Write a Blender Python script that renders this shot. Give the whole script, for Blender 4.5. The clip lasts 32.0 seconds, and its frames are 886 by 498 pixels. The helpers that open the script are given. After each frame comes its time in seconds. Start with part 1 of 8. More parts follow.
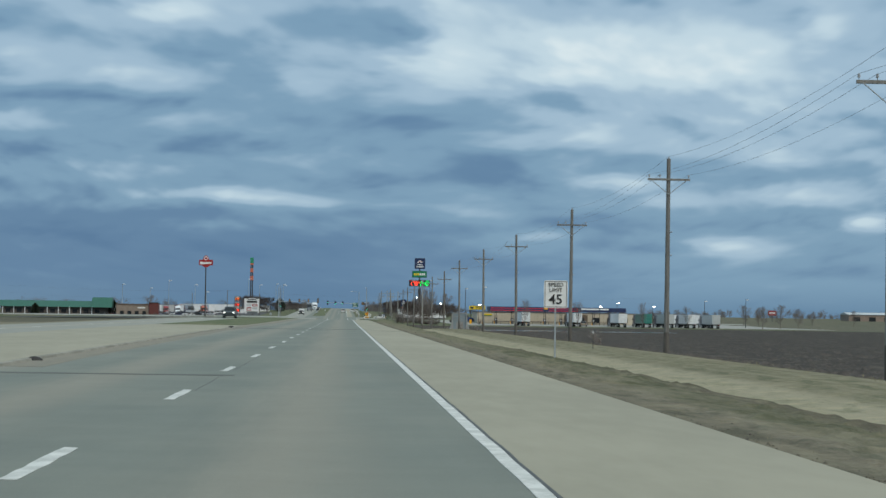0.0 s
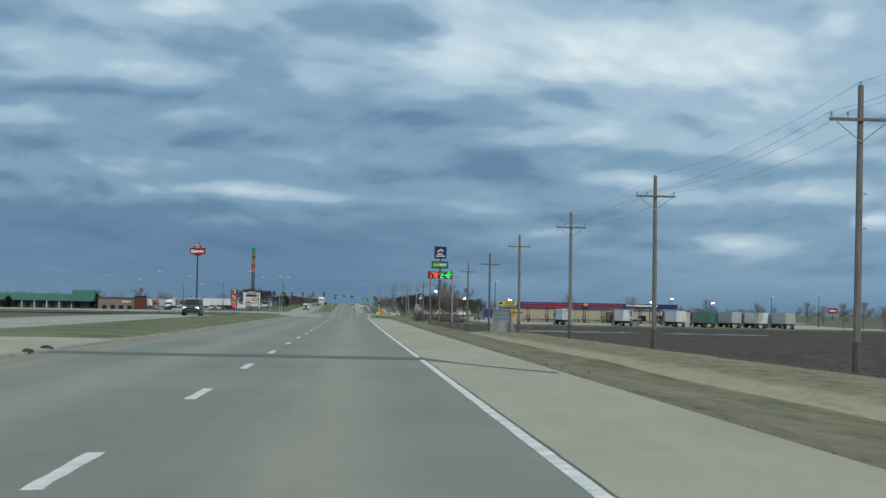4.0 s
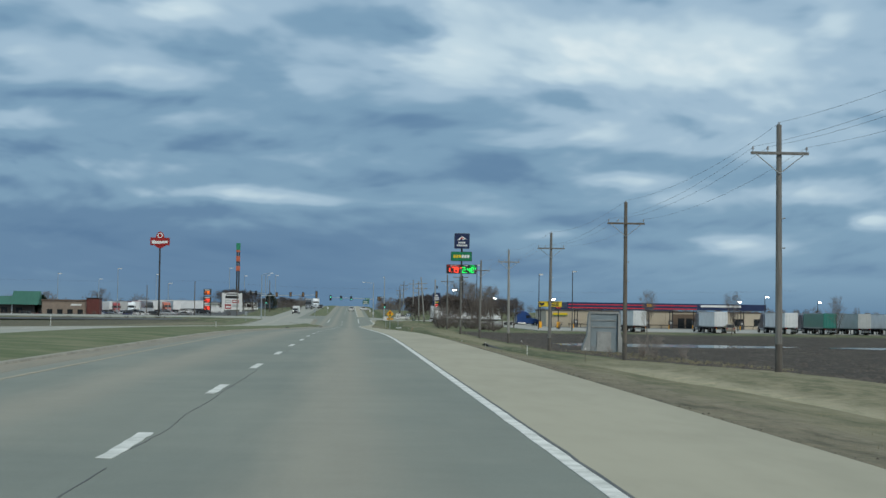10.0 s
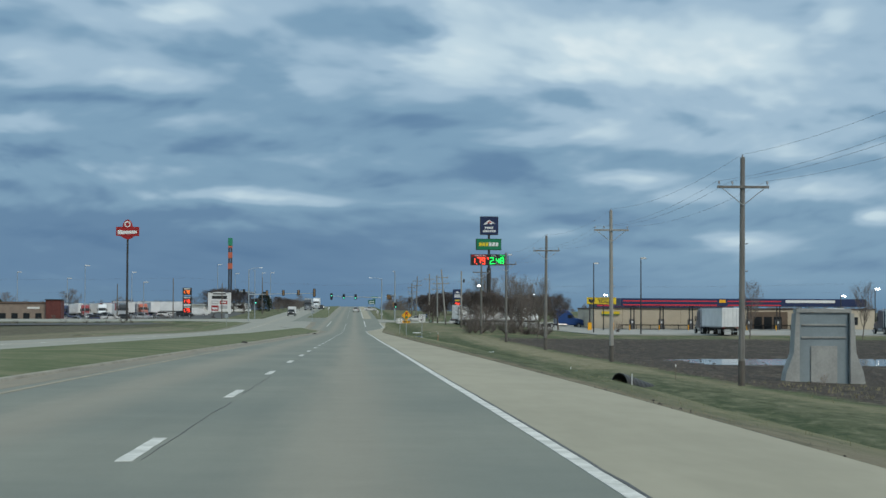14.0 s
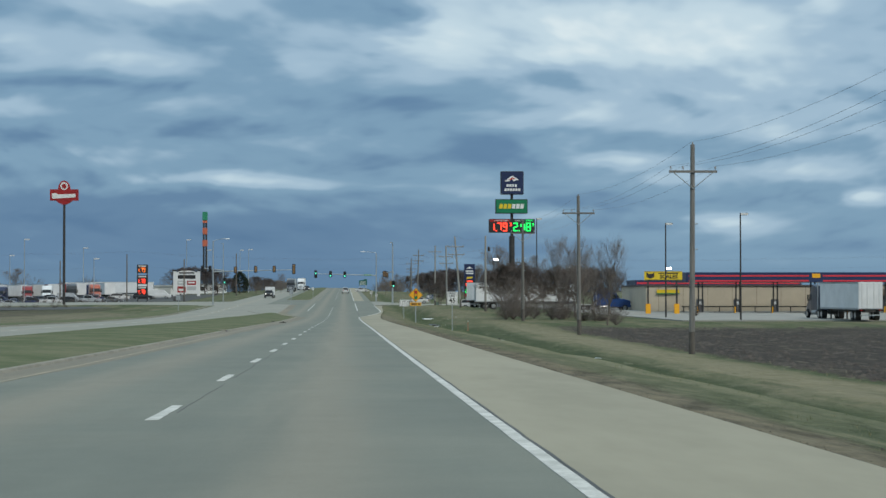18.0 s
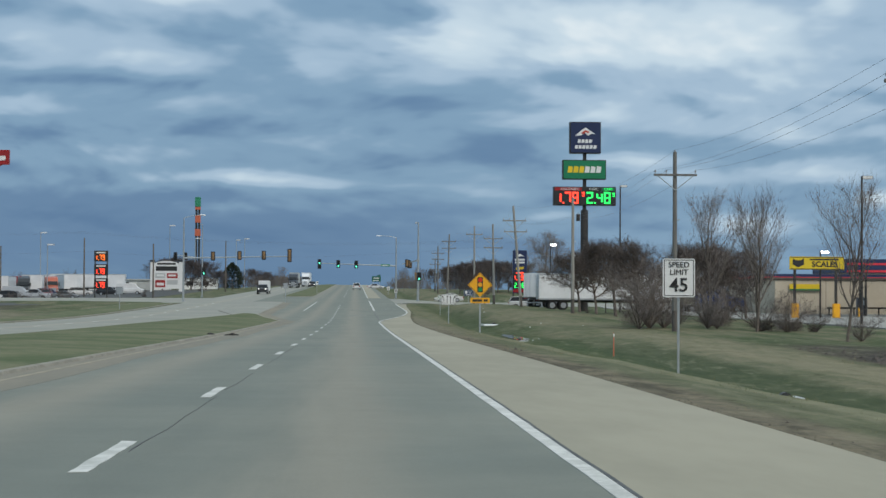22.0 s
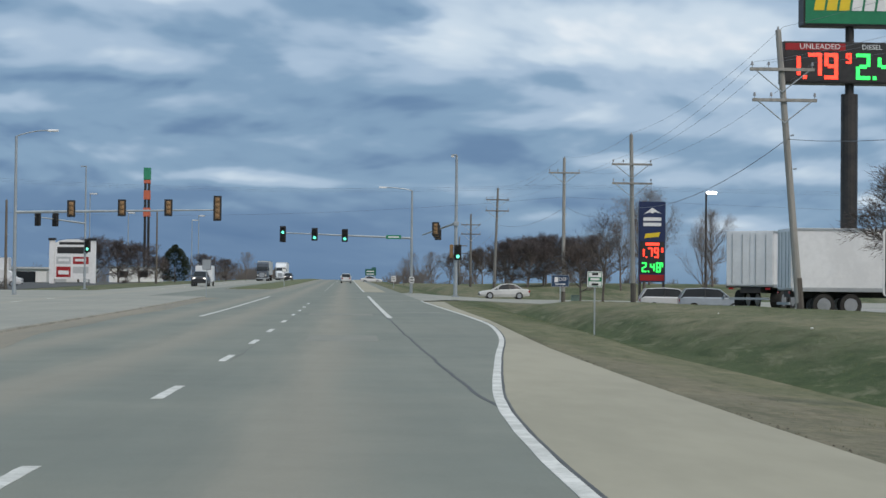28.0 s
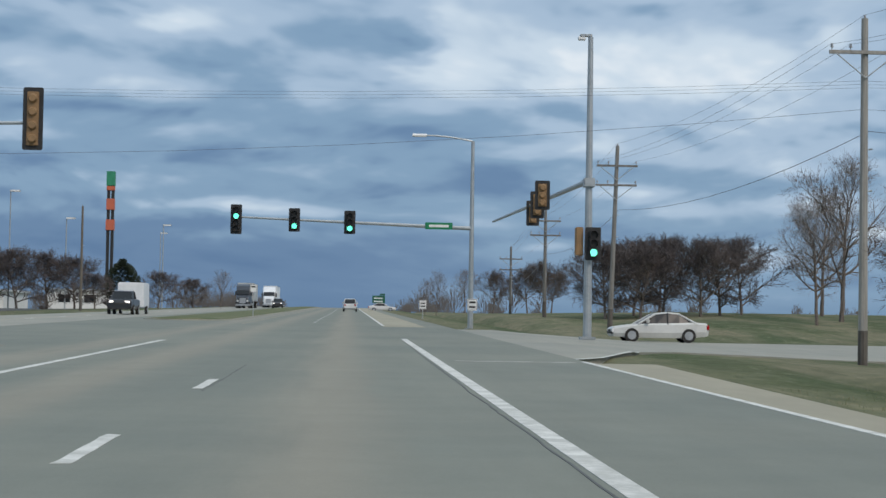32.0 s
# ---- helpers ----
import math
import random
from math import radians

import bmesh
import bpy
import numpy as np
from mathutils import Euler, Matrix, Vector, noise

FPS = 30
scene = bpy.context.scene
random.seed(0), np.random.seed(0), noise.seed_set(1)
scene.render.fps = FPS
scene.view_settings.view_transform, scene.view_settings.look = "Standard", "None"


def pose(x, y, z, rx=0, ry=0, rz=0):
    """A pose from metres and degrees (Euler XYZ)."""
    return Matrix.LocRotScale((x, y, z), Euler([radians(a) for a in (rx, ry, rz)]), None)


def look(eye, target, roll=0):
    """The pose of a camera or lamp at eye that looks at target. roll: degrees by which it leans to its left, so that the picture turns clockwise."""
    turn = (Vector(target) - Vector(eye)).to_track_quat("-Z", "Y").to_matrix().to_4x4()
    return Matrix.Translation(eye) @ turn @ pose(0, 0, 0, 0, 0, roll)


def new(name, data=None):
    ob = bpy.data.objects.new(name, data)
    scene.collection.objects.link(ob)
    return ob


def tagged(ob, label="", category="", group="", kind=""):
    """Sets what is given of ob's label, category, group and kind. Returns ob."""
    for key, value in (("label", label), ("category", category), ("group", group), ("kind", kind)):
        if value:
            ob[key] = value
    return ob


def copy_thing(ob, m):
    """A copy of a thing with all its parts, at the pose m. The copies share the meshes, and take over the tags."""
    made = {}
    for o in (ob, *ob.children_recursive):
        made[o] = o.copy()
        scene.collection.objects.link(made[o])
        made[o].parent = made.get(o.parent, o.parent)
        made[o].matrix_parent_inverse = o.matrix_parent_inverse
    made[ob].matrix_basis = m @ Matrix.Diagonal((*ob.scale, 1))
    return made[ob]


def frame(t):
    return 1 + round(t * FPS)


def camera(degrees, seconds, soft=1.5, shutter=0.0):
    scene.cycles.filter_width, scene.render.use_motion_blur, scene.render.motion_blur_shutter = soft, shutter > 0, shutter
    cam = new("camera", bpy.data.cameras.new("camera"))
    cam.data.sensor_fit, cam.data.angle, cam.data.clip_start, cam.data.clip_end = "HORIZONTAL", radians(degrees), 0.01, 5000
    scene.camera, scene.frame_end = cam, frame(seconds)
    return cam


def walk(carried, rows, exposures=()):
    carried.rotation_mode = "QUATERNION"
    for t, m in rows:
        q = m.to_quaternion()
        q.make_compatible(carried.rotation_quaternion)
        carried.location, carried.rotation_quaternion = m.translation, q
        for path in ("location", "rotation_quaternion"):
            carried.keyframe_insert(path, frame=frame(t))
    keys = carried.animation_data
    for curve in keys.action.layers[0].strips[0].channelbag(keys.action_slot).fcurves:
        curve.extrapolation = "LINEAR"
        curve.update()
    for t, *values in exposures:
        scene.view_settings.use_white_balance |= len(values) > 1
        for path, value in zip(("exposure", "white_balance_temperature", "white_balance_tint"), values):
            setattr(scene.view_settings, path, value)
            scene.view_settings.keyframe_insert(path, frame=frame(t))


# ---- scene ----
cam = camera(26.75, 32.0)
PATH = [
    (0, 0.479, -0.051, 1.191, -3.061, 1.993, -0.863),
    (0.5, 0.536, 10.172, 1.191, -2.792, 1.892, -0.819),
    (1, 0.537, 20.695, 1.191, -2.519, 1.907, -1.032),
    (1.5, 0.477, 30.991, 1.191, -2.294, 1.959, -0.975),
    (2, 0.380, 41.201, 1.191, -2.456, 1.930, -1.088),
    (2.5, 0.321, 51.317, 1.192, -2.512, 1.954, -1.131),
    (3, 0.252, 61.642, 1.192, -2.615, 1.988, -1.185),
    (3.5, 0.198, 72.305, 1.196, -2.738, 1.884, -1.199),
    (5.5, 0.161, 113.354, 1.209, -2.901, 1.834, -1.007),
    (6, 0.132, 123.348, 1.211, -2.837, 1.487, -1.055),
    (6.5, 0.112, 133.219, 1.212, -2.770, 1.922, -0.850),
    (7, 0.074, 143.165, 1.212, -2.860, 1.859, -0.914),
    (7.5, 0.102, 153.005, 1.212, -2.816, 1.948, -0.928),
    (8, 0.102, 162.824, 1.212, -2.787, 1.932, -0.986),
    (8.5, 0.067, 172.781, 1.213, -2.734, 1.898, -0.927),
    (9, 0.092, 182.696, 1.216, -2.830, 2.032, -0.794),
    (9.5, 0.071, 192.939, 1.226, -2.876, 1.801, -0.849),
    (10, 0.080, 203.190, 1.236, -2.837, 1.940, -0.826),
    (10.5, 0.114, 213.326, 1.246, -2.904, 1.837, -0.869),
    (11, 0.095, 223.511, 1.256, -2.841, 1.911, -0.523),
    (11.5, 0.128, 233.750, 1.267, -2.902, 1.972, -0.557),
    (12, 0.115, 244.117, 1.271, -2.787, 1.906, -0.561),
    (12.5, 0.095, 254.530, 1.268, -2.722, 1.968, -0.459),
    (13, 0.118, 264.576, 1.265, -2.601, 1.977, -0.366),
    (13.5, 0.081, 274.608, 1.262, -2.584, 1.991, -0.281),
    (15.5, 0.039, 314.652, 1.148, -3.174, 1.540, -0.236),
    (16, 0.054, 324.514, 1.076, -3.102, 1.437, -0.106),
    (16.5, 0.082, 334.354, 1.005, -3.225, 1.230, -0.171),
    (17, 0.179, 343.868, 0.936, -3.141, 1.405, 0.227),
    (17.5, 0.207, 353.779, 0.863, -3.265, 1.302, 0.034),
    (18, 0.234, 363.750, 0.788, -3.007, 1.393, 0.039),
    (18.5, 0.245, 373.848, 0.705, -2.913, 1.392, -0.028),
    (19, 0.254, 383.746, 0.624, -2.654, 1.348, -0.145),
    (19.5, 0.237, 393.897, 0.541, -2.738, 1.404, -0.183),
    (20, 0.229, 404.236, 0.456, -2.732, 1.319, -0.172),
    (20.5, 0.220, 414.807, 0.369, -2.837, 1.313, 0.117),
    (21, 0.238, 425.021, 0.292, -2.844, 1.378, -0.100),
    (21.5, 0.191, 435.290, 0.222, -2.673, 1.340, 0.057),
    (22, 0.126, 445.685, 0.150, -2.678, 1.386, -0.310),
    (22.5, 0.056, 456.251, 0.077, -2.535, 1.323, -0.291),
    (23, 0.011, 466.684, 0.005, -2.450, 1.376, -0.214),
    (23.5, 0.042, 476.970, -0.065, -2.678, 1.461, -0.511),
    (24, 0.050, 487.564, -0.150, -3.084, 1.287, -0.563),
    (24.5, 0.084, 498.213, -0.240, -3.202, 1.373, -0.474),
    (25, 0.087, 509.063, -0.331, -3.411, 1.304, -0.606),
    (25.5, 0.188, 519.722, -0.421, -3.305, 1.341, -0.352),
    (27.5, 0.349, 559.553, -0.671, -2.998, 1.391, -0.608),
    (28, 0.360, 569.701, -0.712, -2.974, 1.386, -0.567),
    (28.5, 0.413, 580.010, -0.753, -2.858, 1.700, -0.416),
    (29, 0.456, 590.690, -0.796, -2.787, 2.018, -0.518),
    (29.5, 0.388, 600.990, -0.826, -2.702, 2.184, -0.726),
    (30, 0.354, 611.322, -0.744, -2.715, 2.298, -0.674),
    (30.5, 0.333, 621.776, -0.662, -2.741, 2.291, -0.774),
    (31, 0.336, 632.046, -0.581, -2.796, 2.314, -0.732),
    (31.5, 0.278, 642.259, -0.500, -2.816, 2.501, -0.848),
    (32, 0.233, 652.460, -0.420, -2.880, 2.306, -0.897),
]
DASH_RUNS = [-23.0, 13.0, 36.8, 83.1, 141.2, 164.8, 175.2, 195.4, 240.3, 263.6, 287.3, 338.0, 360.5, 384.0, 406.0, 437.0, 481.2, 504.0, 538.0, 579.9, 603.1, 623.0, 646.5, 666.1, 702.4, 751.5, 1105.0]  # where runs of lane dashes begin



def walk_rows():
    return [(t, pose(x, y, z, 90 + p, r, w)) for t, x, y, z, w, p, r in PATH]


walk(cam, walk_rows(), [(0.0, 0.2, 6500, 8.5), (17.0, 0.2, 6500, 8.5), (27.0, 0.27, 6600, 16.5), (32.0, 0.27, 6600, 16.5)])

# ---- light ----
SUN_EL, SUN_AZ = 42.0, 150.0
world = bpy.data.worlds.new("overcast_sky")
scene.world = world
world.use_nodes = True
WT = world.node_tree
WT.nodes.clear()


def nd(tree, kind, **sets):
    n = tree.nodes.new(kind)
    for k, v in sets.items():
        if k in n.inputs:
            n.inputs[k].default_value = v
    return n


def mth(tree, op, a, b=None, c=None, clamp=False):
    n = tree.nodes.new("ShaderNodeMath")
    n.operation, n.use_clamp = op, clamp
    for i, v in enumerate((a, b, c)):
        if v is None:
            continue
        if isinstance(v, (int, float)):
            n.inputs[i].default_value = v
        else:
            tree.links.new(v, n.inputs[i])
    return n.outputs[0]


def mixc(tree, f, a, b, blend="MIX"):
    n = tree.nodes.new("ShaderNodeMix")
    n.data_type, n.blend_type = "RGBA", blend
    n.clamp_factor = True
    for s, v in ((0, f), (6, a), (7, b)):
        if isinstance(v, (int, float)):
            n.inputs[s].default_value = v
        elif isinstance(v, tuple):
            n.inputs[s].default_value = (*v, 1.0)
        else:
            tree.links.new(v, n.inputs[s])
    return n.outputs[2]


def noise_tex(tree, vec, scale, detail=4.0, rough=0.55, distort=0.0):
    n = nd(tree, "ShaderNodeTexNoise", Scale=scale, Detail=detail, Roughness=rough, Distortion=distort)
    tree.links.new(vec, n.inputs["Vector"])
    return n.outputs[0]


def ramp(tree, fac, stops, ease="EASE"):
    n = tree.nodes.new("ShaderNodeValToRGB")
    n.color_ramp.interpolation = ease
    while len(n.color_ramp.elements) < len(stops):
        n.color_ramp.elements.new(0.5)
    for e, (p, c) in zip(n.color_ramp.elements, stops):
        e.position, e.color = p, (*c, 1.0)
    tree.links.new(fac, n.inputs[0])
    return n.outputs[0]


def smooth(tree, v, lo, hi):
    n = tree.nodes.new("ShaderNodeMapRange")
    n.interpolation_type = "SMOOTHSTEP"
    n.inputs[1].default_value, n.inputs[2].default_value = lo, hi
    tree.links.new(v, n.inputs[0])
    return n.outputs[0]


# lighter and darker masses of the cloud deck: bearing, height, half widths, strength
HIGH_LIGHT = [(-0.083, 0.1564, 0.0349, 0.0085, 0.10), (-0.077, 0.1534, 0.0152, 0.0061, 0.05), (-0.171, 0.1230, 0.0288, 0.0106, 0.10), (-0.113, 0.1215, 0.0258, 0.0076, 0.11), (-0.025, 0.1185, 0.0197, 0.0106, 0.06),
    (0.047, 0.1382, 0.0273, 0.0167, 0.13), (0.069, 0.1579, 0.0364, 0.0121, 0.09), (0.114, 0.1337, 0.0364, 0.0182, 0.12), (0.175, 0.1337, 0.0485, 0.0167, 0.15), (0.202, 0.1306, 0.0152, 0.0091, 0.05),
    (0.245, 0.1458, 0.0182, 0.0136, 0.09), (0.129, 0.0958, 0.0273, 0.0091, 0.09), (0.235, 0.1094, 0.0424, 0.0106, 0.06), (-0.174, 0.0912, 0.0182, 0.0076, 0.05), (-0.092, 0.1003, 0.0243, 0.0042, 0.06)]
LOW_LIGHT = [(0.148, 0.0700, 0.0258, 0.0055, 0.14), (0.181, 0.0609, 0.0227, 0.0042, 0.11), (0.248, 0.0669, 0.0288, 0.0061, 0.10), (0.279, 0.0503, 0.0197, 0.0039, 0.18), (0.205, 0.0381, 0.0258, 0.0049, 0.15),
    (0.099, 0.0427, 0.0197, 0.0030, 0.10), (0.063, 0.0548, 0.0197, 0.0036, 0.08), (-0.047, 0.0624, 0.0288, 0.0049, 0.15), (-0.022, 0.0594, 0.0197, 0.0030, 0.07), (-0.128, 0.0700, 0.0197, 0.0055, 0.07),
    (-0.177, 0.0669, 0.0167, 0.0061, 0.08), (0.023, 0.0579, 0.0288, 0.0027, 0.06), (-0.089, 0.0624, 0.0182, 0.0036, 0.06)]
DARKER = [(-0.153, 0.1367, 0.0349, 0.0049, -0.09), (-0.074, 0.1321, 0.0288, 0.0030, -0.07), (-0.144, 0.1079, 0.0440, 0.0036, -0.08), (-0.074, 0.0906, 0.0364, 0.0045, -0.10), (0.023, 0.1003, 0.0349, 0.0091, -0.09),
    (0.069, 0.1094, 0.0424, 0.0091, -0.05), (0.069, 0.0760, 0.0197, 0.0115, -0.06), (-0.007, 0.0715, 0.0500, 0.0055, -0.11), (-0.074, 0.0503, 0.0409, 0.0030, -0.08), (0.266, 0.0821, 0.0409, 0.0067, -0.14),
    (0.214, 0.0488, 0.0303, 0.0030, -0.06), (0.151, 0.0512, 0.0258, 0.0039, -0.07), (0.169, 0.1625, 0.0182, 0.0036, -0.11), (0.266, 0.1594, 0.0243, 0.0076, -0.05), (-0.171, 0.0397, 0.0561, 0.0085, -0.08),
    (-0.007, 0.0336, 0.0773, 0.0073, -0.09), (0.220, 0.0245, 0.0773, 0.0042, -0.09), (0.084, 0.0275, 0.0470, 0.0061, -0.08)]


def build_sky():
    t = WT
    co = t.nodes.new("ShaderNodeTexCoord")
    sep = t.nodes.new("ShaderNodeSeparateXYZ")
    t.links.new(co.outputs["Generated"], sep.inputs[0])
    x, y, z = sep.outputs
    zp = mth(t, "MAXIMUM", z, 0.0)
    az = mth(t, "ARCTAN2", x, y)
    # cloud rows crowd together towards the horizon
    u = mth(t, "DIVIDE", az, mth(t, "ADD", zp, 0.25))
    w = mth(t, "MULTIPLY", mth(t, "LOGARITHM", mth(t, "ADD", zp, 0.085), 2.718), 2.1)

    def vec(dw):
        c = t.nodes.new("ShaderNodeCombineXYZ")
        t.links.new(u, c.inputs[0])
        t.links.new(mth(t, "ADD", w, dw), c.inputs[1])
        c.inputs[2].default_value = 1.7
        return c.outputs[0]

    # slow drift bends the rows, so that no two puffs look alike
    drift = noise_tex(t, vec(3.0), 0.8, 2.0, 0.5)
    sway = noise_tex(t, vec(11.0), 1.1, 2.0, 0.5)

    def deck_noise(dw, scale, detail, rough, seed, wide=1.0):
        c = t.nodes.new("ShaderNodeCombineXYZ")
        t.links.new(mth(t, "MULTIPLY", mth(t, "ADD", u, mth(t, "MULTIPLY", sway, 0.35)), wide), c.inputs[0])
        t.links.new(mth(t, "ADD", mth(t, "ADD", w, dw), mth(t, "MULTIPLY", drift, 0.4)), c.inputs[1])
        c.inputs[2].default_value = seed
        return noise_tex(t, c.outputs[0], scale, detail, rough, 0.0)

    # heaped tops catch the light, flat bases stay dark
    roll, roll_up = deck_noise(0.0, 1.5, 3.0, 0.45, 1.7, 1.3), deck_noise(0.16, 1.5, 3.0, 0.45, 1.7, 1.3)
    heap, heap_up = deck_noise(0.0, 3.2, 4.0, 0.48, 6.1, 1.6), deck_noise(0.10, 3.2, 3.0, 0.48, 6.1, 1.6)
    tuft, tuft_up = deck_noise(0.0, 7.5, 2.0, 0.45, 9.3, 1.7), deck_noise(0.04, 7.5, 1.0, 0.45, 9.3, 1.7)
    # ragged outlines: bearing and height are shifted by noise
    azw = mth(t, "ADD", az, mth(t, "MULTIPLY", mth(t, "SUBTRACT", heap, 0.5), mth(t, "ADD", mth(t, "MULTIPLY", zp, 0.5), 0.03)))
    zw = mth(t, "ADD", z, mth(t, "MULTIPLY", mth(t, "SUBTRACT", roll, 0.5), mth(t, "ADD", mth(t, "MULTIPLY", zp, 0.26), 0.006)))

    def blob(a0, e0, sa, se):
        da = mth(t, "DIVIDE", mth(t, "SUBTRACT", azw, a0), sa)
        de = mth(t, "DIVIDE", mth(t, "SUBTRACT", zw, e0), se)
        r2 = mth(t, "ADD", mth(t, "MULTIPLY", da, da), mth(t, "MULTIPLY", de, de))
        return mth(t, "EXPONENT", mth(t, "MULTIPLY", r2, -1.0))

    v = mth(t, "ADD", mth(t, "MULTIPLY", mth(t, "SUBTRACT", roll, 0.5), 0.24), 0.442)
    clear = smooth(t, z, 0.004, 0.085)  # relief drowns in haze low down
    for a, b, k in ((roll, roll_up, 0.34), (heap, heap_up, 0.40), (tuft, tuft_up, 0.17)):
        v = mth(t, "ADD", v, mth(t, "MULTIPLY", mth(t, "MULTIPLY", mth(t, "SUBTRACT", a, b), k), mth(t, "ADD", mth(t, "MULTIPLY", clear, 0.75), 0.25)))
    v = mth(t, "ADD", v, mth(t, "MULTIPLY", mth(t, "SUBTRACT", heap, 0.5), 0.10))
    v = mth(t, "SUBTRACT", v, mth(t, "MULTIPLY", mth(t, "MULTIPLY", smooth(t, az, 0.06, -0.12), smooth(t, z, 0.085, 0.02)), 0.055))
    v = mth(t, "ADD", v, mth(t, "MULTIPLY", mth(t, "ADD", smooth(t, z, 0.0, 0.18), mth(t, "MULTIPLY", smooth(t, az, -0.02, 0.26), 0.36)), 0.20))
    for a0, e0, sa, se, k in HIGH_LIGHT + LOW_LIGHT + DARKER:
        v = mth(t, "ADD", v, mth(t, "MULTIPLY", blob(a0, e0, sa, se), k * (1.75 if k > 0 else 0.7)))
    deck = ramp(t, v, ((0.24, (0.063, 0.143, 0.268)), (0.40, (0.098, 0.190, 0.316)), (0.54, (0.170, 0.290, 0.412)),
                       (0.68, (0.305, 0.43, 0.545)), (0.84, (0.475, 0.595, 0.67)), (0.97, (0.62, 0.71, 0.745))))
    haze = mixc(t, smooth(t, az, -0.05, -0.22), (0.092, 0.180, 0.292), (0.140, 0.235, 0.325))
    low = mth(t, "MULTIPLY", smooth(t, z, 0.022, -0.004), 0.8)
    deck = mixc(t, low, deck, haze)
    # the deck is brighter towards the zenith, as under any overcast sky
    high = mixc(t, smooth(t, z, 0.25, 0.9), (1.0, 1.0, 1.0), (2.0, 1.8, 1.62))
    deck = mixc(t, 1.0, deck, high, "MULTIPLY")
    sky = t.nodes.new("ShaderNodeTexSky")
    sky.sky_type, sky.sun_disc = "NISHITA", False
    sky.sun_elevation, sky.sun_rotation = radians(SUN_EL), radians(SUN_AZ)
    skyc = mixc(t, 1.0, sky.outputs[0], (0.08, 0.08, 0.08), "MULTIPLY")
    col = mixc(t, 0.95, skyc, deck)
    bg = t.nodes.new("ShaderNodeBackground")
    t.links.new(col, bg.inputs[0])
    bg.inputs[1].default_value = 1.0
    out = t.nodes.new("ShaderNodeOutputWorld")
    t.links.new(bg.outputs[0], out.inputs[0])


build_sky()
sun = new("sun", bpy.data.lights.new("sun", "SUN"))
sun.data.energy, sun.data.angle, sun.data.color = 1.5, radians(20), (1.0, 0.90, 0.76)
sun.matrix_world = look((0, 0, 50), (-math.sin(radians(SUN_AZ)) * 50, -math.cos(radians(SUN_AZ)) * 50, 50 - 50 * math.tan(radians(SUN_EL))))

# ---- materials ----
MATS = {}


def mat(name, c1, c2=None, scale=1.0, rough=0.8, metal=0.0, bump=0.0, fine=0.0, spec=0.4, emit=0.0, stretch=(1, 1, 1), vary=0.0):
    """A surface of two colours mixed by noise at one scale, with a finer grain and relief."""
    if name in MATS:
        return MATS[name]
    m = bpy.data.materials.new(name)
    MATS[name] = m
    m.use_nodes = True
    t = m.node_tree
    b = t.nodes["Principled BSDF"]
    c2 = c2 or tuple(0.8 * v for v in c1)
    co = t.nodes.new("ShaderNodeTexCoord")
    mp = t.nodes.new("ShaderNodeMapping")
    mp.inputs["Scale"].default_value = stretch
    t.links.new(co.outputs["Object"], mp.inputs[0])
    big = noise_tex(t, mp.outputs[0], scale, 4.0, 0.6)
    small = noise_tex(t, mp.outputs[0], scale * 9.0, 3.0, 0.6)
    f = smooth(t, mth(t, "ADD", mth(t, "MULTIPLY", big, 0.7), mth(t, "MULTIPLY", small, 0.3)), 0.36, 0.64)
    col = mixc(t, f, c1, c2)
    if vary:
        oi = t.nodes.new("ShaderNodeObjectInfo")
        k = mth(t, "ADD", mth(t, "MULTIPLY", oi.outputs["Random"], 2 * vary), 1 - vary)
        hsv = t.nodes.new("ShaderNodeHueSaturation")
        t.links.new(k, hsv.inputs["Value"])
        t.links.new(col, hsv.inputs["Color"])
        col = hsv.outputs[0]
    t.links.new(col, b.inputs["Base Color"])
    b.inputs["Roughness"].default_value, b.inputs["Metallic"].default_value = rough, metal
    b.inputs["Specular IOR Level"].default_value = spec
    if bump:
        bp = nd(t, "ShaderNodeBump", Strength=bump, Distance=fine or 0.01)
        t.links.new(small, bp.inputs["Height"])
        t.links.new(bp.outputs[0], b.inputs["Normal"])
    if emit:
        t.links.new(col, b.inputs["Emission Color"])
        b.inputs["Emission Strength"].default_value = emit
    return m


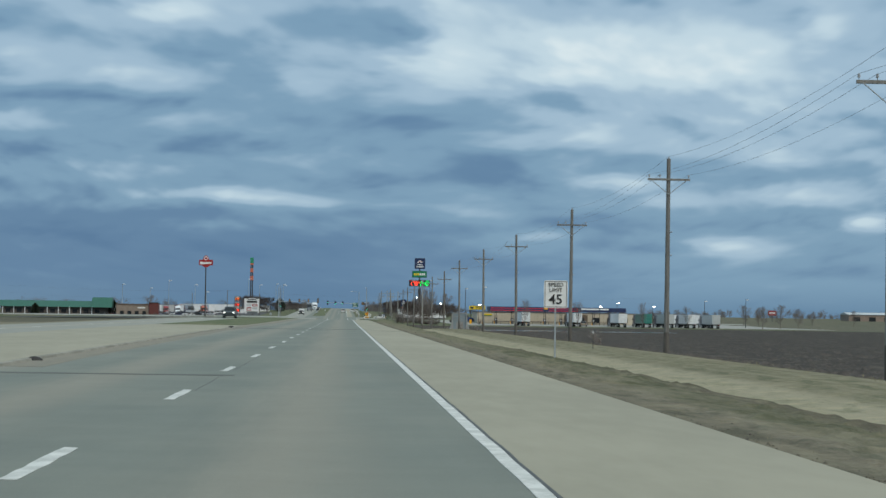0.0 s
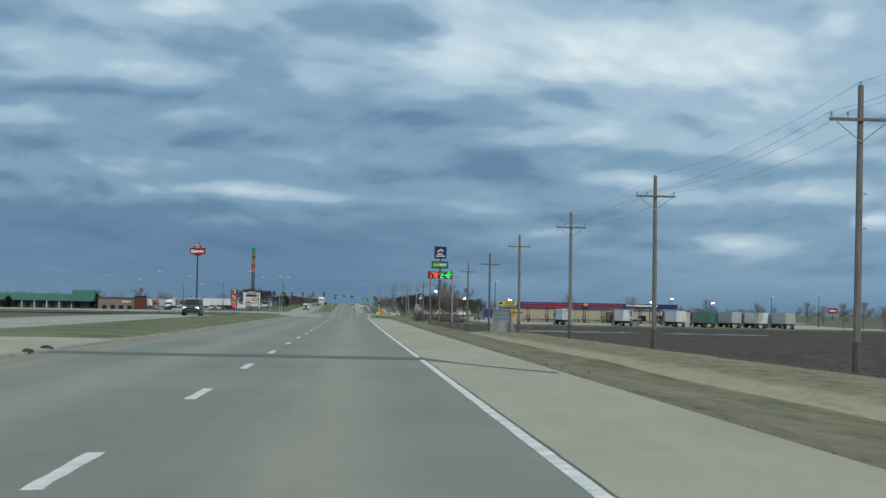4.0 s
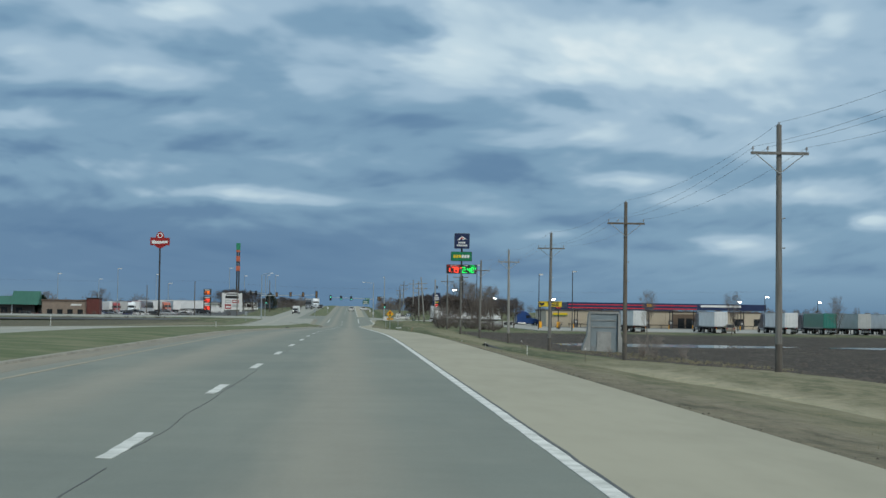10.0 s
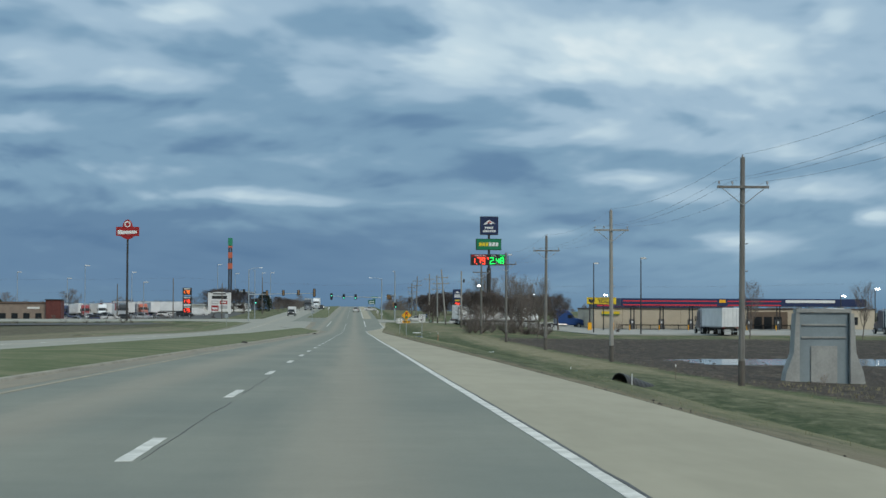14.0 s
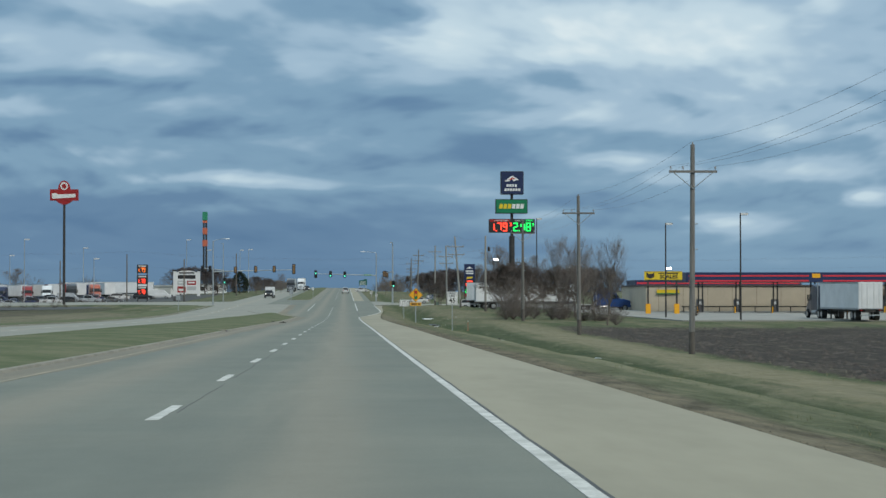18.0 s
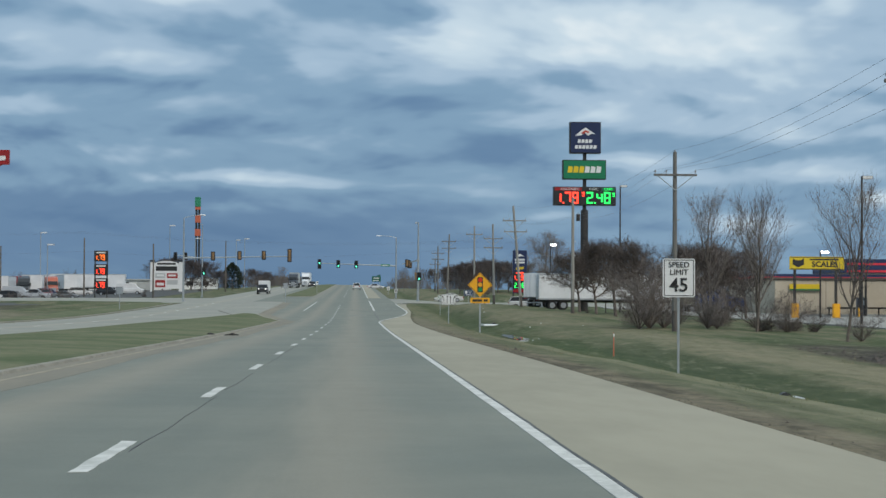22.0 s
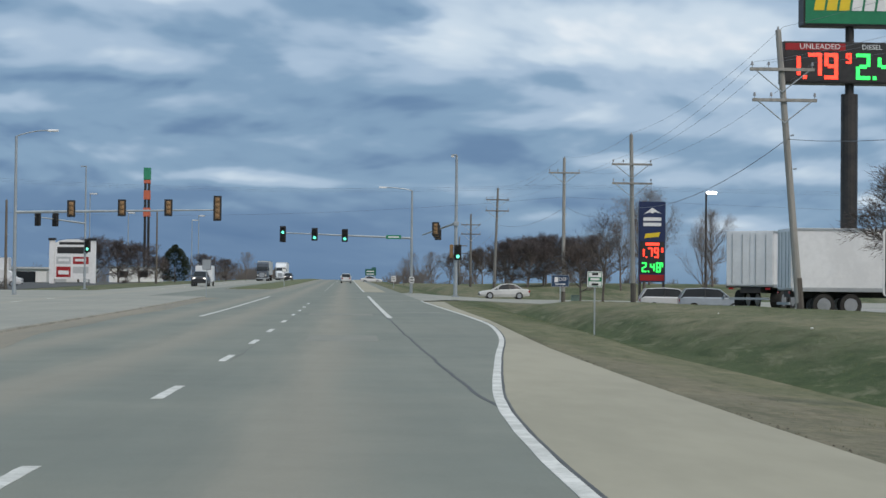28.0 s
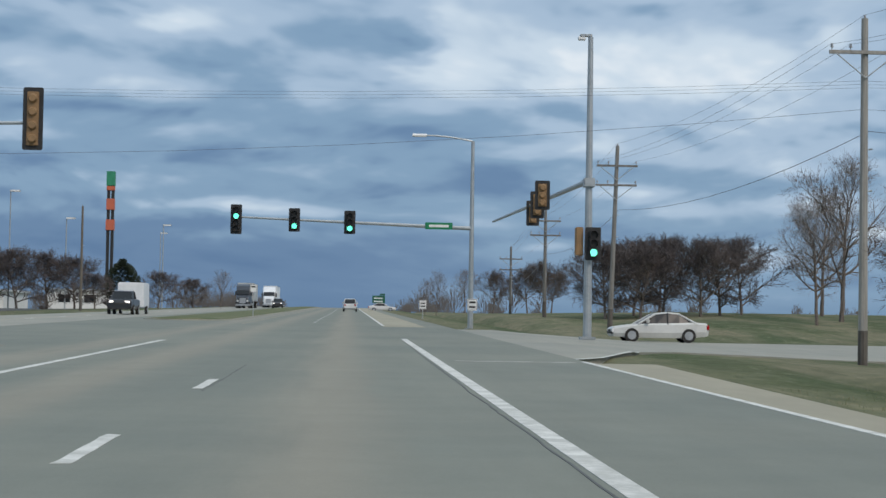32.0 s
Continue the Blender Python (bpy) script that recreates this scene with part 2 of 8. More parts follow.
def road_mat(name, dark, light, warm, centres):
    """Worn paving: polished wheel paths, a paler oily strip between them, patches, grain."""
    m = bpy.data.materials.new(name)
    MATS[name] = m
    m.use_nodes = True
    t = m.node_tree
    b = t.nodes["Principled BSDF"]
    co = t.nodes.new("ShaderNodeTexCoord")
    sep = t.nodes.new("ShaderNodeSeparateXYZ")
    t.links.new(co.outputs["Object"], sep.inputs[0])
    mp = t.nodes.new("ShaderNodeMapping")
    mp.inputs["Scale"].default_value = (1.0, 0.06, 1.0)
    t.links.new(co.outputs["Object"], mp.inputs[0])
    streak = noise_tex(t, mp.outputs[0], 1.6, 4.0, 0.6)
    patch = noise_tex(t, co.outputs["Object"], 0.14, 4.0, 0.6)
    grain = noise_tex(t, co.outputs["Object"], 38.0, 3.0, 0.7)
    mottle = noise_tex(t, co.outputs["Object"], 0.9, 5.0, 0.7)
    x = mth(t, "ADD", sep.outputs[0], mth(t, "MULTIPLY", mth(t, "SUBTRACT", streak, 0.5), 0.9))
    w = None
    for c in centres:
        d = mth(t, "DIVIDE", mth(t, "SUBTRACT", x, c), 0.62)
        g = mth(t, "EXPONENT", mth(t, "MULTIPLY", mth(t, "MULTIPLY", d, d), -1.0))
        w = g if w is None else mth(t, "ADD", w, g)
    col = mixc(t, smooth(t, patch, 0.3, 0.7), dark, light)
    col = mixc(t, mth(t, "MULTIPLY", w, 0.9), col, warm)
    k = mth(t, "ADD", mth(t, "MULTIPLY", grain, 0.34), mth(t, "ADD", mth(t, "MULTIPLY", streak, 0.26), 0.56))
    k = mth(t, "ADD", k, mth(t, "MULTIPLY", mottle, 0.28))
    cc = t.nodes.new("ShaderNodeCombineColor")
    for i in range(3):
        t.links.new(k, cc.inputs[i])
    col = mixc(t, 1.0, col, cc.outputs[0], "MULTIPLY")
    t.links.new(col, b.inputs["Base Color"])
    b.inputs["Roughness"].default_value = 0.75
    b.inputs["Specular IOR Level"].default_value = 0.35
    bp = nd(t, "ShaderNodeBump", Strength=0.25, Distance=0.006)
    t.links.new(grain, bp.inputs["Height"])
    t.links.new(bp.outputs[0], b.inputs["Normal"])
    return m


def ground_mat():
    """Grass, trodden verge, ploughed soil and lawn, by where they lie."""
    m = bpy.data.materials.new("open_ground")
    m.use_nodes = True
    t = m.node_tree
    b = t.nodes["Principled BSDF"]
    co = t.nodes.new("ShaderNodeTexCoord")
    sep = t.nodes.new("ShaderNodeSeparateXYZ")
    t.links.new(co.outputs["Object"], sep.inputs[0])
    wob = noise_tex(t, co.outputs["Object"], 0.16, 4.0, 0.6)
    x = mth(t, "ADD", sep.outputs[0], mth(t, "MULTIPLY", mth(t, "SUBTRACT", wob, 0.5), 3.0))
    y = mth(t, "ADD", sep.outputs[1], mth(t, "MULTIPLY", mth(t, "SUBTRACT", wob, 0.5), 30.0))
    mp = t.nodes.new("ShaderNodeMapping")
    mp.inputs["Scale"].default_value = (1.0, 0.18, 1.0)
    t.links.new(co.outputs["Object"], mp.inputs[0])
    patch = noise_tex(t, mp.outputs[0], 0.35, 5.0, 0.65)
    fine = noise_tex(t, co.outputs["Object"], 5.0, 5.0, 0.7)
    ms = t.nodes.new("ShaderNodeMapping")
    ms.inputs["Scale"].default_value = (1.0, 0.22, 1.0)
    t.links.new(co.outputs["Object"], ms.inputs[0])
    streak = noise_tex(t, ms.outputs[0], 1.5, 5.0, 0.72, 0.6)
    blades = noise_tex(t, co.outputs["Object"], 26.0, 3.0, 0.7)
    dry = mixc(t, smooth(t, mth(t, "ADD", mth(t, "MULTIPLY", patch, 0.6), mth(t, "MULTIPLY", fine, 0.4)), 0.38, 0.62), (0.275, 0.245, 0.172), (0.185, 0.172, 0.114))
    green = mixc(t, smooth(t, patch, 0.36, 0.62), (0.150, 0.142, 0.090), (0.066, 0.088, 0.042))
    grass = mixc(t, smooth(t, y, 210.0, 380.0), dry, green)
    # paler dead grass on the crest, greener in the ditch
    crest = mth(t, "MULTIPLY", smooth(t, x, 10.8, 12.8), smooth(t, x, 17.5, 14.5))
    # a worn tan band beside the shoulder, paler on the crest near the start
    crest = mth(t, "MULTIPLY", crest, mth(t, "ADD", mth(t, "MULTIPLY", smooth(t, y, 330.0, 240.0), 0.25), 0.42))
    grass = mixc(t, crest, grass, (0.195, 0.183, 0.122))
    slope = mth(t, "MULTIPLY", mth(t, "MULTIPLY", smooth(t, x, 9.2, 7.6), smooth(t, x, 5.2, 6.2)), smooth(t, y, 230.0, 330.0))
    grass = mixc(t, mth(t, "MULTIPLY", slope, 0.6), grass, (0.160, 0.156, 0.098))
    worn = mth(t, "MULTIPLY", smooth(t, x, 6.6, 5.4), smooth(t, y, 640.0, 590.0))
    grass = mixc(t, mth(t, "MULTIPLY", worn, 0.65), grass, (0.185, 0.166, 0.122))
    ditch = mth(t, "MULTIPLY", mth(t, "MULTIPLY", smooth(t, x, 7.0, 9.0), smooth(t, x, 11.8, 10.0)), smooth(t, y, 230.0, 330.0))
    grass = mixc(t, mth(t, "MULTIPLY", ditch, 0.7), grass, (0.055, 0.078, 0.035))
    soil = mixc(t, smooth(t, fine, 0.35, 0.65), (0.027, 0.0235, 0.0215), (0.074, 0.064, 0.055))
    soil = mixc(t, mth(t, "MULTIPLY", smooth(t, patch, 0.56, 0.7), 0.5), soil, (0.13, 0.115, 0.092))
    f1 = mth(t, "MULTIPLY", mth(t, "MULTIPLY", smooth(t, x, 17.8, 19.4), smooth(t, y, 535.0, 515.0)), smooth(t, x, 420.0, 400.0))
    f2 = mth(t, "MULTIPLY", mth(t, "MULTIPLY", smooth(t, x, -34.0, -36.5), smooth(t, x, -150.0, -140.0)),
             mth(t, "MULTIPLY", smooth(t, y, 330.0, 350.0), smooth(t, y, 675.0, 660.0)))
    # dull fallow land far off beside the field
    fallow = mth(t, "MULTIPLY", smooth(t, x, 120.0, 150.0), smooth(t, y, 500.0, 560.0))
    grass = mixc(t, mth(t, "MULTIPLY", fallow, 0.8), grass, (0.115, 0.108, 0.080))
    col = mixc(t, f1, grass, soil)
    col = mixc(t, mth(t, "MULTIPLY", f2, 0.6), col, (0.062, 0.056, 0.042))
    grit = mth(t, "MULTIPLY", mth(t, "MULTIPLY", smooth(t, x, 7.2, 5.0), smooth(t, x, 2.0, 4.0)), 0.75)
    gcol = mixc(t, smooth(t, fine, 0.35, 0.6), (0.105, 0.090, 0.066), (0.20, 0.18, 0.14))
    col = mixc(t, mth(t, "MULTIPLY", grit, mth(t, "MULTIPLY", smooth(t, y, 620.0, 560.0), 0.55)), col, gcol)
    # a darker green-brown band at the foot of the shoulder, then pale straw
    band = mth(t, "MULTIPLY", mth(t, "MULTIPLY", smooth(t, x, 5.7, 6.9), smooth(t, x, 8.9, 7.7)), smooth(t, y, 300.0, 180.0))
    col = mixc(t, mth(t, "MULTIPLY", band, mth(t, "MULTIPLY", smooth(t, patch, 0.66, 0.40), 0.9)), col, (0.072, 0.076, 0.045))
    straw = mth(t, "MULTIPLY", mth(t, "MULTIPLY", smooth(t, x, 8.6, 9.5), smooth(t, x, 11.2, 10.2)), smooth(t, y, 330.0, 260.0))
    col = mixc(t, mth(t, "MULTIPLY", straw, 0.8), col, (0.32, 0.285, 0.205))
    # churned mud where lorries have run off the shoulder
    mud = mth(t, "MULTIPLY", mth(t, "MULTIPLY", smooth(t, x, 5.2, 6.0), smooth(t, x, 9.4, 7.6)), smooth(t, y, 100.0, 55.0))
    mud = mth(t, "MULTIPLY", mud, smooth(t, mth(t, "ADD", mth(t, "MULTIPLY", patch, 0.6), mth(t, "MULTIPLY", fine, 0.4)), 0.40, 0.55))
    col = mixc(t, mth(t, "MULTIPLY", mud, 0.85), col, (0.082, 0.069, 0.052))
    # lengthwise belts: dirt by the shoulder, the near bank, the ditch's far side and its crest
    xb = mth(t, "ADD", sep.outputs[0], mth(t, "ADD", mth(t, "MULTIPLY", mth(t, "SUBTRACT", wob, 0.5), 0.8), mth(t, "MULTIPLY", mth(t, "SUBTRACT", fine, 0.5), 0.5)))
    right = smooth(t, sep.outputs[0], 3.5, 4.2)
    south, north = smooth(t, y, 330.0, 270.0), mth(t, "MULTIPLY", smooth(t, y, 290.0, 350.0), smooth(t, y, 560.0, 510.0))

    def belt(a, b, c, d, where, k, colour):
        f = mth(t, "MULTIPLY", mth(t, "MULTIPLY", smooth(t, xb, a, b), smooth(t, xb, d, c)), mth(t, "MULTIPLY", where, k))
        return mixc(t, mth(t, "MULTIPLY", f, right), col, colour)

    col = belt(4.0, 4.2, 4.9, 5.5, south, 0.55, mixc(t, smooth(t, streak, 0.46, 0.66), (0.128, 0.114, 0.080), (0.074, 0.066, 0.047)))
    col = belt(5.2, 5.8, 6.5, 7.1, south, 0.7, mixc(t, smooth(t, streak, 0.42, 0.62), (0.150, 0.140, 0.092), (0.105, 0.108, 0.062)))
    col = belt(11.3, 11.9, 13.0, 13.9, south, 0.8, (0.315, 0.285, 0.200))
    col = belt(13.4, 14.2, 17.0, 18.4, south, 0.7, mixc(t, smooth(t, streak, 0.4, 0.6), (0.195, 0.178, 0.118), (0.128, 0.124, 0.076)))
    col = belt(4.0, 4.4, 5.1, 5.7, north, 0.8, mixc(t, smooth(t, streak, 0.42, 0.62), (0.155, 0.135, 0.094), (0.082, 0.072, 0.052)))
    col = belt(5.0, 5.5, 6.1, 6.5, north, 0.7, (0.098, 0.112, 0.062))
    col = belt(6.2, 6.6, 7.0, 7.6, north, 0.7, (0.190, 0.190, 0.122))
    col = belt(10.0, 11.0, 13.0, 14.0, north, 0.85, (0.050, 0.070, 0.034))
    col = belt(14.2, 14.9, 17.0, 18.2, north, 0.75, (0.215, 0.195, 0.130))
    lush = mth(t, "MULTIPLY", smooth(t, y, 312.0, 338.0), smooth(t, y, 405.0, 378.0))
    col = belt(4.9, 5.4, 15.5, 17.8, lush, 0.8, mixc(t, smooth(t, streak, 0.42, 0.60), (0.088, 0.100, 0.058), (0.048, 0.066, 0.034)))
    k = mth(t, "ADD", mth(t, "MULTIPLY", blades, 0.55), mth(t, "ADD", mth(t, "MULTIPLY", fine, 0.45), 0.5))
    cc = t.nodes.new("ShaderNodeCombineColor")
    for i in range(3):
        t.links.new(k, cc.inputs[i])
    col = mixc(t, 1.0, col, cc.outputs[0], "MULTIPLY")
    clump = noise_tex(t, mp.outputs[0], 2.4, 5.0, 0.75)
    tussock = noise_tex(t, co.outputs["Object"], 0.9, 4.0, 0.7)
    col = mixc(t, mth(t, "MULTIPLY", smooth(t, clump, 0.50, 0.68), 0.45), col, mixc(t, 1.0, col, (0.50, 0.56, 0.48), "MULTIPLY"))
    col = mixc(t, mth(t, "MULTIPLY", smooth(t, tussock, 0.50, 0.66), 0.35), col, mixc(t, 1.0, col, (1.55, 1.45, 1.35), "MULTIPLY"))
    # mown clumps, thin dead patches between them
    col = mixc(t, mth(t, "MULTIPLY", smooth(t, streak, 0.50, 0.66), 0.42), col, mixc(t, 1.0, col, (0.40, 0.50, 0.42), "MULTIPLY"))
    col = mixc(t, mth(t, "MULTIPLY", smooth(t, streak, 0.47, 0.33), 0.40), col, (0.24, 0.222, 0.150))
    t.links.new(col, b.inputs["Base Color"])
    b.inputs["Roughness"].default_value, b.inputs["Specular IOR Level"].default_value = 0.95, 0.1
    bp = nd(t, "ShaderNodeBump", Strength=0.5, Distance=0.1)
    t.links.new(fine, bp.inputs["Height"])
    t.links.new(bp.outputs[0], b.inputs["Normal"])
    return m


ROAD = road_mat("worn_asphalt", (0.139, 0.153, 0.128), (0.174, 0.183, 0.149), (0.222, 0.210, 0.165), (-0.05, -3.7, -6.4))
OPP = road_mat("pale_paving", (0.225, 0.228, 0.195), (0.27, 0.265, 0.222), (0.28, 0.265, 0.215), (-18.5,))
SHOULDER = mat("shoulder_concrete", (0.258, 0.243, 0.181), (0.310, 0.290, 0.217), 0.25, 0.9, bump=0.3, fine=0.006, stretch=(1, 0.25, 1))
PAVED = mat("lot_paving", (0.24, 0.24, 0.22), (0.30, 0.295, 0.265), 0.2, 0.9, bump=0.2, fine=0.006)
GROUND = ground_mat()
LINE = mat("white_road_paint", (0.62, 0.62, 0.58), (0.40, 0.405, 0.37), 2.2, 0.7, bump=0.1)
YLINE = mat("yellow_road_paint", (0.315, 0.275, 0.195), (0.21, 0.20, 0.155), 1.1, 0.8)
TAR = mat("tar_joint", (0.04, 0.04, 0.037), (0.075, 0.075, 0.068), 1.0, 0.6)
CURB = mat("curb_concrete", (0.30, 0.285, 0.235), (0.20, 0.19, 0.155), 0.8, 0.9, bump=0.3, fine=0.008)
MEDGRASS = mat("median_grass", (0.078, 0.104, 0.050), (0.156, 0.158, 0.096), 0.35, 0.95, bump=0.5, fine=0.04, spec=0.1)
WOOD = mat("weathered_pole_wood", (0.205, 0.200, 0.186), (0.130, 0.127, 0.117), 1.4, 0.9, bump=0.4, fine=0.006, stretch=(6, 6, 0.4), vary=0.18)
FOOTWOOD = mat("dark_foot_wood", (0.070, 0.063, 0.055), (0.120, 0.110, 0.096), 1.4, 0.9, bump=0.4, fine=0.006, stretch=(6, 6, 0.8))
PALEWOOD = mat("pale_pole_wood", (0.33, 0.325, 0.30), (0.24, 0.235, 0.215), 1.4, 0.9, bump=0.4, fine=0.006, stretch=(6, 6, 0.4))
DARKWOOD = mat("dark_pole_wood", (0.105, 0.090, 0.072), (0.165, 0.145, 0.12), 1.4, 0.9, bump=0.4, fine=0.006, stretch=(6, 6, 0.4))
STEEL = mat("galvanised_steel", (0.42, 0.45, 0.46), (0.33, 0.36, 0.375), 1.2, 0.45, metal=0.6)
DARKSTEEL = mat("dark_bronze_steel", (0.035, 0.034, 0.034), (0.06, 0.055, 0.05), 1.5, 0.5, metal=0.3)
INSUL = mat("grey_porcelain", (0.30, 0.31, 0.32), (0.22, 0.23, 0.24), 4.0, 0.3)
WIRE = mat("weathered_wire", (0.10, 0.105, 0.11), (0.14, 0.145, 0.15), 4.0, 0.5, metal=0.5)
SIGNWHITE = mat("white_sign_sheet", (0.72, 0.73, 0.72), (0.64, 0.65, 0.64), 3.0, 0.45)
SIGNBACK = mat("bare_aluminium", (0.45, 0.47, 0.48), (0.38, 0.40, 0.41), 2.0, 0.4, metal=0.7)
BLACK = mat("black_paint", (0.018, 0.018, 0.018), (0.028, 0.028, 0.028), 3.0, 0.5)
NAVY = mat("navy_panel", (0.016, 0.026, 0.075), (0.022, 0.034, 0.09), 0.6, 0.35)
SIGNGREEN = mat("green_panel", (0.010, 0.165, 0.075), (0.014, 0.20, 0.09), 0.6, 0.35)
SIGNRED = mat("red_panel", (0.34, 0.020, 0.020), (0.28, 0.018, 0.018), 0.6, 0.35)
YELLOW = mat("yellow_panel", (0.72, 0.52, 0.02), (0.64, 0.47, 0.03), 0.6, 0.4)
AMBER = mat("amber_sign_sheet", (0.82, 0.40, 0.015), (0.76, 0.37, 0.02), 2.0, 0.4)
SIGYELLOW = mat("faded_signal_yellow", (0.28, 0.170, 0.080), (0.21, 0.130, 0.065), 2.0, 0.6)
LEDRED = mat("red_led", (1.0, 0.045, 0.02), (1.0, 0.06, 0.03), 3.0, 0.5, emit=1.7)
LEDGREEN = mat("green_led", (0.01, 0.95, 0.12), (0.02, 1.0, 0.16), 3.0, 0.5, emit=0.95)
LEDORANGE = mat("orange_led", (1.0, 0.16, 0.02), (1.0, 0.2, 0.03), 3.0, 0.5, emit=0.9)
SIGGREEN = mat("green_signal_lens", (0.10, 1.0, 0.60), (0.16, 1.0, 0.66), 3.0, 0.4, emit=1.3)
LAMPGLOW = mat("lit_floodlight", (1.0, 0.97, 0.88), (1.0, 0.95, 0.85), 3.0, 0.4, emit=9.0)
HEADLAMP = mat("lit_headlamp", (1.0, 0.97, 0.9), (1.0, 0.95, 0.88), 3.0, 0.3, emit=1.3)
BARK = mat("grey_brown_bark", (0.16, 0.135, 0.115), (0.105, 0.088, 0.075), 3.0, 0.95, bump=0.5, fine=0.02)
TWIG = mat("brown_twigs", (0.085, 0.072, 0.066), (0.125, 0.104, 0.094), 1.0, 0.95, spec=0.1)
HAZETWIG = mat("grey_brown_twigs", (0.155, 0.135, 0.124), (0.205, 0.178, 0.162), 1.0, 0.95, spec=0.1)
REDTWIG = mat("reddish_twigs", (0.084, 0.073, 0.072), (0.119, 0.103, 0.100), 1.0, 0.95, spec=0.1)
GREENBOX = mat("pale_green_box_paint", (0.22, 0.30, 0.25), (0.18, 0.25, 0.21), 2.0, 0.6)
GUIDEGREEN = mat("dark_guide_green", (0.008, 0.085, 0.052), (0.010, 0.105, 0.062), 1.0, 0.5)
FADED = mat("worn_road_paint", (0.34, 0.345, 0.31), (0.20, 0.205, 0.175), 1.5, 0.8)
PALETWIG = mat("pale_twigs", (0.34, 0.29, 0.25), (0.25, 0.215, 0.185), 1.0, 0.95, spec=0.1)
EVERGREEN = mat("dark_evergreen", (0.018, 0.026, 0.018), (0.035, 0.046, 0.030), 2.0, 0.95, spec=0.1)
DRYGRASS = mat("dry_grass", (0.27, 0.24, 0.155), (0.20, 0.185, 0.11), 0.4, 0.95, spec=0.1)
GREENGRASS = mat("green_grass", (0.11, 0.14, 0.062), (0.155, 0.165, 0.085), 0.4, 0.95, spec=0.1)
CLOD = mat("soil_clods", (0.042, 0.036, 0.032), (0.088, 0.076, 0.064), 2.0, 0.95, bump=0.5, fine=0.02)
WHITEPAINT = mat("white_truck_paint", (0.72, 0.74, 0.75), (0.62, 0.64, 0.65), 0.5, 0.4)
GREYPAINT = mat("grey_trailer_paint", (0.46, 0.48, 0.48), (0.39, 0.41, 0.41), 0.5, 0.5)
RUBBER = mat("tyre_rubber", (0.02, 0.02, 0.02), (0.035, 0.033, 0.03), 3.0, 0.85)
RIM = mat("wheel_metal", (0.5, 0.51, 0.52), (0.4, 0.41, 0.42), 3.0, 0.35, metal=0.8)
CHASSIS = mat("black_chassis", (0.025, 0.025, 0.026), (0.045, 0.043, 0.04), 1.0, 0.7)
WINDOW = mat("dark_car_glass", (0.015, 0.018, 0.02), (0.02, 0.024, 0.028), 1.0, 0.3, spec=0.25)
TAIL = mat("tail_lamp_red", (0.35, 0.01, 0.01), (0.28, 0.01, 0.01), 3.0, 0.25)
BEIGEWALL = mat("beige_wall_panels", (0.50, 0.445, 0.345), (0.445, 0.395, 0.31), 0.4, 0.85, bump=0.1)
TANBRICK = mat("tan_brick_wall", (0.27, 0.215, 0.175), (0.22, 0.175, 0.145), 0.8, 0.9, bump=0.3)
GREENROOF = mat("green_metal_roof", (0.018, 0.092, 0.062), (0.024, 0.11, 0.075), 0.5, 0.45, stretch=(4, 0.3, 1))
GREYCONC = mat("grey_cast_concrete", (0.335, 0.345, 0.33), (0.25, 0.26, 0.25), 0.9, 0.9, bump=0.3, fine=0.01)
BLUEGREY = mat("blue_grey_panel", (0.225, 0.275, 0.295), (0.185, 0.23, 0.25), 0.7, 0.6)
WATER = mat("standing_water", (0.20, 0.22, 0.23), (0.13, 0.13, 0.12), 0.5, 0.08, spec=0.6)
FARWOOD = mat("far_bare_woods", (0.115, 0.108, 0.105), (0.15, 0.14, 0.132), 0.05, 0.95, spec=0.1)


def paint(name, c):
    return mat("paint_" + name, c, tuple(0.85 * v for v in c), 0.8, 0.3, spec=0.6)


# ---- building helpers ----
def part(name, bm, material, parent, label=""):
    me = bpy.data.meshes.new(name)
    bm.to_mesh(me)
    bm.free()
    me.materials.append(material)
    ob = new(name, me)
    if parent is not None:
        ob.parent = parent
    if label:
        ob["label"] = label
    return ob


def mesh_part(name, verts, faces, material, parent, label="", flat=True):
    me = bpy.data.meshes.new(name)
    me.from_pydata(verts, [], faces)
    me.materials.append(material)
    me.update()
    ob = new(name, me)
    if parent is not None:
        ob.parent = parent
    if label:
        ob["label"] = label
    return ob


def thing(name, x, y, z, label, category, group="", kind="", turn=0.0):
    ob = new(name)
    ob.matrix_basis = pose(x, y, z, 0, 0, turn)
    ob.empty_display_size = 0.2
    return tagged(ob, label, category, group, kind)


def box(bm, x0, x1, y0, y1, z0, z1, bevel=0.0, m=None):
    r = bmesh.ops.create_cube(bm, size=1.0)
    vs = r["verts"]
    for v in vs:
        v.co = Vector((x0 + (v.co.x + 0.5) * (x1 - x0), y0 + (v.co.y + 0.5) * (y1 - y0), z0 + (v.co.z + 0.5) * (z1 - z0)))
    if bevel:
        es = list({e for v in vs for e in v.link_edges})
        r = bmesh.ops.bevel(bm, geom=es, offset=bevel, segments=2, affect="EDGES", clamp_overlap=True)
        vs = r["verts"]
    if m is not None:
        bmesh.ops.transform(bm, matrix=m, verts=vs)
    return bm


def boxed(x0, x1, y0, y1, z0, z1, bevel=0.0):
    return box(bmesh.new(), x0, x1, y0, y1, z0, z1, bevel)


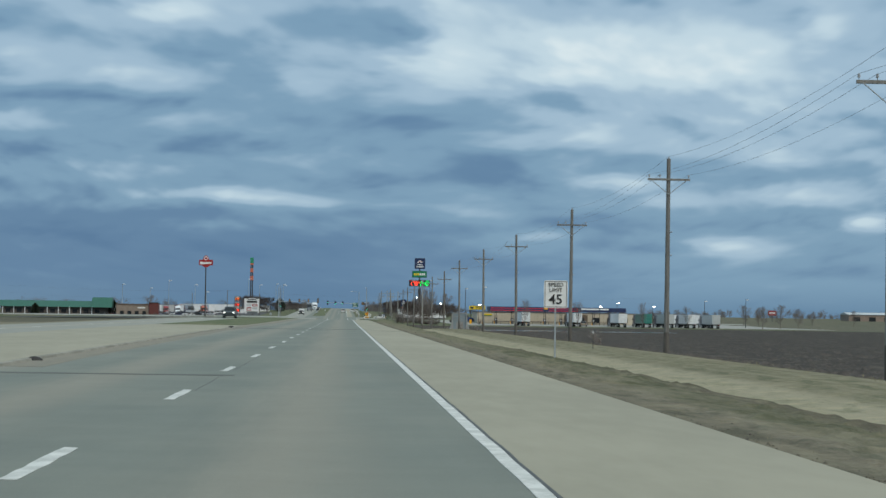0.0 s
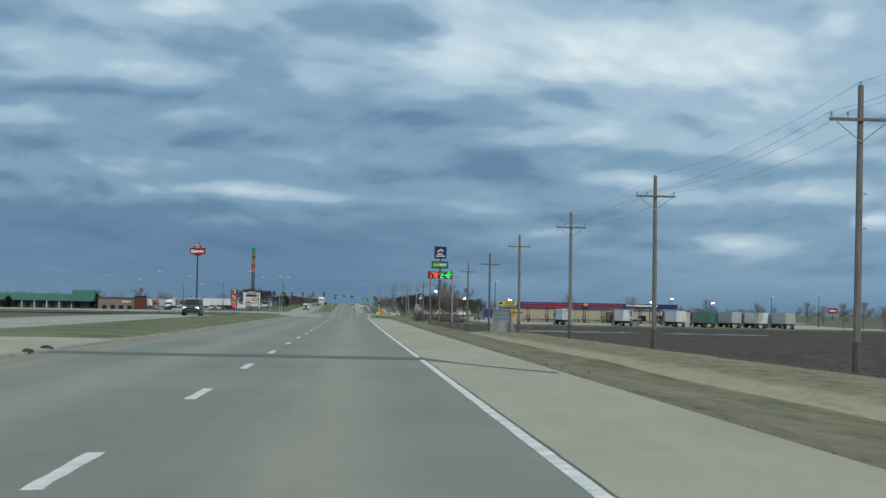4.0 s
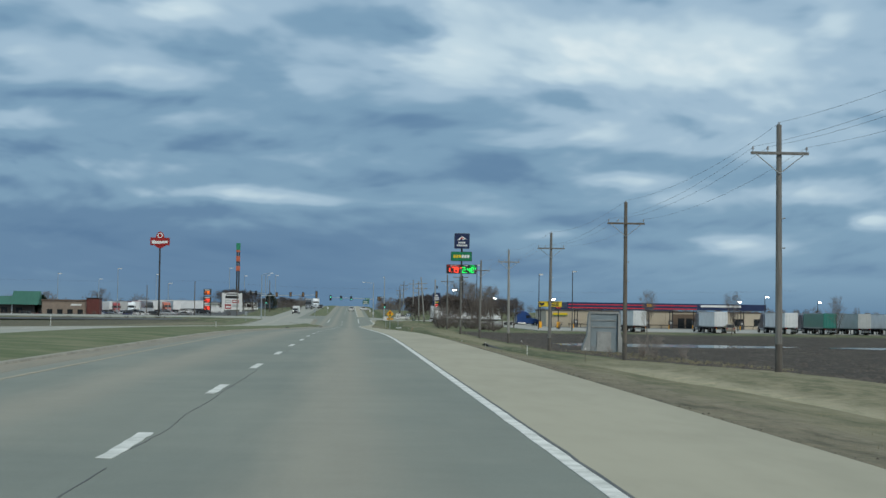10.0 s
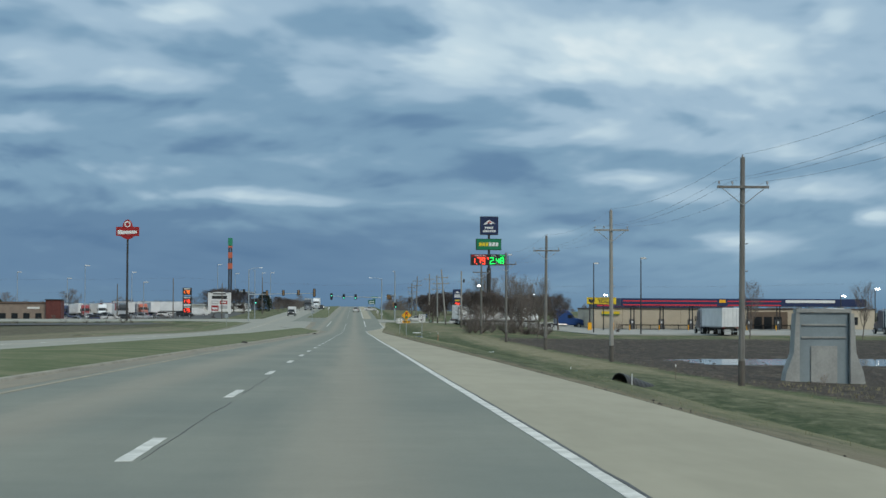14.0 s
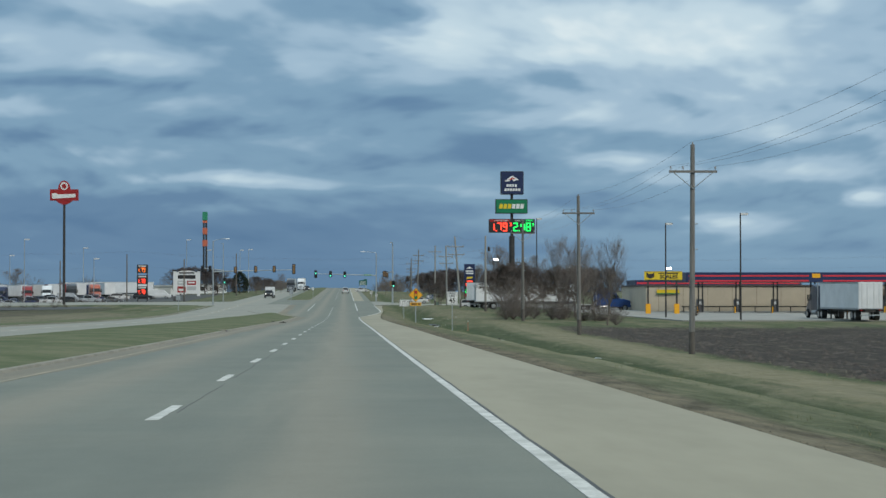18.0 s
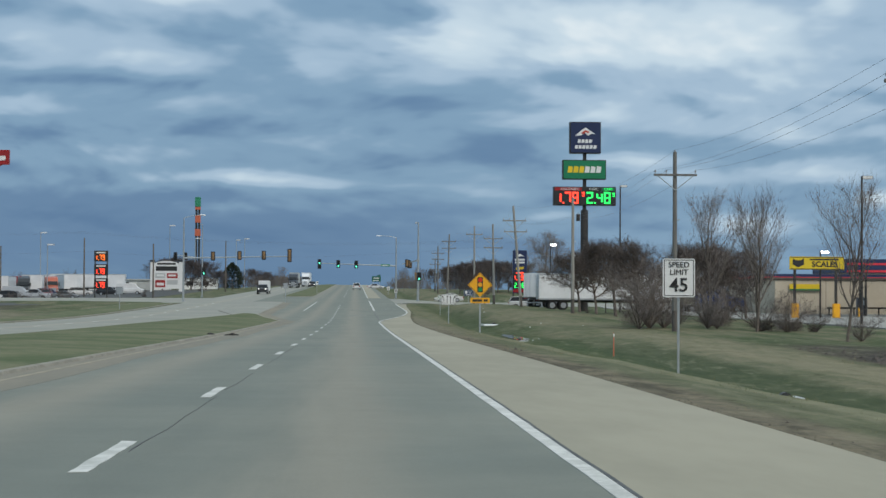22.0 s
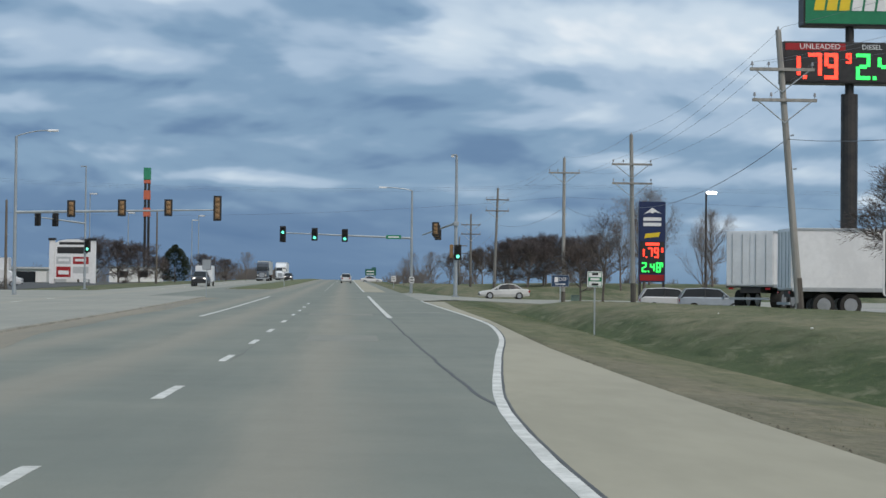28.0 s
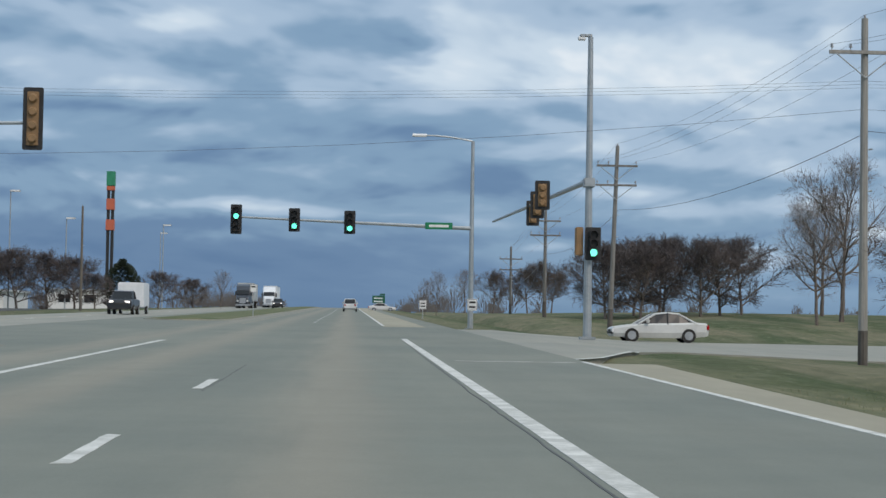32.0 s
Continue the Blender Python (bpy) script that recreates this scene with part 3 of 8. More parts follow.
def tube(bm, p0, p1, r0, r1=None, n=8):
    r1 = r0 if r1 is None else r1
    p0, p1 = Vector(p0), Vector(p1)
    d = p1 - p0
    r = bmesh.ops.create_cone(bm, cap_ends=True, segments=n, radius1=r0, radius2=r1, depth=d.length)
    m = Matrix.Translation((p0 + p1) / 2) @ d.to_track_quat("Z", "Y").to_matrix().to_4x4()
    bmesh.ops.transform(bm, matrix=m, verts=r["verts"])
    return bm


def tubed(p0, p1, r0, r1=None, n=8):
    return tube(bmesh.new(), p0, p1, r0, r1, n)


def prism(bm, poly, x0, x1, inset=0.0):
    """Extrudes a (y, z) outline from x0 to x1."""
    a = [bm.verts.new((x0, y, z)) for y, z in poly]
    b = [bm.verts.new((x1, y, z)) for y, z in poly]
    n = len(poly)
    bm.faces.new(a[::-1])
    bm.faces.new(b)
    for i in range(n):
        bm.faces.new((a[i], a[(i + 1) % n], b[(i + 1) % n], b[i]))
    bmesh.ops.recalc_face_normals(bm, faces=bm.faces[:])
    return bm


def plate(bm, poly, y0, y1):
    """Extrudes an (x, z) outline from y0 to y1: sign faces and shaped panels."""
    a = [bm.verts.new((x, y0, z)) for x, z in poly]
    b = [bm.verts.new((x, y1, z)) for x, z in poly]
    n = len(poly)
    bm.faces.new(a)
    bm.faces.new(b[::-1])
    for i in range(n):
        bm.faces.new((a[i], b[i], b[(i + 1) % n], a[(i + 1) % n]))
    bmesh.ops.recalc_face_normals(bm, faces=bm.faces[:])
    return bm


def rounded(x0, x1, z0, z1, r, n=4):
    pts = []
    for cx, cz, a0 in ((x1 - r, z0 + r, -90), (x1 - r, z1 - r, 0), (x0 + r, z1 - r, 90), (x0 + r, z0 + r, 180)):
        for i in range(n + 1):
            a = radians(a0 + 90 * i / n)
            pts.append((cx + r * math.cos(a), cz + r * math.sin(a)))
    return pts


def circle(cx, cz, r, n=18, squash=1.0):
    return [(cx + r * math.cos(2 * math.pi * i / n), cz + squash * r * math.sin(2 * math.pi * i / n)) for i in range(n)]


def text(name, body, size, material, parent, x, y, z, align="CENTER", depth=0.01, squeeze=1.0, bold=0.0, label=""):
    """Upright lettering that faces towards -y, as a mesh."""
    cu = bpy.data.curves.new(name, "FONT")
    cu.body, cu.size, cu.align_x, cu.align_y = body, size, align, "CENTER"
    cu.extrude, cu.offset, cu.resolution_u = depth, bold, 3
    tmp = bpy.data.objects.new(name, cu)
    scene.collection.objects.link(tmp)
    dg = bpy.context.evaluated_depsgraph_get()
    me = bpy.data.meshes.new_from_object(tmp.evaluated_get(dg))
    bpy.data.objects.remove(tmp)
    bpy.data.curves.remove(cu)
    me.transform(Matrix.Translation((x, y, z)) @ pose(0, 0, 0, 90) @ Matrix.Diagonal((squeeze, 1, 1, 1)))
    me.materials.clear()
    me.materials.append(material)
    ob = new(name, me)
    ob.parent = parent
    if label:
        ob["label"] = label
    return ob


SEG = {"0": "abcdef", "1": "bc", "2": "abged", "4": "fgbc", "7": "abc", "8": "abcdefg", "9": "abcdfg", "5": "afgcd", "6": "afgedc", "3": "abgcd"}


def digits(body, x, y, z, w, h, gap, th, material, parent, label=""):
    """Seven-segment figures, each a part of its own; z is their middle."""
    for ch in body:
        bm = bmesh.new()
        if ch == ".":
            part("point", box(bm, x, x + th, y, y + 0.03, z - h / 2, z - h / 2 + th), material, parent)
            x += th + gap * 0.5
            continue
        if ch == "1":
            x -= w * 0.45
        lines = {"a": (x, x + w, z + h / 2 - th, z + h / 2), "g": (x + th, x + w - th, z - th / 2, z + th / 2), "d": (x, x + w, z - h / 2, z - h / 2 + th),
                 "b": (x + w - th, x + w, z, z + h / 2 - th), "c": (x + w - th, x + w, z - h / 2 + th, z), "f": (x, x + th, z, z + h / 2 - th), "e": (x, x + th, z - h / 2 + th, z)}
        for s in SEG[ch]:
            a, b, c, d = lines[s]
            box(bm, a, b, y, y + 0.03, c, d)
        part("digit", bm, material, parent, label)
        x += w + gap


# ---- lie of the land ----
KY = np.array([-3000, 0, 60, 120, 180, 240, 300, 360, 420, 480, 540, 600, 660, 720, 780, 840, 900, 1000, 1100, 1200, 1300, 1500, 3000.0])
KZ = np.array([0, 0, 0, 0.02, 0.02, 0.08, 0.06, -0.37, -0.86, -1.28, -1.78, -2.02, -1.55, -0.91, -0.27, 0.37, 1.0, 2.1, 3.1, 3.7, 3.6, 1.0, 0.0])
FY = np.arange(-3000.0, 3001.0, 5.0)
FZ = np.convolve(np.pad(np.interp(FY, KY, KZ), 4, mode="edge"), np.ones(9) / 9, mode="valid")


def prof(y):
    return np.interp(y, FY, FZ)


RY = [-200, 0, 150, 280, 324, 370, 414, 457, 503, 560, 600, 640, 690, 745, 765, 800, 850, 1000, 1200, 1500, 3000]
RZ = [-0.7, -0.75, -0.85, -1.06, -1.75, -2.12, -2.22, -2.27, -2.28, -1.78, -1.35, -1.15, -1.1, -1.05, -0.5, 0.3, 0.7, 1.7, 2.2, 0.5, 0.0]
BY = [-200, 300, 380, 450, 550, 650, 700, 745, 770, 810, 1000, 1500, 3000]
BZ = [-1.4, -1.8, -2.38, -2.4, -2.12, -2.0, -1.65, -1.25, 0.0, 0.9, 1.6, 0.8, 0.0]
LY = [-200, 640, 700, 760, 856, 1000, 1200, 1500, 3000]
LZ = [-0.5, -1.6, -1.3, -0.9, 0.3, 1.6, 2.2, 1.0, 0.0]
MY = [-200, 200, 640, 760, 856, 1000, 1500, 3000]
MZ = [-0.8, -1.5, -2.1, -2.2, -0.6, 0.8, 0.5, 0.0]


def gz(x, y):
    """Height of the open ground."""
    p = float(prof(y))
    r, f = float(np.interp(y, RY, RZ)), float(np.interp(y, BY, BZ))
    l, m = float(np.interp(y, LY, LZ)), float(np.interp(y, MY, MZ))
    o = right_out(y)
    xs = [-3000, -160, -80, -42, -30, -24, -22.9, -22.5, o - 0.25, o, o + 2.7, max(o + 4.2, 8.7), max(o + 5.5, 11.5), 14.5, 19, 26, 300, 3000]
    zs = [0, m, m, l, (l + p) / 2, p + 0.02, p - 0.02, p - 0.2, p - 0.2, p - 0.04, p - float(np.interp(y, [235, 285, 315, 340, 378, 400], [0.15, 0.52, 0.50, 0.30, 0.30, 0.16])), min(p - 0.55, r + 0.25) - 0.1, r - 0.25, r + 0.05, r, f, f, 0]
    return float(np.interp(x, xs, zs))


def edge_line(y):
    return float(np.mean([edge_knots(y + d) for d in (-5, -3.5, -2, -0.7, 0.7, 2, 3.5, 5)]))


def edge_knots(y):
    return float(np.interp(y, [215, 235, 255, 275, 290, 322, 580, 588, 594, 600, 607, 618, 627, 635, 650, 690], [1.83, 1.86, 1.91, 1.95, 1.94, 1.83, 1.83, 1.95, 2.3, 2.85, 3.4, 4.45, 5.0, 5.4, 5.5, 5.35]))


def right_out(y):
    return float(np.interp(y, [60, 170, 575, 585, 612, 639, 670, 692], [4.46, 4.30, 4.27, 4.42, 5.0, 5.85, 6.25, 6.8]))

CROSS0, CROSS1 = 695.0, 743.0
open_gz = gz


def gz(x, y):
    z = open_gz(x, y)
    w = min(1.0, max(0.0, (y - 688) / 8)) * min(1.0, max(0.0, (752 - y) / 8))
    if w > 0:
        p = float(prof(y))
        o = right_out(y)
        if x > o - 0.3:
            a, b = float(np.interp(y, [690, 716, 740], [-1.40, -1.40, -1.16])), float(np.interp(y, [690, 712, 738], [-1.88, -1.82, -1.22]))
            flat = float(np.interp(x, [o, 14, 21, 60], [p - 0.07, a, b, b]))
            z = z + (flat - z) * w
        elif x < -22.4:
            flat = float(np.interp(x, [-60, -40, -22.5], [-1.2, -1.05, p - 0.07]))
            z = z + (flat - z) * w
    return z


# ---- ground ----
def build_ground():
    xs = [-3000, -1200, -500, -300, -200, -160, -120, -80, -60, -50, -42, -36, -30, -27, -24, -22.9, -22.5, -14, -7, 0, 3, 4.0, 4.4, 4.66, 5.1, 5.6, 6.2, 6.9, 7.3, 8, 8.8,
          9.6, 10.5, 11.5, 12.5, 13.5, 14.5, 16, 18, 20, 22, 25, 28, 32, 40, 55, 80, 120, 200, 300, 500, 1200, 3000]
    ys = [-3000, -1200, -500, -250, -120, -60, -30] + list(np.arange(-10, 760, 6.0)) + list(np.arange(764, 1300, 24.0)) + [1350, 1450, 1600, 1900, 2300, 3000]
    nx = len(xs)
    rows = []
    for y in ys:
        o = right_out(y)
        for x in xs:
            xx = x
            if 3.9 < x < 14.4:  # verge rows follow the shoulder's edge
                xx = x + (o - 4.66) * min(1.0, (x - 3.9) / 0.7) * (1.0 if x < 5.7 else (14.4 - x) / 8.7)
            z = gz(xx, y)
            if (x > 5 or x < -24) and abs(x) < 400 and -60 < y < 1300:
                z += 0.05 * (noise.noise((x * 0.21, y * 0.16, 1.3))) + (0.05 * noise.noise((x * 0.9, y * 0.5, 4.0)) if 5.5 < x < 60 else 0)
            rows.append((xx, y, z))
    faces = [(j * nx + i, j * nx + i + 1, (j + 1) * nx + i + 1, (j + 1) * nx + i) for j in range(len(ys) - 1) for i in range(nx - 1)]
    g = mesh_part("ground", rows, faces, GROUND, None)
    for p in g.data.polygons:
        p.use_smooth = True
    tagged(g, "dry grass verge, ditch and dark ploughed soil beside the highway", "ground", kind="structure")


build_ground()


def strip(name, left, right, y0, y1, material, lift, label, category, thick=0.18, step=6.0, zf=None, parent=None, kind="structure"):
    """A slab that follows the road from y0 to y1 between two edges."""
    ys = np.unique(np.append(np.arange(y0, y1, step), y1))
    vs, fs = [], []
    for y in ys:
        l, r = (f(y) if callable(f) else f for f in (left, right))
        zl = (zf or (lambda x, q: float(prof(q))))(l, y) + lift
        zr = (zf or (lambda x, q: float(prof(q))))(r, y) + lift
        vs += [(l, y, zl), (r, y, zr), (r, y, zr - thick), (l, y, zl - thick)]
    n = len(ys)
    for j in range(n - 1):
        a, b = 4 * j, 4 * j + 4
        fs += [(a, a + 1, b + 1, b), (a + 1, a + 2, b + 2, b + 1), (a + 3, a, b, b + 3)]
    fs += [(3, 2, 1, 0), (4 * n - 4, 4 * n - 3, 4 * n - 2, 4 * n - 1)]
    ob = mesh_part(name, vs, fs, material, parent)
    if parent is None:
        tagged(ob, label, category, kind=kind)
    elif label:
        ob["label"] = label
    return ob


road = strip("road", -14.2, lambda y: edge_line(y) + 0.075, -120, 1500, ROAD, 0.0, "worn grey asphalt highway lanes with faded wheel paths", "road")
opp = strip("road_opposite", -22.6, -14.2, -120, 1500, OPP, 0.004, "pale concrete lanes of the opposite carriageway", "road")
strip("shoulder", lambda y: edge_line(y) + 0.075, right_out, -120, 692, SHOULDER, -0.004, "pale beige paved shoulder", "shoulder")
strip("shoulder_beyond", 2.0, 4.2, 748, 1400, SHOULDER, 0.004, "pale paved shoulder beyond the junction", "shoulder")
DIRT = mat("shoulder_dirt", (0.066, 0.058, 0.043), (0.125, 0.112, 0.080), 2.5, 0.95, bump=0.5, fine=0.02)
strip("gravel_edge", lambda y: right_out(y), lambda y: right_out(y) + 0.16 + 0.14 * noise.noise((2.0, y * 0.35, 0)), -60, 693, DIRT, -0.05, "brown dirt washed against the shoulder", "dirt", thick=0.05, step=1.5)

strip("lot_apron", -125, lambda y: -40 - 0.012 * (y - 672) ** 2 - 3 * noise.noise((y * 0.1, 3.0, 0)), 654, 690, mat("dark_lot_asphalt", (0.045, 0.046, 0.045), (0.07, 0.07, 0.066), 0.6, 0.85, bump=0.2, fine=0.01), 0.03, "dark asphalt apron before the restaurant lot", "pavement", thick=0.05, step=3.0, zf=gz)


def crossing(name, xs, near, y1, label):
    """The crossing road's paving, level with the highway where they meet; its near edge flares at the corner."""
    m = 9
    vs = [(x, near(x) + (y1 - near(x)) * j / (m - 1)) for j in range(m) for x in xs]
    vs = [(x, y, gz(x, y) + 0.05 if abs(x) > 8 else float(prof(y)) - 0.006) for x, y in vs]
    n = len(xs)
    fs = [(j * n + i, j * n + i + 1, (j + 1) * n + i + 1, (j + 1) * n + i) for j in range(m - 1) for i in range(n - 1)]
    k = len(vs)
    vs += [(x, y, z - 0.2) for x, y, z in vs]
    for j in range(m - 1):
        for i in (0, n - 1):
            a, b = j * n + i, (j + 1) * n + i
            fs.append((a, b, b + k, a + k))
    for j in (0, m - 1):
        for i in range(n - 1):
            a = j * n + i
            fs.append((a, a + 1, a + 1 + k, a + k))
    return tagged(mesh_part(name, vs, fs, OPP, None), label, "road", kind="structure")


def corner(x):
    return float(np.interp(x, [5.3, 6.2, 7.2, 8.6, 10.5, 13.5, 18, 40, 160], [694.5, 696.5, 700.5, 706, 711, 715.5, 718, 721, 726]))


crossing("crossroad", [5.3, 6.2, 7.2, 8.6, 10.5, 13.5, 18, 26, 40, 60, 160], corner, CROSS1, "pale grey crossing road at the junction")
strip("crossroad_far_side", -160, -22.6, CROSS0, CROSS1 + 3, OPP, 0.05, "pale grey crossing road at the junction", "road", zf=gz)

# ---- road markings: each dash a piece of the road ----
def flat_quad(name, pts, material, parent, lift=0.004):
    vs = [(x, y, float(prof(y)) + lift) for x, y in pts]
    vs += [(x, y, z - 0.003) for x, y, z in vs]
    n = len(pts)
    fs = [tuple(range(n)), tuple(range(2 * n - 1, n - 1, -1))] + [(i, n + i, n + (i + 1) % n, (i + 1) % n) for i in range(n)]
    return mesh_part(name, vs, fs, material, parent)


rng = random.Random(4)
DASH_STARTS = []
for a, b in zip(DASH_RUNS[:-1], DASH_RUNS[1:]):
    n = max(1, round((b - a) / 12.19))
    DASH_STARTS += [a + (b - a) * i / n for i in range(n)]
for y in DASH_STARTS:
    if 688 < y < 752:
        continue
    j = rng.uniform(-0.015, 0.015)
    ring_pts = [(-1.76 + j, y + 3.05 * k / 9) for k in range(10)] + [(-1.90 + j, y + 3.05 * (9 - k) / 9) for k in range(10)]
    flat_quad("dash", [(px + rng.gauss(0, 0.006), py + rng.uniform(-0.05, 0.05)) for px, py in ring_pts], LINE, road)
    if rng.random() < 0.75 and y > 20 and y < 700:
        a, b = y + rng.uniform(-1.0, 4.0), y + rng.uniform(9.0, 12.0)
        crack = [(-1.70 + 0.05 * noise.noise((7.0, q * 0.35, 0)) + 0.015 * noise.noise((3.0, q * 2.1, 0)), q) for q in np.linspace(a, b, 22)]
        wd = [0.004 + 0.010 * abs(noise.noise((1.0, q * 0.9, 5.0))) for _, q in crack]
        flat_quad("tar_seam", [(x - w, q) for (x, q), w in zip(crack, wd)] + [(x + w, q) for (x, q), w in list(zip(crack, wd))[::-1]], TAR, road, 0.003)
for k in range(-3, 100):
    y = 5.0 + 12.19 * k
    if 688 < y < 752:
        continue
    flat_quad("dash", [(-18.47, y), (-18.33, y), (-18.33, y + 3.05), (-18.47, y + 3.05)], LINE, opp, 0.008)


def line_strip(name, f, w, y0, y1, material, lift=0.005, step=4.0):
    ys = np.unique(np.append(np.arange(y0, y1, step), y1))
    vs, fs = [], []
    for y in ys:
        c = f(y) if callable(f) else f
        z = float(prof(y))
        e = 0.012 * noise.noise((0.0, y * 0.7, 2.0))
        vs += [(c - w / 2 + e, y, z + lift), (c + w / 2 + e, y, z + lift), (c + w / 2 + e, y, z - 0.002), (c - w / 2 + e, y, z - 0.002)]
    for j in range(len(ys) - 1):
        a, b = 4 * j, 4 * j + 4
        fs += [(a, a + 1, b + 1, b), (a + 1, a + 2, b + 2, b + 1), (a + 3, a, b, b + 3)]
    fs += [(3, 2, 1, 0), tuple(4 * len(ys) - 4 + i for i in range(4))]
    return mesh_part(name, vs, fs, material, road)


line_strip("edge_line", edge_line, 0.13, -60, 693, LINE, step=1.5)
line_strip("edge_line", 2.05, 0.15, 752, 1400, LINE)
line_strip("tar_seam", lambda y: edge_line(y) + 0.083 + 0.014 * noise.noise((0.0, y * 1.3, 7.0)), 0.034, -60, 640, TAR, 0.006, 1.0)
line_strip("yellow_line", lambda y: -5.45, 0.11, 146, 575, YLINE, 0.007)
line_strip("yellow_line", lambda y: -5.45, 0.14, 752, 1400, YLINE)
line_strip("turn_lane_line", 2.1, 0.2, 643.5, 716, LINE)
line_strip("turn_lane_line", -5.35, 0.16, 643.5, 709, LINE)
line_strip("tar_seam", lambda y: 2.02 + 0.08 * noise.noise((3.0, y * 0.25, 0)) + 0.02 * noise.noise((5.0, y * 1.7, 0)), 0.055, 590, 644, TAR, 0.004, 0.6)
line_strip("tar_seam", lambda y: 1.93 + 0.05 * noise.noise((3.0, y * 0.25, 0)) + 0.015 * noise.noise((5.0, y * 1.7, 0)), 0.022, 645, 700, TAR, 0.004, 0.6)
flat_quad("stop_line", [(2.5, 692.0), (5.1, 692.0), (5.1, 692.6), (2.5, 692.6)], FADED, road)
flat_quad("arrow_bar", [(3.0, 655.6), (4.7, 655.6), (4.7, 656.2), (3.0, 656.2)], FADED, road)
edge_pts = [(5.2 + 0.33 * i, corner(5.2 + 0.33 * i)) for i in range(11)]
mesh_part("corner_line", [(x + 0.12, y + 0.1 + d, (gz(x, y) + 0.056 if x > 8 else float(prof(y)) + 0.001) + lift) for d, lift in ((0.0, 0.0), (0.55, 0.0)) for x, y in edge_pts], [(i, i + 1, i + 12, i + 11) for i in range(10)], LINE, road)


STAIN = mat("old_tar_stain", (0.085, 0.092, 0.078), (0.11, 0.115, 0.098), 2.0, 0.8)


def cross_crack(y, x0, x1, seed, wide=0.09):
    r = random.Random(seed)
    xs = np.linspace(x0, x1, 24)
    up = [(x, y + 0.15 * noise.noise((x * 0.8, seed, 0))) for x in xs]
    w = wide
    return flat_quad("crack", up + [(x, yy + w * (1 - 0.6 * noise.noise((x * 1.3, seed, 4.0)))) for x, yy in up[::-1]], STAIN, road, 0.005)


# dark band across the lanes, thinner and skewed over the shoulder
band = [(x, 126.0 + 0.4 * noise.noise((x * 0.7, 2.0, 0)) - (max(0.0, x - 1.9) * 3.2)) for x in np.linspace(-7.0, 4.2, 30)]
wide = [2.3 + 0.5 * noise.noise((x * 0.9, 5.0, 0)) if x < 1.9 else max(0.35, 2.3 - (x - 1.9) * 2.6) for x, _ in band]
flat_quad("joint_band", band + [(x, q + w) for (x, q), w in list(zip(band, wide))[::-1]], mat("dark_cross_band", (0.072, 0.076, 0.066), (0.098, 0.102, 0.089), 2.0, 0.8), road, 0.006)
cross_crack(34.2, -7.0, -1.5, 9, 0.5)

# older, paler patches across the lane
OLDPATCH = mat("pale_road_patch", (0.215, 0.214, 0.178), (0.172, 0.176, 0.148), 1.6, 0.8, bump=0.2)
for y, x0, x1, w in ((140.6, -1.0, 1.2, 1.1), (510.2, -1.5, 1.7, 1.0), (521.6, -1.4, 1.7, 0.9), (615.5, -0.6, 1.2, 5.0), (647.5, -1.2, 1.5, 4.4)):
    edge = [(x, y + 0.12 * noise.noise((x * 2.0, y, 0))) for x in np.linspace(x0, x1, 9)] + [(x, y + w + 0.15 * noise.noise((x * 2.0, y, 3.0))) for x in np.linspace(x1, x0, 9)]
    flat_quad("patch", [(x + 0.08 * noise.noise((y, q, 1.0)), q) for x, q in edge], OLDPATCH, road, 0.003)

# ---- median islands ----
def island(name, left, right, y0, y1, label, dome=0.12, grass=MEDGRASS, nose=4.0, step=5.0):
    ob = thing(name, 0, 0, 0, label, "median", kind="structure")
    ys = np.unique(np.concatenate([np.linspace(y0, y0 + nose, 7), np.arange(y0 + nose, y1 - nose, step), np.linspace(y1 - nose, y1, 9)]))

    def half(y):
        k = min(1.0, (y - y0) / nose, (y1 - y) / nose)
        return math.sqrt(max(0.0, 1 - (1 - k) ** 2))

    def mid(y):
        return (left(y) + right(y)) / 2, (right(y) - left(y)) / 2

    vs, fs = [], []
    for y in ys:
        c, h = mid(y)
        h = max(0.02, h * half(y))
        z = float(prof(y))
        g = max(0.01, h - 0.16)
        vs += [(c - h, y, z), (c - h + 0.02, y, z + 0.055), (c - g, y, z + 0.06), (c + g, y, z + 0.06), (c + h - 0.02, y, z + 0.055), (c + h, y, z)]
    for j in range(len(ys) - 1):
        a, b = 6 * j, 6 * j + 6
        fs += [(a + i, a + i + 1, b + i + 1, b + i) for i in (0, 1, 3, 4)]
    mesh_part("curb", vs, fs, CURB, ob)
    vs, fs = [], []
    nx = 9
    for y in ys:
        c, h = mid(y)
        g = max(0.01, max(0.02, h * half(y)) - 0.165)
        z = float(prof(y))
        for i in range(nx):
            u = -1 + 2 * i / (nx - 1)
            vs.append((c + g * u, y, z + 0.062 + dome * (1 - u * u) * min(1, g) + 0.008 * noise.noise((u * 3, y * 0.3, 0)) * (1 - u * u)))
    for j in range(len(ys) - 1):
        for i in range(nx - 1):
            a = j * nx + i
            fs.append((a, a + 1, a + nx + 1, a + nx))
    t = mesh_part("turf" if grass is MEDGRASS else "cap", vs, fs, grass, ob)
    for p in t.data.polygons:
        p.use_smooth = True
    return ob


def median_edge(y):
    return float(np.interp(y, [36, 42, 99, 142, 222, 300, 440, 587], [-6.3, -6.5, -7.0, -7.0, -6.75, -6.6, -6.05, -5.5]))


def divider_edge(y):
    return float(np.interp(y, [588, 596, 606, 620, 690], [-5.75, -6.5, -7.7, -8.9, -9.5]))


def median_left(y):
    return float(np.interp(y, [560, 585, 604, 622], [-14.2, -13.9, -12.4, -10.8]))


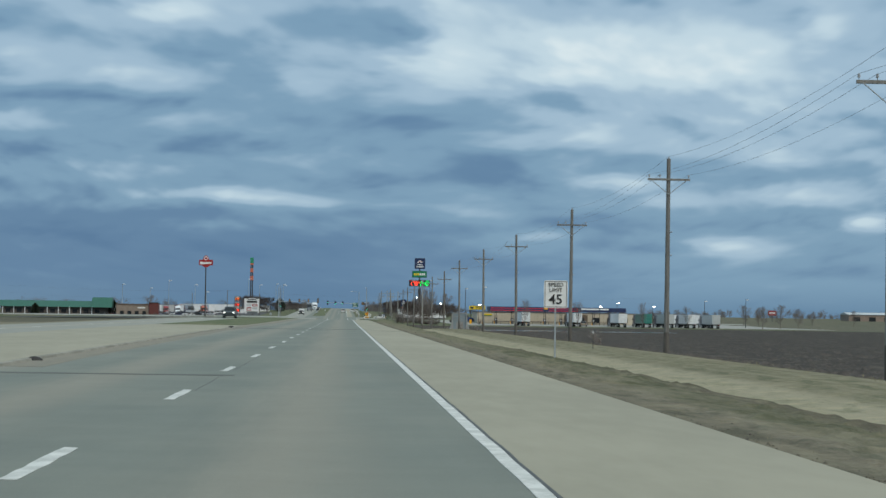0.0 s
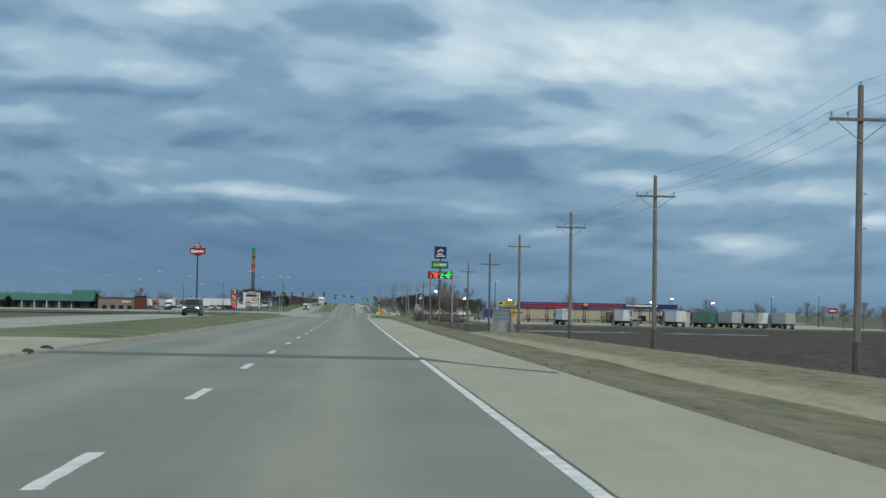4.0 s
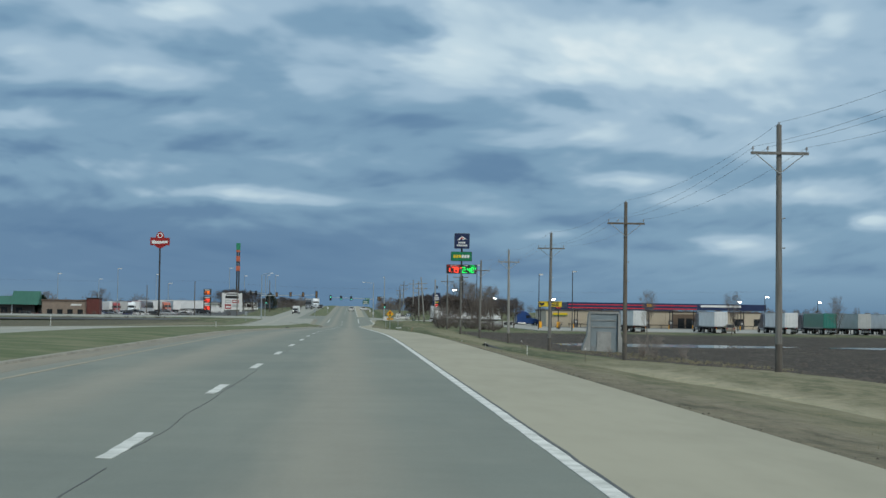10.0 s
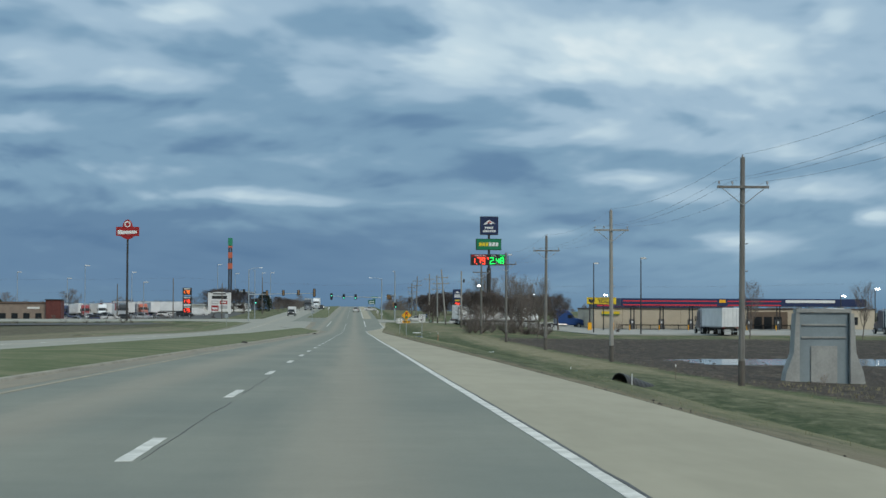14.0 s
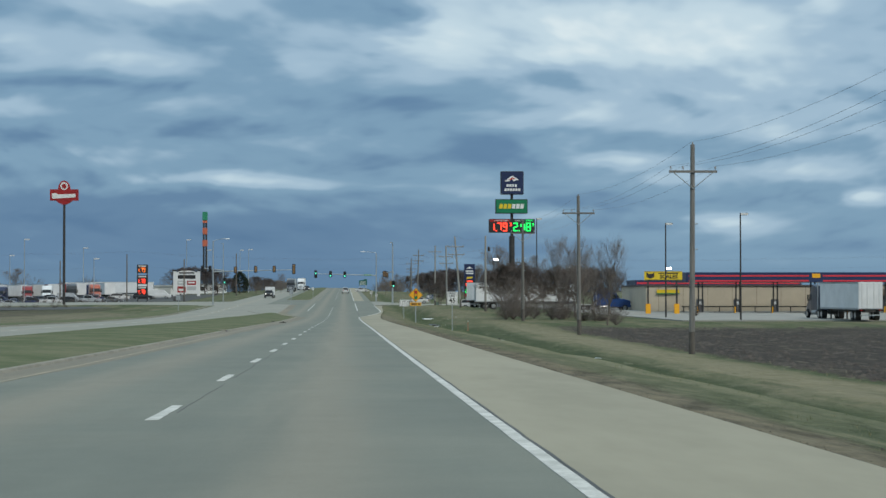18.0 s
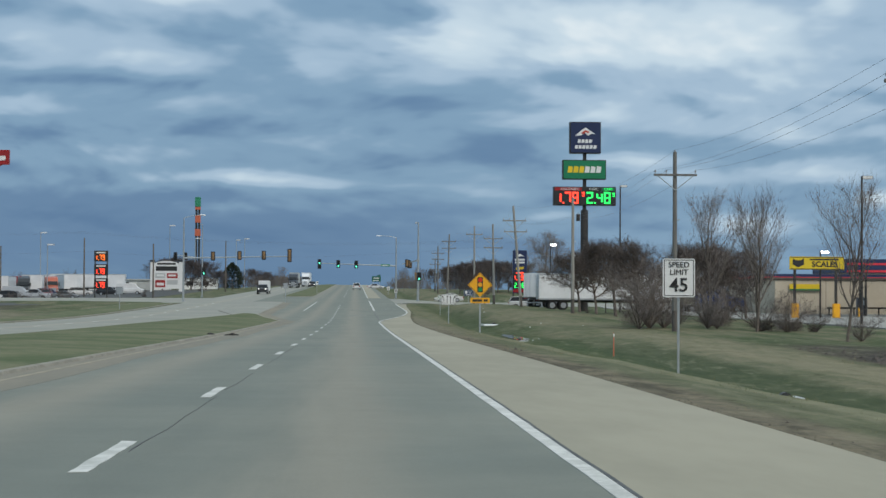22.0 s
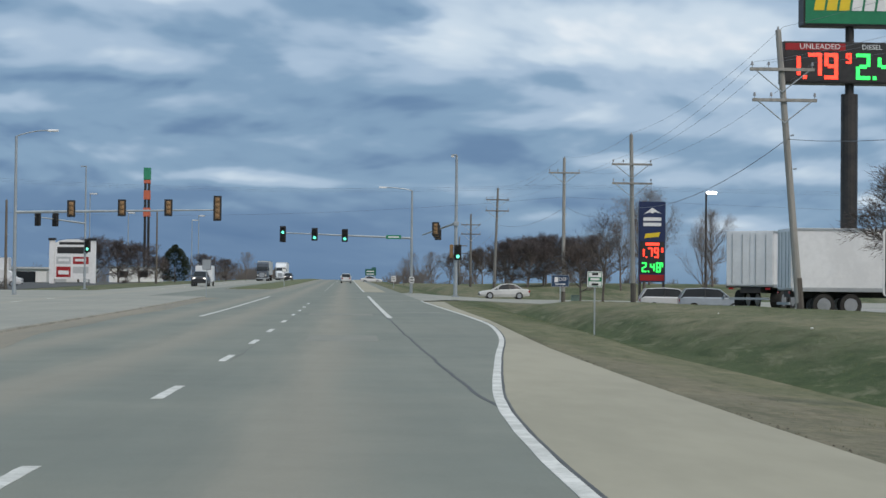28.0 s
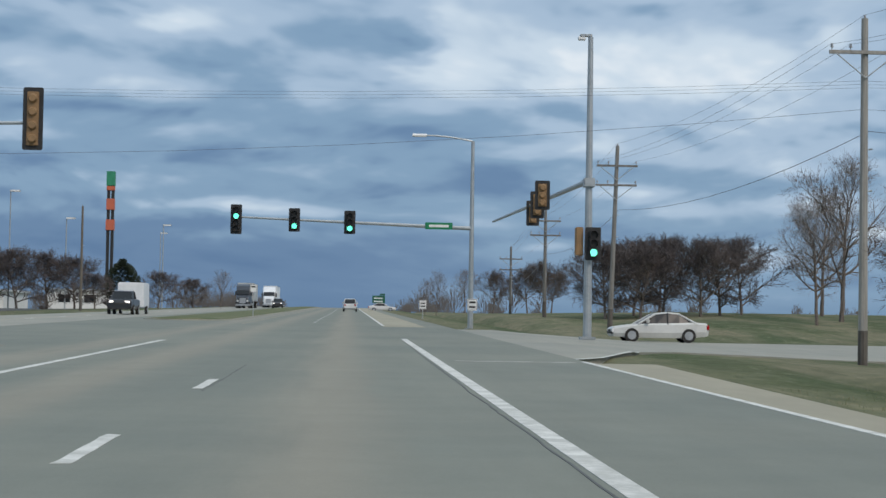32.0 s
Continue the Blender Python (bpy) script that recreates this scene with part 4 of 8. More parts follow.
island("median_strip", median_left, lambda y: median_edge(y) if y < 587 else divider_edge(y), 141, 622, "grassy median strip with a low concrete curb and a blunt end", nose=5.0, step=4.0)
strip("opposite_taper", -14.2, lambda y: median_left(y) + 0.3 if y < 616 else float(np.interp(y, [616, 640], [-10.8, -14.0])), 558, 640, OPP, 0.005, "pale concrete lane edging in beside the median's end", "road", step=3.0)
island("paved_median", lambda y: -14.2, median_edge, 35, 143, "raised tan concrete median with a rounded end", 0.02, SHOULDER, 3.0)
GUTTER = mat("dusty_gutter", (0.225, 0.20, 0.15), (0.175, 0.165, 0.13), 0.5, 0.9, stretch=(1, 0.1, 1))
strip("gutter", lambda y: median_edge(y) - 0.1, lambda y: median_edge(y) + float(np.interp(y, [350, 480], [0.75, 1.15])) + 0.25 * noise.noise((1.0, y * 0.06, 0)), 38, 588, GUTTER, 0.004, "dusty beige gutter along the median curb", "gutter", thick=0.1)
strip("gutter_beyond", lambda y: divider_edge(y) - 0.1, lambda y: divider_edge(y) + 1.1 + 0.25 * noise.noise((1.0, y * 0.06, 0)), 588, 700, GUTTER, 0.004, "dusty beige gutter along the divider curb", "gutter", thick=0.1, step=3.0)
island("median_strip_far", lambda y: -12.5, lambda y: -7.0, 765, 1350, "grassy median strip beyond the junction")
island("divider_strip", lambda y: float(np.interp(y, [616, 640], [-11.0, -14.2])), divider_edge, 616.5, 703, "raised pale concrete median narrowing beside the turn lane", 0.02, OPP, 2.0)
island("left_verge_curb", lambda y: -28.5, lambda y: float(np.interp(y, [590, 640, 690], [-23.2, -23.0, -23.4])), 470, 690, "curbed grass edge of the opposite carriageway", 0.05)


# ---- utility poles and wires ----
def utility_pole(x, y, z, top, arm, label, wood=WOOD, lean=(0.0, 0.0), double=False, arms=True, transformer=False, low=0.0):
    p = thing("utility_pole", x, y, z, label, "utility pole", "power line poles")
    h = top - z
    part("shaft", tubed((0, 0, -0.4), (lean[0], lean[1], h), 0.158, 0.11, 10), wood, p)
    # sleeve in a darker wood colour round the lowest metre
    part("base_band", tubed((0, 0, -0.3), (lean[0] * 0.12, 0, 1.15), 0.166, 0.158, 10), FOOTWOOD, p, "darker foot of the pole")

    def crossarm(az, w, drop=True):
        k = az / h
        cx, cy = lean[0] * k, lean[1] * k
        a = part("crossarm", boxed(cx - w, cx + w, cy - 0.2, cy - 0.1, az - 0.06, az + 0.06, 0.008), wood, p)
        for s in (-1, 1):
            if drop:
                part("brace", tubed((cx + s * w * 0.82, cy - 0.2, az - 0.05), (cx, cy - 0.16, az - 0.85), 0.022, None, 6), STEEL, p)
            for q in (0.93, 0.42):
                if q == 0.42 and s > 0:
                    continue
                ins = bmesh.new()
                bx = cx + s * w * q
                tube(ins, (bx, cy - 0.15, az + 0.06), (bx, cy - 0.15, az + 0.16), 0.015, None, 6)
                tube(ins, (bx, cy - 0.15, az + 0.15), (bx, cy - 0.15, az + 0.28), 0.06, 0.035, 8)
                part("insulator", ins, INSUL, p)

    if arms:
        crossarm(arm - z, 1.22)
        if double:
            crossarm(arm - z - 1.15, 1.22)
    tip = bmesh.new()
    tube(tip, (lean[0], lean[1], h), (lean[0], lean[1], h + 0.12), 0.05, 0.035, 8)
    part("top_pin", tip, INSUL, p)
    for q in (0.62, 0.5):
        bm = tubed((0.12 + lean[0] * q, -0.12, h * q), (0.24 + lean[0] * q, -0.14, h * q + 0.02), 0.03, None, 6)
        part("bracket", bm, STEEL, p)
    if transformer:
        tr = part("transformer", tubed((0.42 + lean[0] * 0.7, -0.1, h * 0.8), (0.42 + lean[0] * 0.7, -0.1, h * 0.8 + 0.55), 0.16, 0.16, 14), DARKSTEEL, p, "small dark can transformer")
        part("bushing", tubed((0.42, -0.1, h * 0.8 + 0.55), (0.42, -0.1, h * 0.8 + 0.7), 0.04, 0.03, 8), INSUL, tr)
    return p


POLES = [(-0.0, 18.6, 61), (0, 18.9, 105.5), (0, 19.0, 151.5), (0, 18.72, 196.4), (0, 18.3, 237), (0, 17.9, 280), (0, 18.0, 324.3), (0, 18.0, 370.6), (0, 18.05, 414.8), (0, 17.7, 457), (0, 17.8, 503), (0, 18.0, 549.5)]
pl = "tall weathered wooden power pole with a crossarm, standing in the verge"
HEADS = []
for i, (_, x, y) in enumerate(POLES):
    z = gz(x, y)
    top = float(np.interp(y, [0, 107, 151, 280, 324, 457, 503, 550], [10.4, 10.25, 9.9, 9.25, 8.6, 8.35, 8.2, 8.2]))
    arm = float(np.interp(y, [0, 107, 151, 280, 324, 457, 503, 550], [9.2, 9.05, 8.6, 8.05, 7.2, 6.97, 6.87, 6.9]))
    utility_pole(x, y, z, top, arm, pl, DARKWOOD if i == 6 else PALEWOOD if i == 8 else WOOD, (rng.uniform(-0.08, 0.08), 0), transformer=(i == 0))
    HEADS.append((x, y, arm, top))
utility_pole(17.9, 598, gz(17.9, 598), 8.1, 6.4, "pale wooden power pole without a crossarm, a dark can on it", PALEWOOD, (0, 0), arms=False, transformer=True)
HEADS.append((17.9, 598, 6.4, 8.0))
utility_pole(17.3, 638.5, gz(17.3, 638.5), 9.3, 7.8, "leaning wooden power pole with two crossarms", PALEWOOD, (-0.9, 0), double=True)
HEADS.append((16.6, 638.5, 7.8, 9.3))
utility_pole(17.6, 681, gz(17.6, 681), 9.0, 7.2, "tall wooden power pole with two crossarms by the junction", PALEWOOD, (-0.2, 0), double=True)
HEADS.append((17.5, 681, 7.2, 9.0))
utility_pole(17.1, 713, gz(17.1, 713), 9.9, 8.75, "tall wooden power pole with a crossarm at the crossroad", PALEWOOD, (0.0, 0))
HEADS.append((17.1, 713, 8.75, 9.9))
utility_pole(15.6, 762, gz(15.6, 762), 10.3, 9.1, "leaning wooden power pole with two crossarms beyond the crossroad", WOOD, (0.35, 0), double=True)
HEADS.append((15.9, 762, 9.1, 10.3))
for x, y, top in ((15.7, 800, 9.2), (17.3, 850, 7.9)):
    utility_pole(x, y, gz(x, y), top, top - 1.3, "distant wooden power pole beyond the crossroad", WOOD, (0, 0), double=True)
    HEADS.append((x, y, top - 1.3, top))


def wire(name, pts, label, r=0.006, sag=0.55, n=10):
    """One run of wire that sags between its supports."""
    vs, fs = [], []
    line = []
    for (a, b) in zip(pts[:-1], pts[1:]):
        a, b = Vector(a), Vector(b)
        for i in range(n):
            u = i / n
            p = a.lerp(b, u)
            p.z -= sag * 4 * u * (1 - u)
            line.append(p)
    line.append(Vector(pts[-1]))
    for p in line:
        vs += [(p.x - r, p.y, p.z - r * 0.6), (p.x + r, p.y, p.z - r * 0.6), (p.x, p.y, p.z + r)]
    for j in range(len(line) - 1):
        a, b = 3 * j, 3 * j + 3
        fs += [(a + i, a + (i + 1) % 3, b + (i + 1) % 3, b + i) for i in range(3)]
    ob = mesh_part(name, vs, fs, WIRE, None)
    return tagged(ob, label, "power line", "overhead wires")


START = [(18.6, 17, 9.2, 10.4)] + HEADS
for off in (-1.13, -0.5, 1.13):
    wire("power_line", [(x + off, y, (a + 0.28) if a != 6.4 else a) for x, y, a, tp in START], "thin dark power line strung along the pole crossarms")
wire("power_line", [(x, y, tp + 0.12) for x, y, a, tp in START], "thin dark power line strung along the pole tops")
wire("telephone_cable", [(x + 0.15, y, a - 2.6) for x, y, a, tp in START[13:]], "thicker dark cable hung below the power lines", 0.013, 0.7)
for dz, dx in ((8.2, 0), (8.35, 0.3), (8.5, 0.6)):
    wire("power_line", [(-130, 735 + dx, dz + 1.5), (-40, 722 + dx, dz + 0.6), (17.1, 713 + dx, dz - 0.6), (120, 700, dz)], "thin dark power line crossing over the junction", 0.005, 0.9)
wire("telephone_cable", [(-130, 738, 7.0), (-40, 724, 6.2), (17.1, 713.2, 6.9), (120, 702, 6.5)], "thicker dark cable crossing over the junction", 0.007, 1.2)


# ---- traffic signals ----
def signal_head(bm_parent, x, y, z, sections, lit, tall=False, back=False, pitch=0.34):
    """A hanging signal head with its backplate; z is the head's middle. Faces -y, or +y when back is set."""
    s = 1.0 if not back else -1.0
    h = sections * pitch
    hd = part("signal_head", boxed(x - 0.17, x + 0.17, y - 0.11, y + 0.11, z - h / 2, z + h / 2, 0.02), BLACK if not back else SIGYELLOW, bm_parent, "black signal head" if not back else "faded yellow back of a signal head")
    bp = bmesh.new()
    plate(bp, rounded(x - 0.30, x + 0.30, z - h / 2 - 0.13, z + h / 2 + 0.13, 0.06), y + 0.02 * s, y + 0.035 * s)
    part("backplate", bp, BLACK, hd)
    for i in range(sections):
        cz = z + h / 2 - pitch * (i + 0.5)
        v = bmesh.new()
        tube(v, (x, y - 0.10 * s, cz), (x, y - 0.32 * s, cz + 0.0), 0.15, 0.15, 14)
        bmesh.ops.delete(v, geom=[f for f in v.faces if abs(f.normal.y) > 0.9], context="FACES")
        bmesh.ops.delete(v, geom=[f for f in v.faces if f.normal.z < -0.75], context="FACES")
        part("visor", v, BLACK, hd)
        if back:
            part("section_back", tubed((x, y + 0.10 * s, cz), (x, y + 0.22 * s, cz), 0.15, 0.10, 12), SIGYELLOW, hd)
        l = bmesh.new()
        plate(l, circle(x, cz, 0.14), y - 0.135 * s, y - 0.11 * s)
        part("lens", l, SIGGREEN if (i == lit and not back) else DARKSTEEL, hd, "glowing green lens" if (i == lit and not back) else "unlit dark lens")
    return hd


def luminaire(parent, x0, z0, x1, z1, y=0.0):
    bm = bmesh.new()
    rings = []
    for i in range(9):
        u = i / 8
        p = Vector((x0 + (x1 - x0) * u, y, z0 + (z1 - z0) * (1 - (1 - u) ** 2)))
        d = Vector((x1 - x0, 0, 2 * (z1 - z0) * (1 - u))).normalized()
        side = Vector((-d.z, 0, d.x))
        rings.append([bm.verts.new(p + 0.043 * (math.cos(a) * side + math.sin(a) * Vector((0, 1, 0)))) for a in np.linspace(0, 2 * math.pi, 8, endpoint=False)])
    for a, b in zip(rings[:-1], rings[1:]):
        for i in range(8):
            bm.faces.new((a[i], a[(i + 1) % 8], b[(i + 1) % 8], b[i]))
    bm.faces.new(rings[0])
    bm.faces.new(rings[-1])
    part("lamp_arm", bm, STEEL, parent)
    s = 1 if x1 > x0 else -1
    hd = bmesh.new()
    prism(hd, [(-0.16, -0.08), (0.16, -0.08), (0.17, 0.0), (0.1, 0.07), (-0.1, 0.07), (-0.17, 0.0)], 0, 0.75 * s)
    bmesh.ops.translate(hd, verts=hd.verts, vec=(x1 - 0.1 * s, y, z1))
    part("lamp_head", hd, SIGNWHITE, parent, "pale cobra lamp head")


def mast(name, x, y, z, top, arm_x, arm_z0, arm_z1, heads, label, lamp=None):
    p = thing(name, x, y, z, label, "traffic signal", "junction signals")
    part("pole", tubed((0, 0, 0), (0, 0, top - z), 0.15, 0.09, 12), STEEL, p)
    part("base_plate", boxed(-0.28, 0.28, -0.28, 0.28, -0.05, 0.06, 0.02), STEEL, p)
    part("mast_arm", tubed((0, 0, arm_z0 - z), (arm_x - x, 0, arm_z1 - z), 0.11, 0.05, 10), STEEL, p)
    for (hx, hz, n, lit, back) in heads:
        signal_head(p, hx - x, -0.14, hz - z, n, lit, back=back, pitch=0.40 if back and n > 3 else 0.33)
    if lamp:
        luminaire(p, 0, lamp[1] - z, lamp[0] - x, lamp[2] - z)
    return p


fm = mast("mast_signal", 6.7, 752, float(prof(752)) - 0.1, 9.4, -6.05, 4.72, 5.12,
          [(-5.87, 4.98, 4, 1, False), (-2.78, 5.0, 3, 2, False), (0.17, 4.92, 3, 2, False)], "tall steel mast arm signal showing green, with a street lamp", (4.1, 9.4, 9.68))
zm = float(prof(752)) - 0.1
sn = part("street_sign", boxed(4.2 - 6.7, 5.66 - 6.7, -0.16, -0.13, 4.63 - zm, 5.0 - zm, 0.01), SIGNGREEN, fm, "green street name board")
part("name_bar", boxed(4.4 - 6.7, 5.46 - 6.7, -0.167, -0.16, 4.75 - zm, 4.88 - zm), SIGNWHITE, sn)
zl = gz(-24.0, 708)
mast("mast_signal", -24.0, 708, zl, 10.6, -8.95, 5.0, 5.35,
          [(-19.9, 5.3, 3, 9, True), (-16.2, 5.4, 3, 9, True), (-12.8, 5.45, 3, 9, True), (-9.2, 5.45, 4, 9, True)], "steel mast arm signal seen from behind, with a street lamp", (-21.6, 10.6, 11.05))
zr = float(prof(724)) - 0.02
nr = thing("pole_signal", 9.4, 724, zr, "tall steel signal pole showing green at the corner", "traffic signal", "junction signals")
part("pole", tubed((0, 0, 0), (0, 0, 10.8 - zr), 0.17, 0.10, 12), STEEL, nr)
part("base_plate", boxed(-0.3, 0.3, -0.3, 0.3, -0.05, 0.06, 0.02), STEEL, nr)
part("mast_arm", tubed((0, 0, 5.2 - zr), (-1.7, 26, 5.0 - zr), 0.11, 0.06, 10), STEEL, nr)
part("camera_bracket", boxed(-0.42, 0.05, -0.1, 0.1, 10.8 - zr, 10.9 - zr, 0.02), STEEL, nr)
part("camera_box", boxed(-0.5, -0.2, -0.1, 0.1, 10.66 - zr, 10.8 - zr, 0.03), SIGNWHITE, nr)
signal_head(nr, 0.15, -0.34, 2.75 - zr, 3, 2)
for hx, yy in ((-1.75, 2.0), (-1.35, 8), (-0.95, 14)):
    signal_head(nr, hx + 0.15, yy, 4.75 - zr, 3, 9, back=True, pitch=0.3)
part("side_head", boxed(-0.5, -0.2, -0.1, 0.25, 2.3 - zr, 3.4 - zr, 0.03), SIGYELLOW, nr, "faded yellow side of a signal head")
part("control_box", boxed(-0.22, 0.22, -0.26, 0.26, 4.95 - zr, 5.3 - zr, 0.03), STEEL, nr)
# tall signal pole on the far corner across the road
zq = gz(-25.0, 752)
lq = thing("pole_signal", -25.0, 752, zq, "tall steel signal pole showing green on the far corner", "traffic signal", "junction signals")
part("pole", tubed((0, 0, 0), (0, 0, 11.4 - zq), 0.12, 0.06, 12), STEEL, lq)
part("base_plate", boxed(-0.28, 0.28, -0.28, 0.28, -0.05, 0.06, 0.02), STEEL, lq)
part("mast_arm", tubed((0, 0, 5.8 - zq), (-4.4, -3.0, 6.3 - zq), 0.10, 0.05, 10), STEEL, lq)
part("camera_bracket", boxed(-0.5, 0.05, -0.1, 0.1, 11.3 - zq, 11.4 - zq, 0.02), STEEL, lq)
signal_head(lq, 0.3, -0.4, 3.65 - zq, 3, 2)
for hx, hy in ((-2.6, -1.75), (-4.1, -2.8)):
    signal_head(lq, hx, hy - 0.1, 6.05 - zq, 3, 9)


# ---- road signs ----
def sign_post(name, x, y, h, label, category="road sign", group="", z=None, lean=0.0, post=0.035):
    z = gz(x, y) if z is None else z
    p = thing(name, x, y, z, label, category, group)
    part("post", boxed(-post, post, -0.02, 0.02, -0.3, h, 0.004), STEEL, p)
    return p


def rim_panel(parent, w, h, zc, fill, rim, r=0.05, y=-0.05):
    b = part("panel", plate(bmesh.new(), rounded(-w / 2, w / 2, zc - h / 2, zc + h / 2, r), y, y + 0.012), fill, parent)
    e = 0.025
    part("panel_back", plate(bmesh.new(), rounded(-w / 2, w / 2, zc - h / 2, zc + h / 2, r), y + 0.0125, y + 0.016), SIGNBACK, b, "bare aluminium back")
    t = 0.016
    for x0, x1, z0, z1 in ((-w / 2 + e, w / 2 - e, zc + h / 2 - e - t, zc + h / 2 - e), (-w / 2 + e, w / 2 - e, zc - h / 2 + e, zc - h / 2 + e + t),
                           (-w / 2 + e, -w / 2 + e + t, zc - h / 2 + e, zc + h / 2 - e), (w / 2 - e - t, w / 2 - e, zc - h / 2 + e, zc + h / 2 - e)):
        part("border_bar", boxed(x0, x1, y - 0.005, y, z0, z1), rim, b)
    return b


def speed_sign(x, y, zc, w, h):
    z = gz(x, y)
    p = sign_post("speed_limit_sign", x, y, zc - z + h / 2, "white speed limit 45 sign on a steel post in the verge", "speed limit sign", post=0.024)
    zl = zc - z
    b = rim_panel(p, w, h, zl, SIGNWHITE, BLACK)
    text("word", "SPEED", 0.205 * h, BLACK, b, 0, -0.058, zl + 0.335 * h, bold=0.0)
    text("word", "LIMIT", 0.205 * h, BLACK, b, 0, -0.058, zl + 0.14 * h, bold=0.0)
    text("number", "45", 0.50 * h, BLACK, b, 0, -0.058, zl - 0.2 * h, bold=0.004)
    for q in (-0.3, 0.3):
        part("bolt", tubed((0, -0.05, zl + q * h), (0, -0.066, zl + q * h), 0.012, None, 8), STEEL, b)


speed_sign(6.93, 56.5, 1.84, 0.72, 0.84)
speed_sign(7.32, 487, 0.54, 0.72, 0.86)

DX, DY = 7.55, 557.0
dz = gz(DX, DY)
dp = sign_post("signal_ahead_sign", DX, DY, 1.35 - dz, "amber diamond signal ahead sign with a plaque, in the grass", "warning sign", post=0.05)
dc = 0.72 - dz
db = part("panel", plate(bmesh.new(), [(0, dc - 0.74), (0.74, dc), (0, dc + 0.74), (-0.74, dc)], -0.06, -0.045), AMBER, dp)
for a, b2 in (((0, -0.69), (0.69, 0)), ((0.69, 0), (0, 0.69)), ((0, 0.69), (-0.69, 0)), ((-0.69, 0), (0, -0.69))):
    part("border_bar", tubed((a[0], -0.062, dc + a[1]), (b2[0], -0.062, dc + b2[1]), 0.010, None, 4), BLACK, db)
part("signal_symbol", plate(bmesh.new(), rounded(-0.17, 0.17, dc - 0.46, dc + 0.46, 0.05), -0.066, -0.06), BLACK, db)
for cz, m in ((0.29, mat("lamp_red_sheet", (0.6, 0.04, 0.02), None, 3.0)), (0.0, mat("lamp_amber_sheet", (0.85, 0.38, 0.02), None, 3.0)), (-0.29, mat("lamp_green_sheet", (0.01, 0.25, 0.09), None, 3.0))):
    part("lamp_disc", plate(bmesh.new(), circle(0, dc + cz, 0.135), -0.072, -0.066), m, db)
pq = part("plaque", plate(bmesh.new(), rounded(-0.58, 0.58, dc - 1.10, dc - 0.78, 0.04), -0.06, -0.045), AMBER, dp)
for x0, x1 in ((-0.46, 0.12), (0.22, 0.46)):
    part("name_bar", boxed(x0, x1, -0.066, -0.06, dc - 1.01, dc - 0.87), BLACK, pq)

LX, LYY = 7.42, 592.0
lz = gz(LX, LYY) - 0.18
LZC = -0.28 - lz
lp = sign_post("lane_control_sign", LX, LYY, LZC + 0.42, "white four-arrow lane sign on a steel post", "road sign")
lp.location.z = lz
lb = rim_panel(lp, 1.14, 0.82, LZC, SIGNWHITE, BLACK)
for cx, bend in ((-0.38, -0.1), (-0.12, 0), (0.13, 0), (0.38, 0.1)):
    part("arrow", plate(bmesh.new(), [(cx - 0.022, LZC - 0.14), (cx + 0.022, LZC - 0.14), (cx + 0.022, LZC + 0.1), (cx + 0.022 + bend, LZC + 0.2), (cx - 0.022 + bend, LZC + 0.2), (cx - 0.022, LZC + 0.12)] if bend else [(cx - 0.022, LZC - 0.3), (cx + 0.022, LZC - 0.3), (cx + 0.022, LZC + 0.2), (cx - 0.022, LZC + 0.2)], -0.056, -0.05), BLACK, lb)
    part("arrow_head", plate(bmesh.new(), [(cx + bend - 0.07, LZC + 0.17), (cx + bend + 0.07, LZC + 0.17), (cx + bend, LZC + 0.32)], -0.056, -0.05), BLACK, lb)
    if bend:
        text("word", "ONLY", 0.13, BLACK, lb, cx, -0.06, LZC - 0.27)

for (x, y, zc, w, h, fill, lab, bars) in ((15.6, 702, 0.32, 1.28, 0.86, paint("services_blue", (0.025, 0.055, 0.115)), "small blue services sign reading DEF on a steel post", -1),
                                          (6.7, 750.6, 0.62, 0.52, 0.62, SIGNWHITE, "white regulation sign on the signal pole", 2),
                                          (6.5, 812, 1.2, 0.62, 0.75, SIGNWHITE, "white route marker on a post beyond the junction", 2),
                                          (-9.5, 702, 1.2, 0.62, 0.74, SIGNBACK, "bare back of a road sign on a post at the divider", 0), (-7.2, 797, 2.1, 0.5, 0.6, SIGNWHITE, "small white sign on a post at the far median's end", 1),
                                          (-24.3, 640, gz(-24.3, 640) + 2.0, 0.7, 0.8, SIGNBACK, "bare back of a road sign standing in roadside grass", 0)):
    z0 = gz(x, y) if x > 0 or x < -23 else float(prof(y))
    p = sign_post("road_sign", x, y, zc - z0 + h / 2, lab, z=z0)
    b = rim_panel(p, w, h, zc - z0, fill, SIGNWHITE if bars < 0 else BLACK)
    if bars < 0:
        text("word", "DEF", 0.36, SIGNWHITE, b, 0.18, -0.06, zc - z0 + 0.1)
        part("symbol", boxed(-0.42, -0.16, -0.057, -0.05, zc - z0 - 0.1, zc - z0 + 0.26), SIGNWHITE, b)
        part("word_bar", boxed(-0.38, 0.38, -0.057, -0.05, zc - z0 - 0.27, zc - z0 - 0.2), SIGNWHITE, b)
    for k in range(bars):
        part("word_bar", boxed(-w * 0.32, w * 0.32, -0.057, -0.05, zc - z0 + 0.12 - 0.25 * k - 0.05, zc - z0 + 0.12 - 0.25 * k + 0.06), BLACK if fill == SIGNWHITE else SIGNWHITE, b)

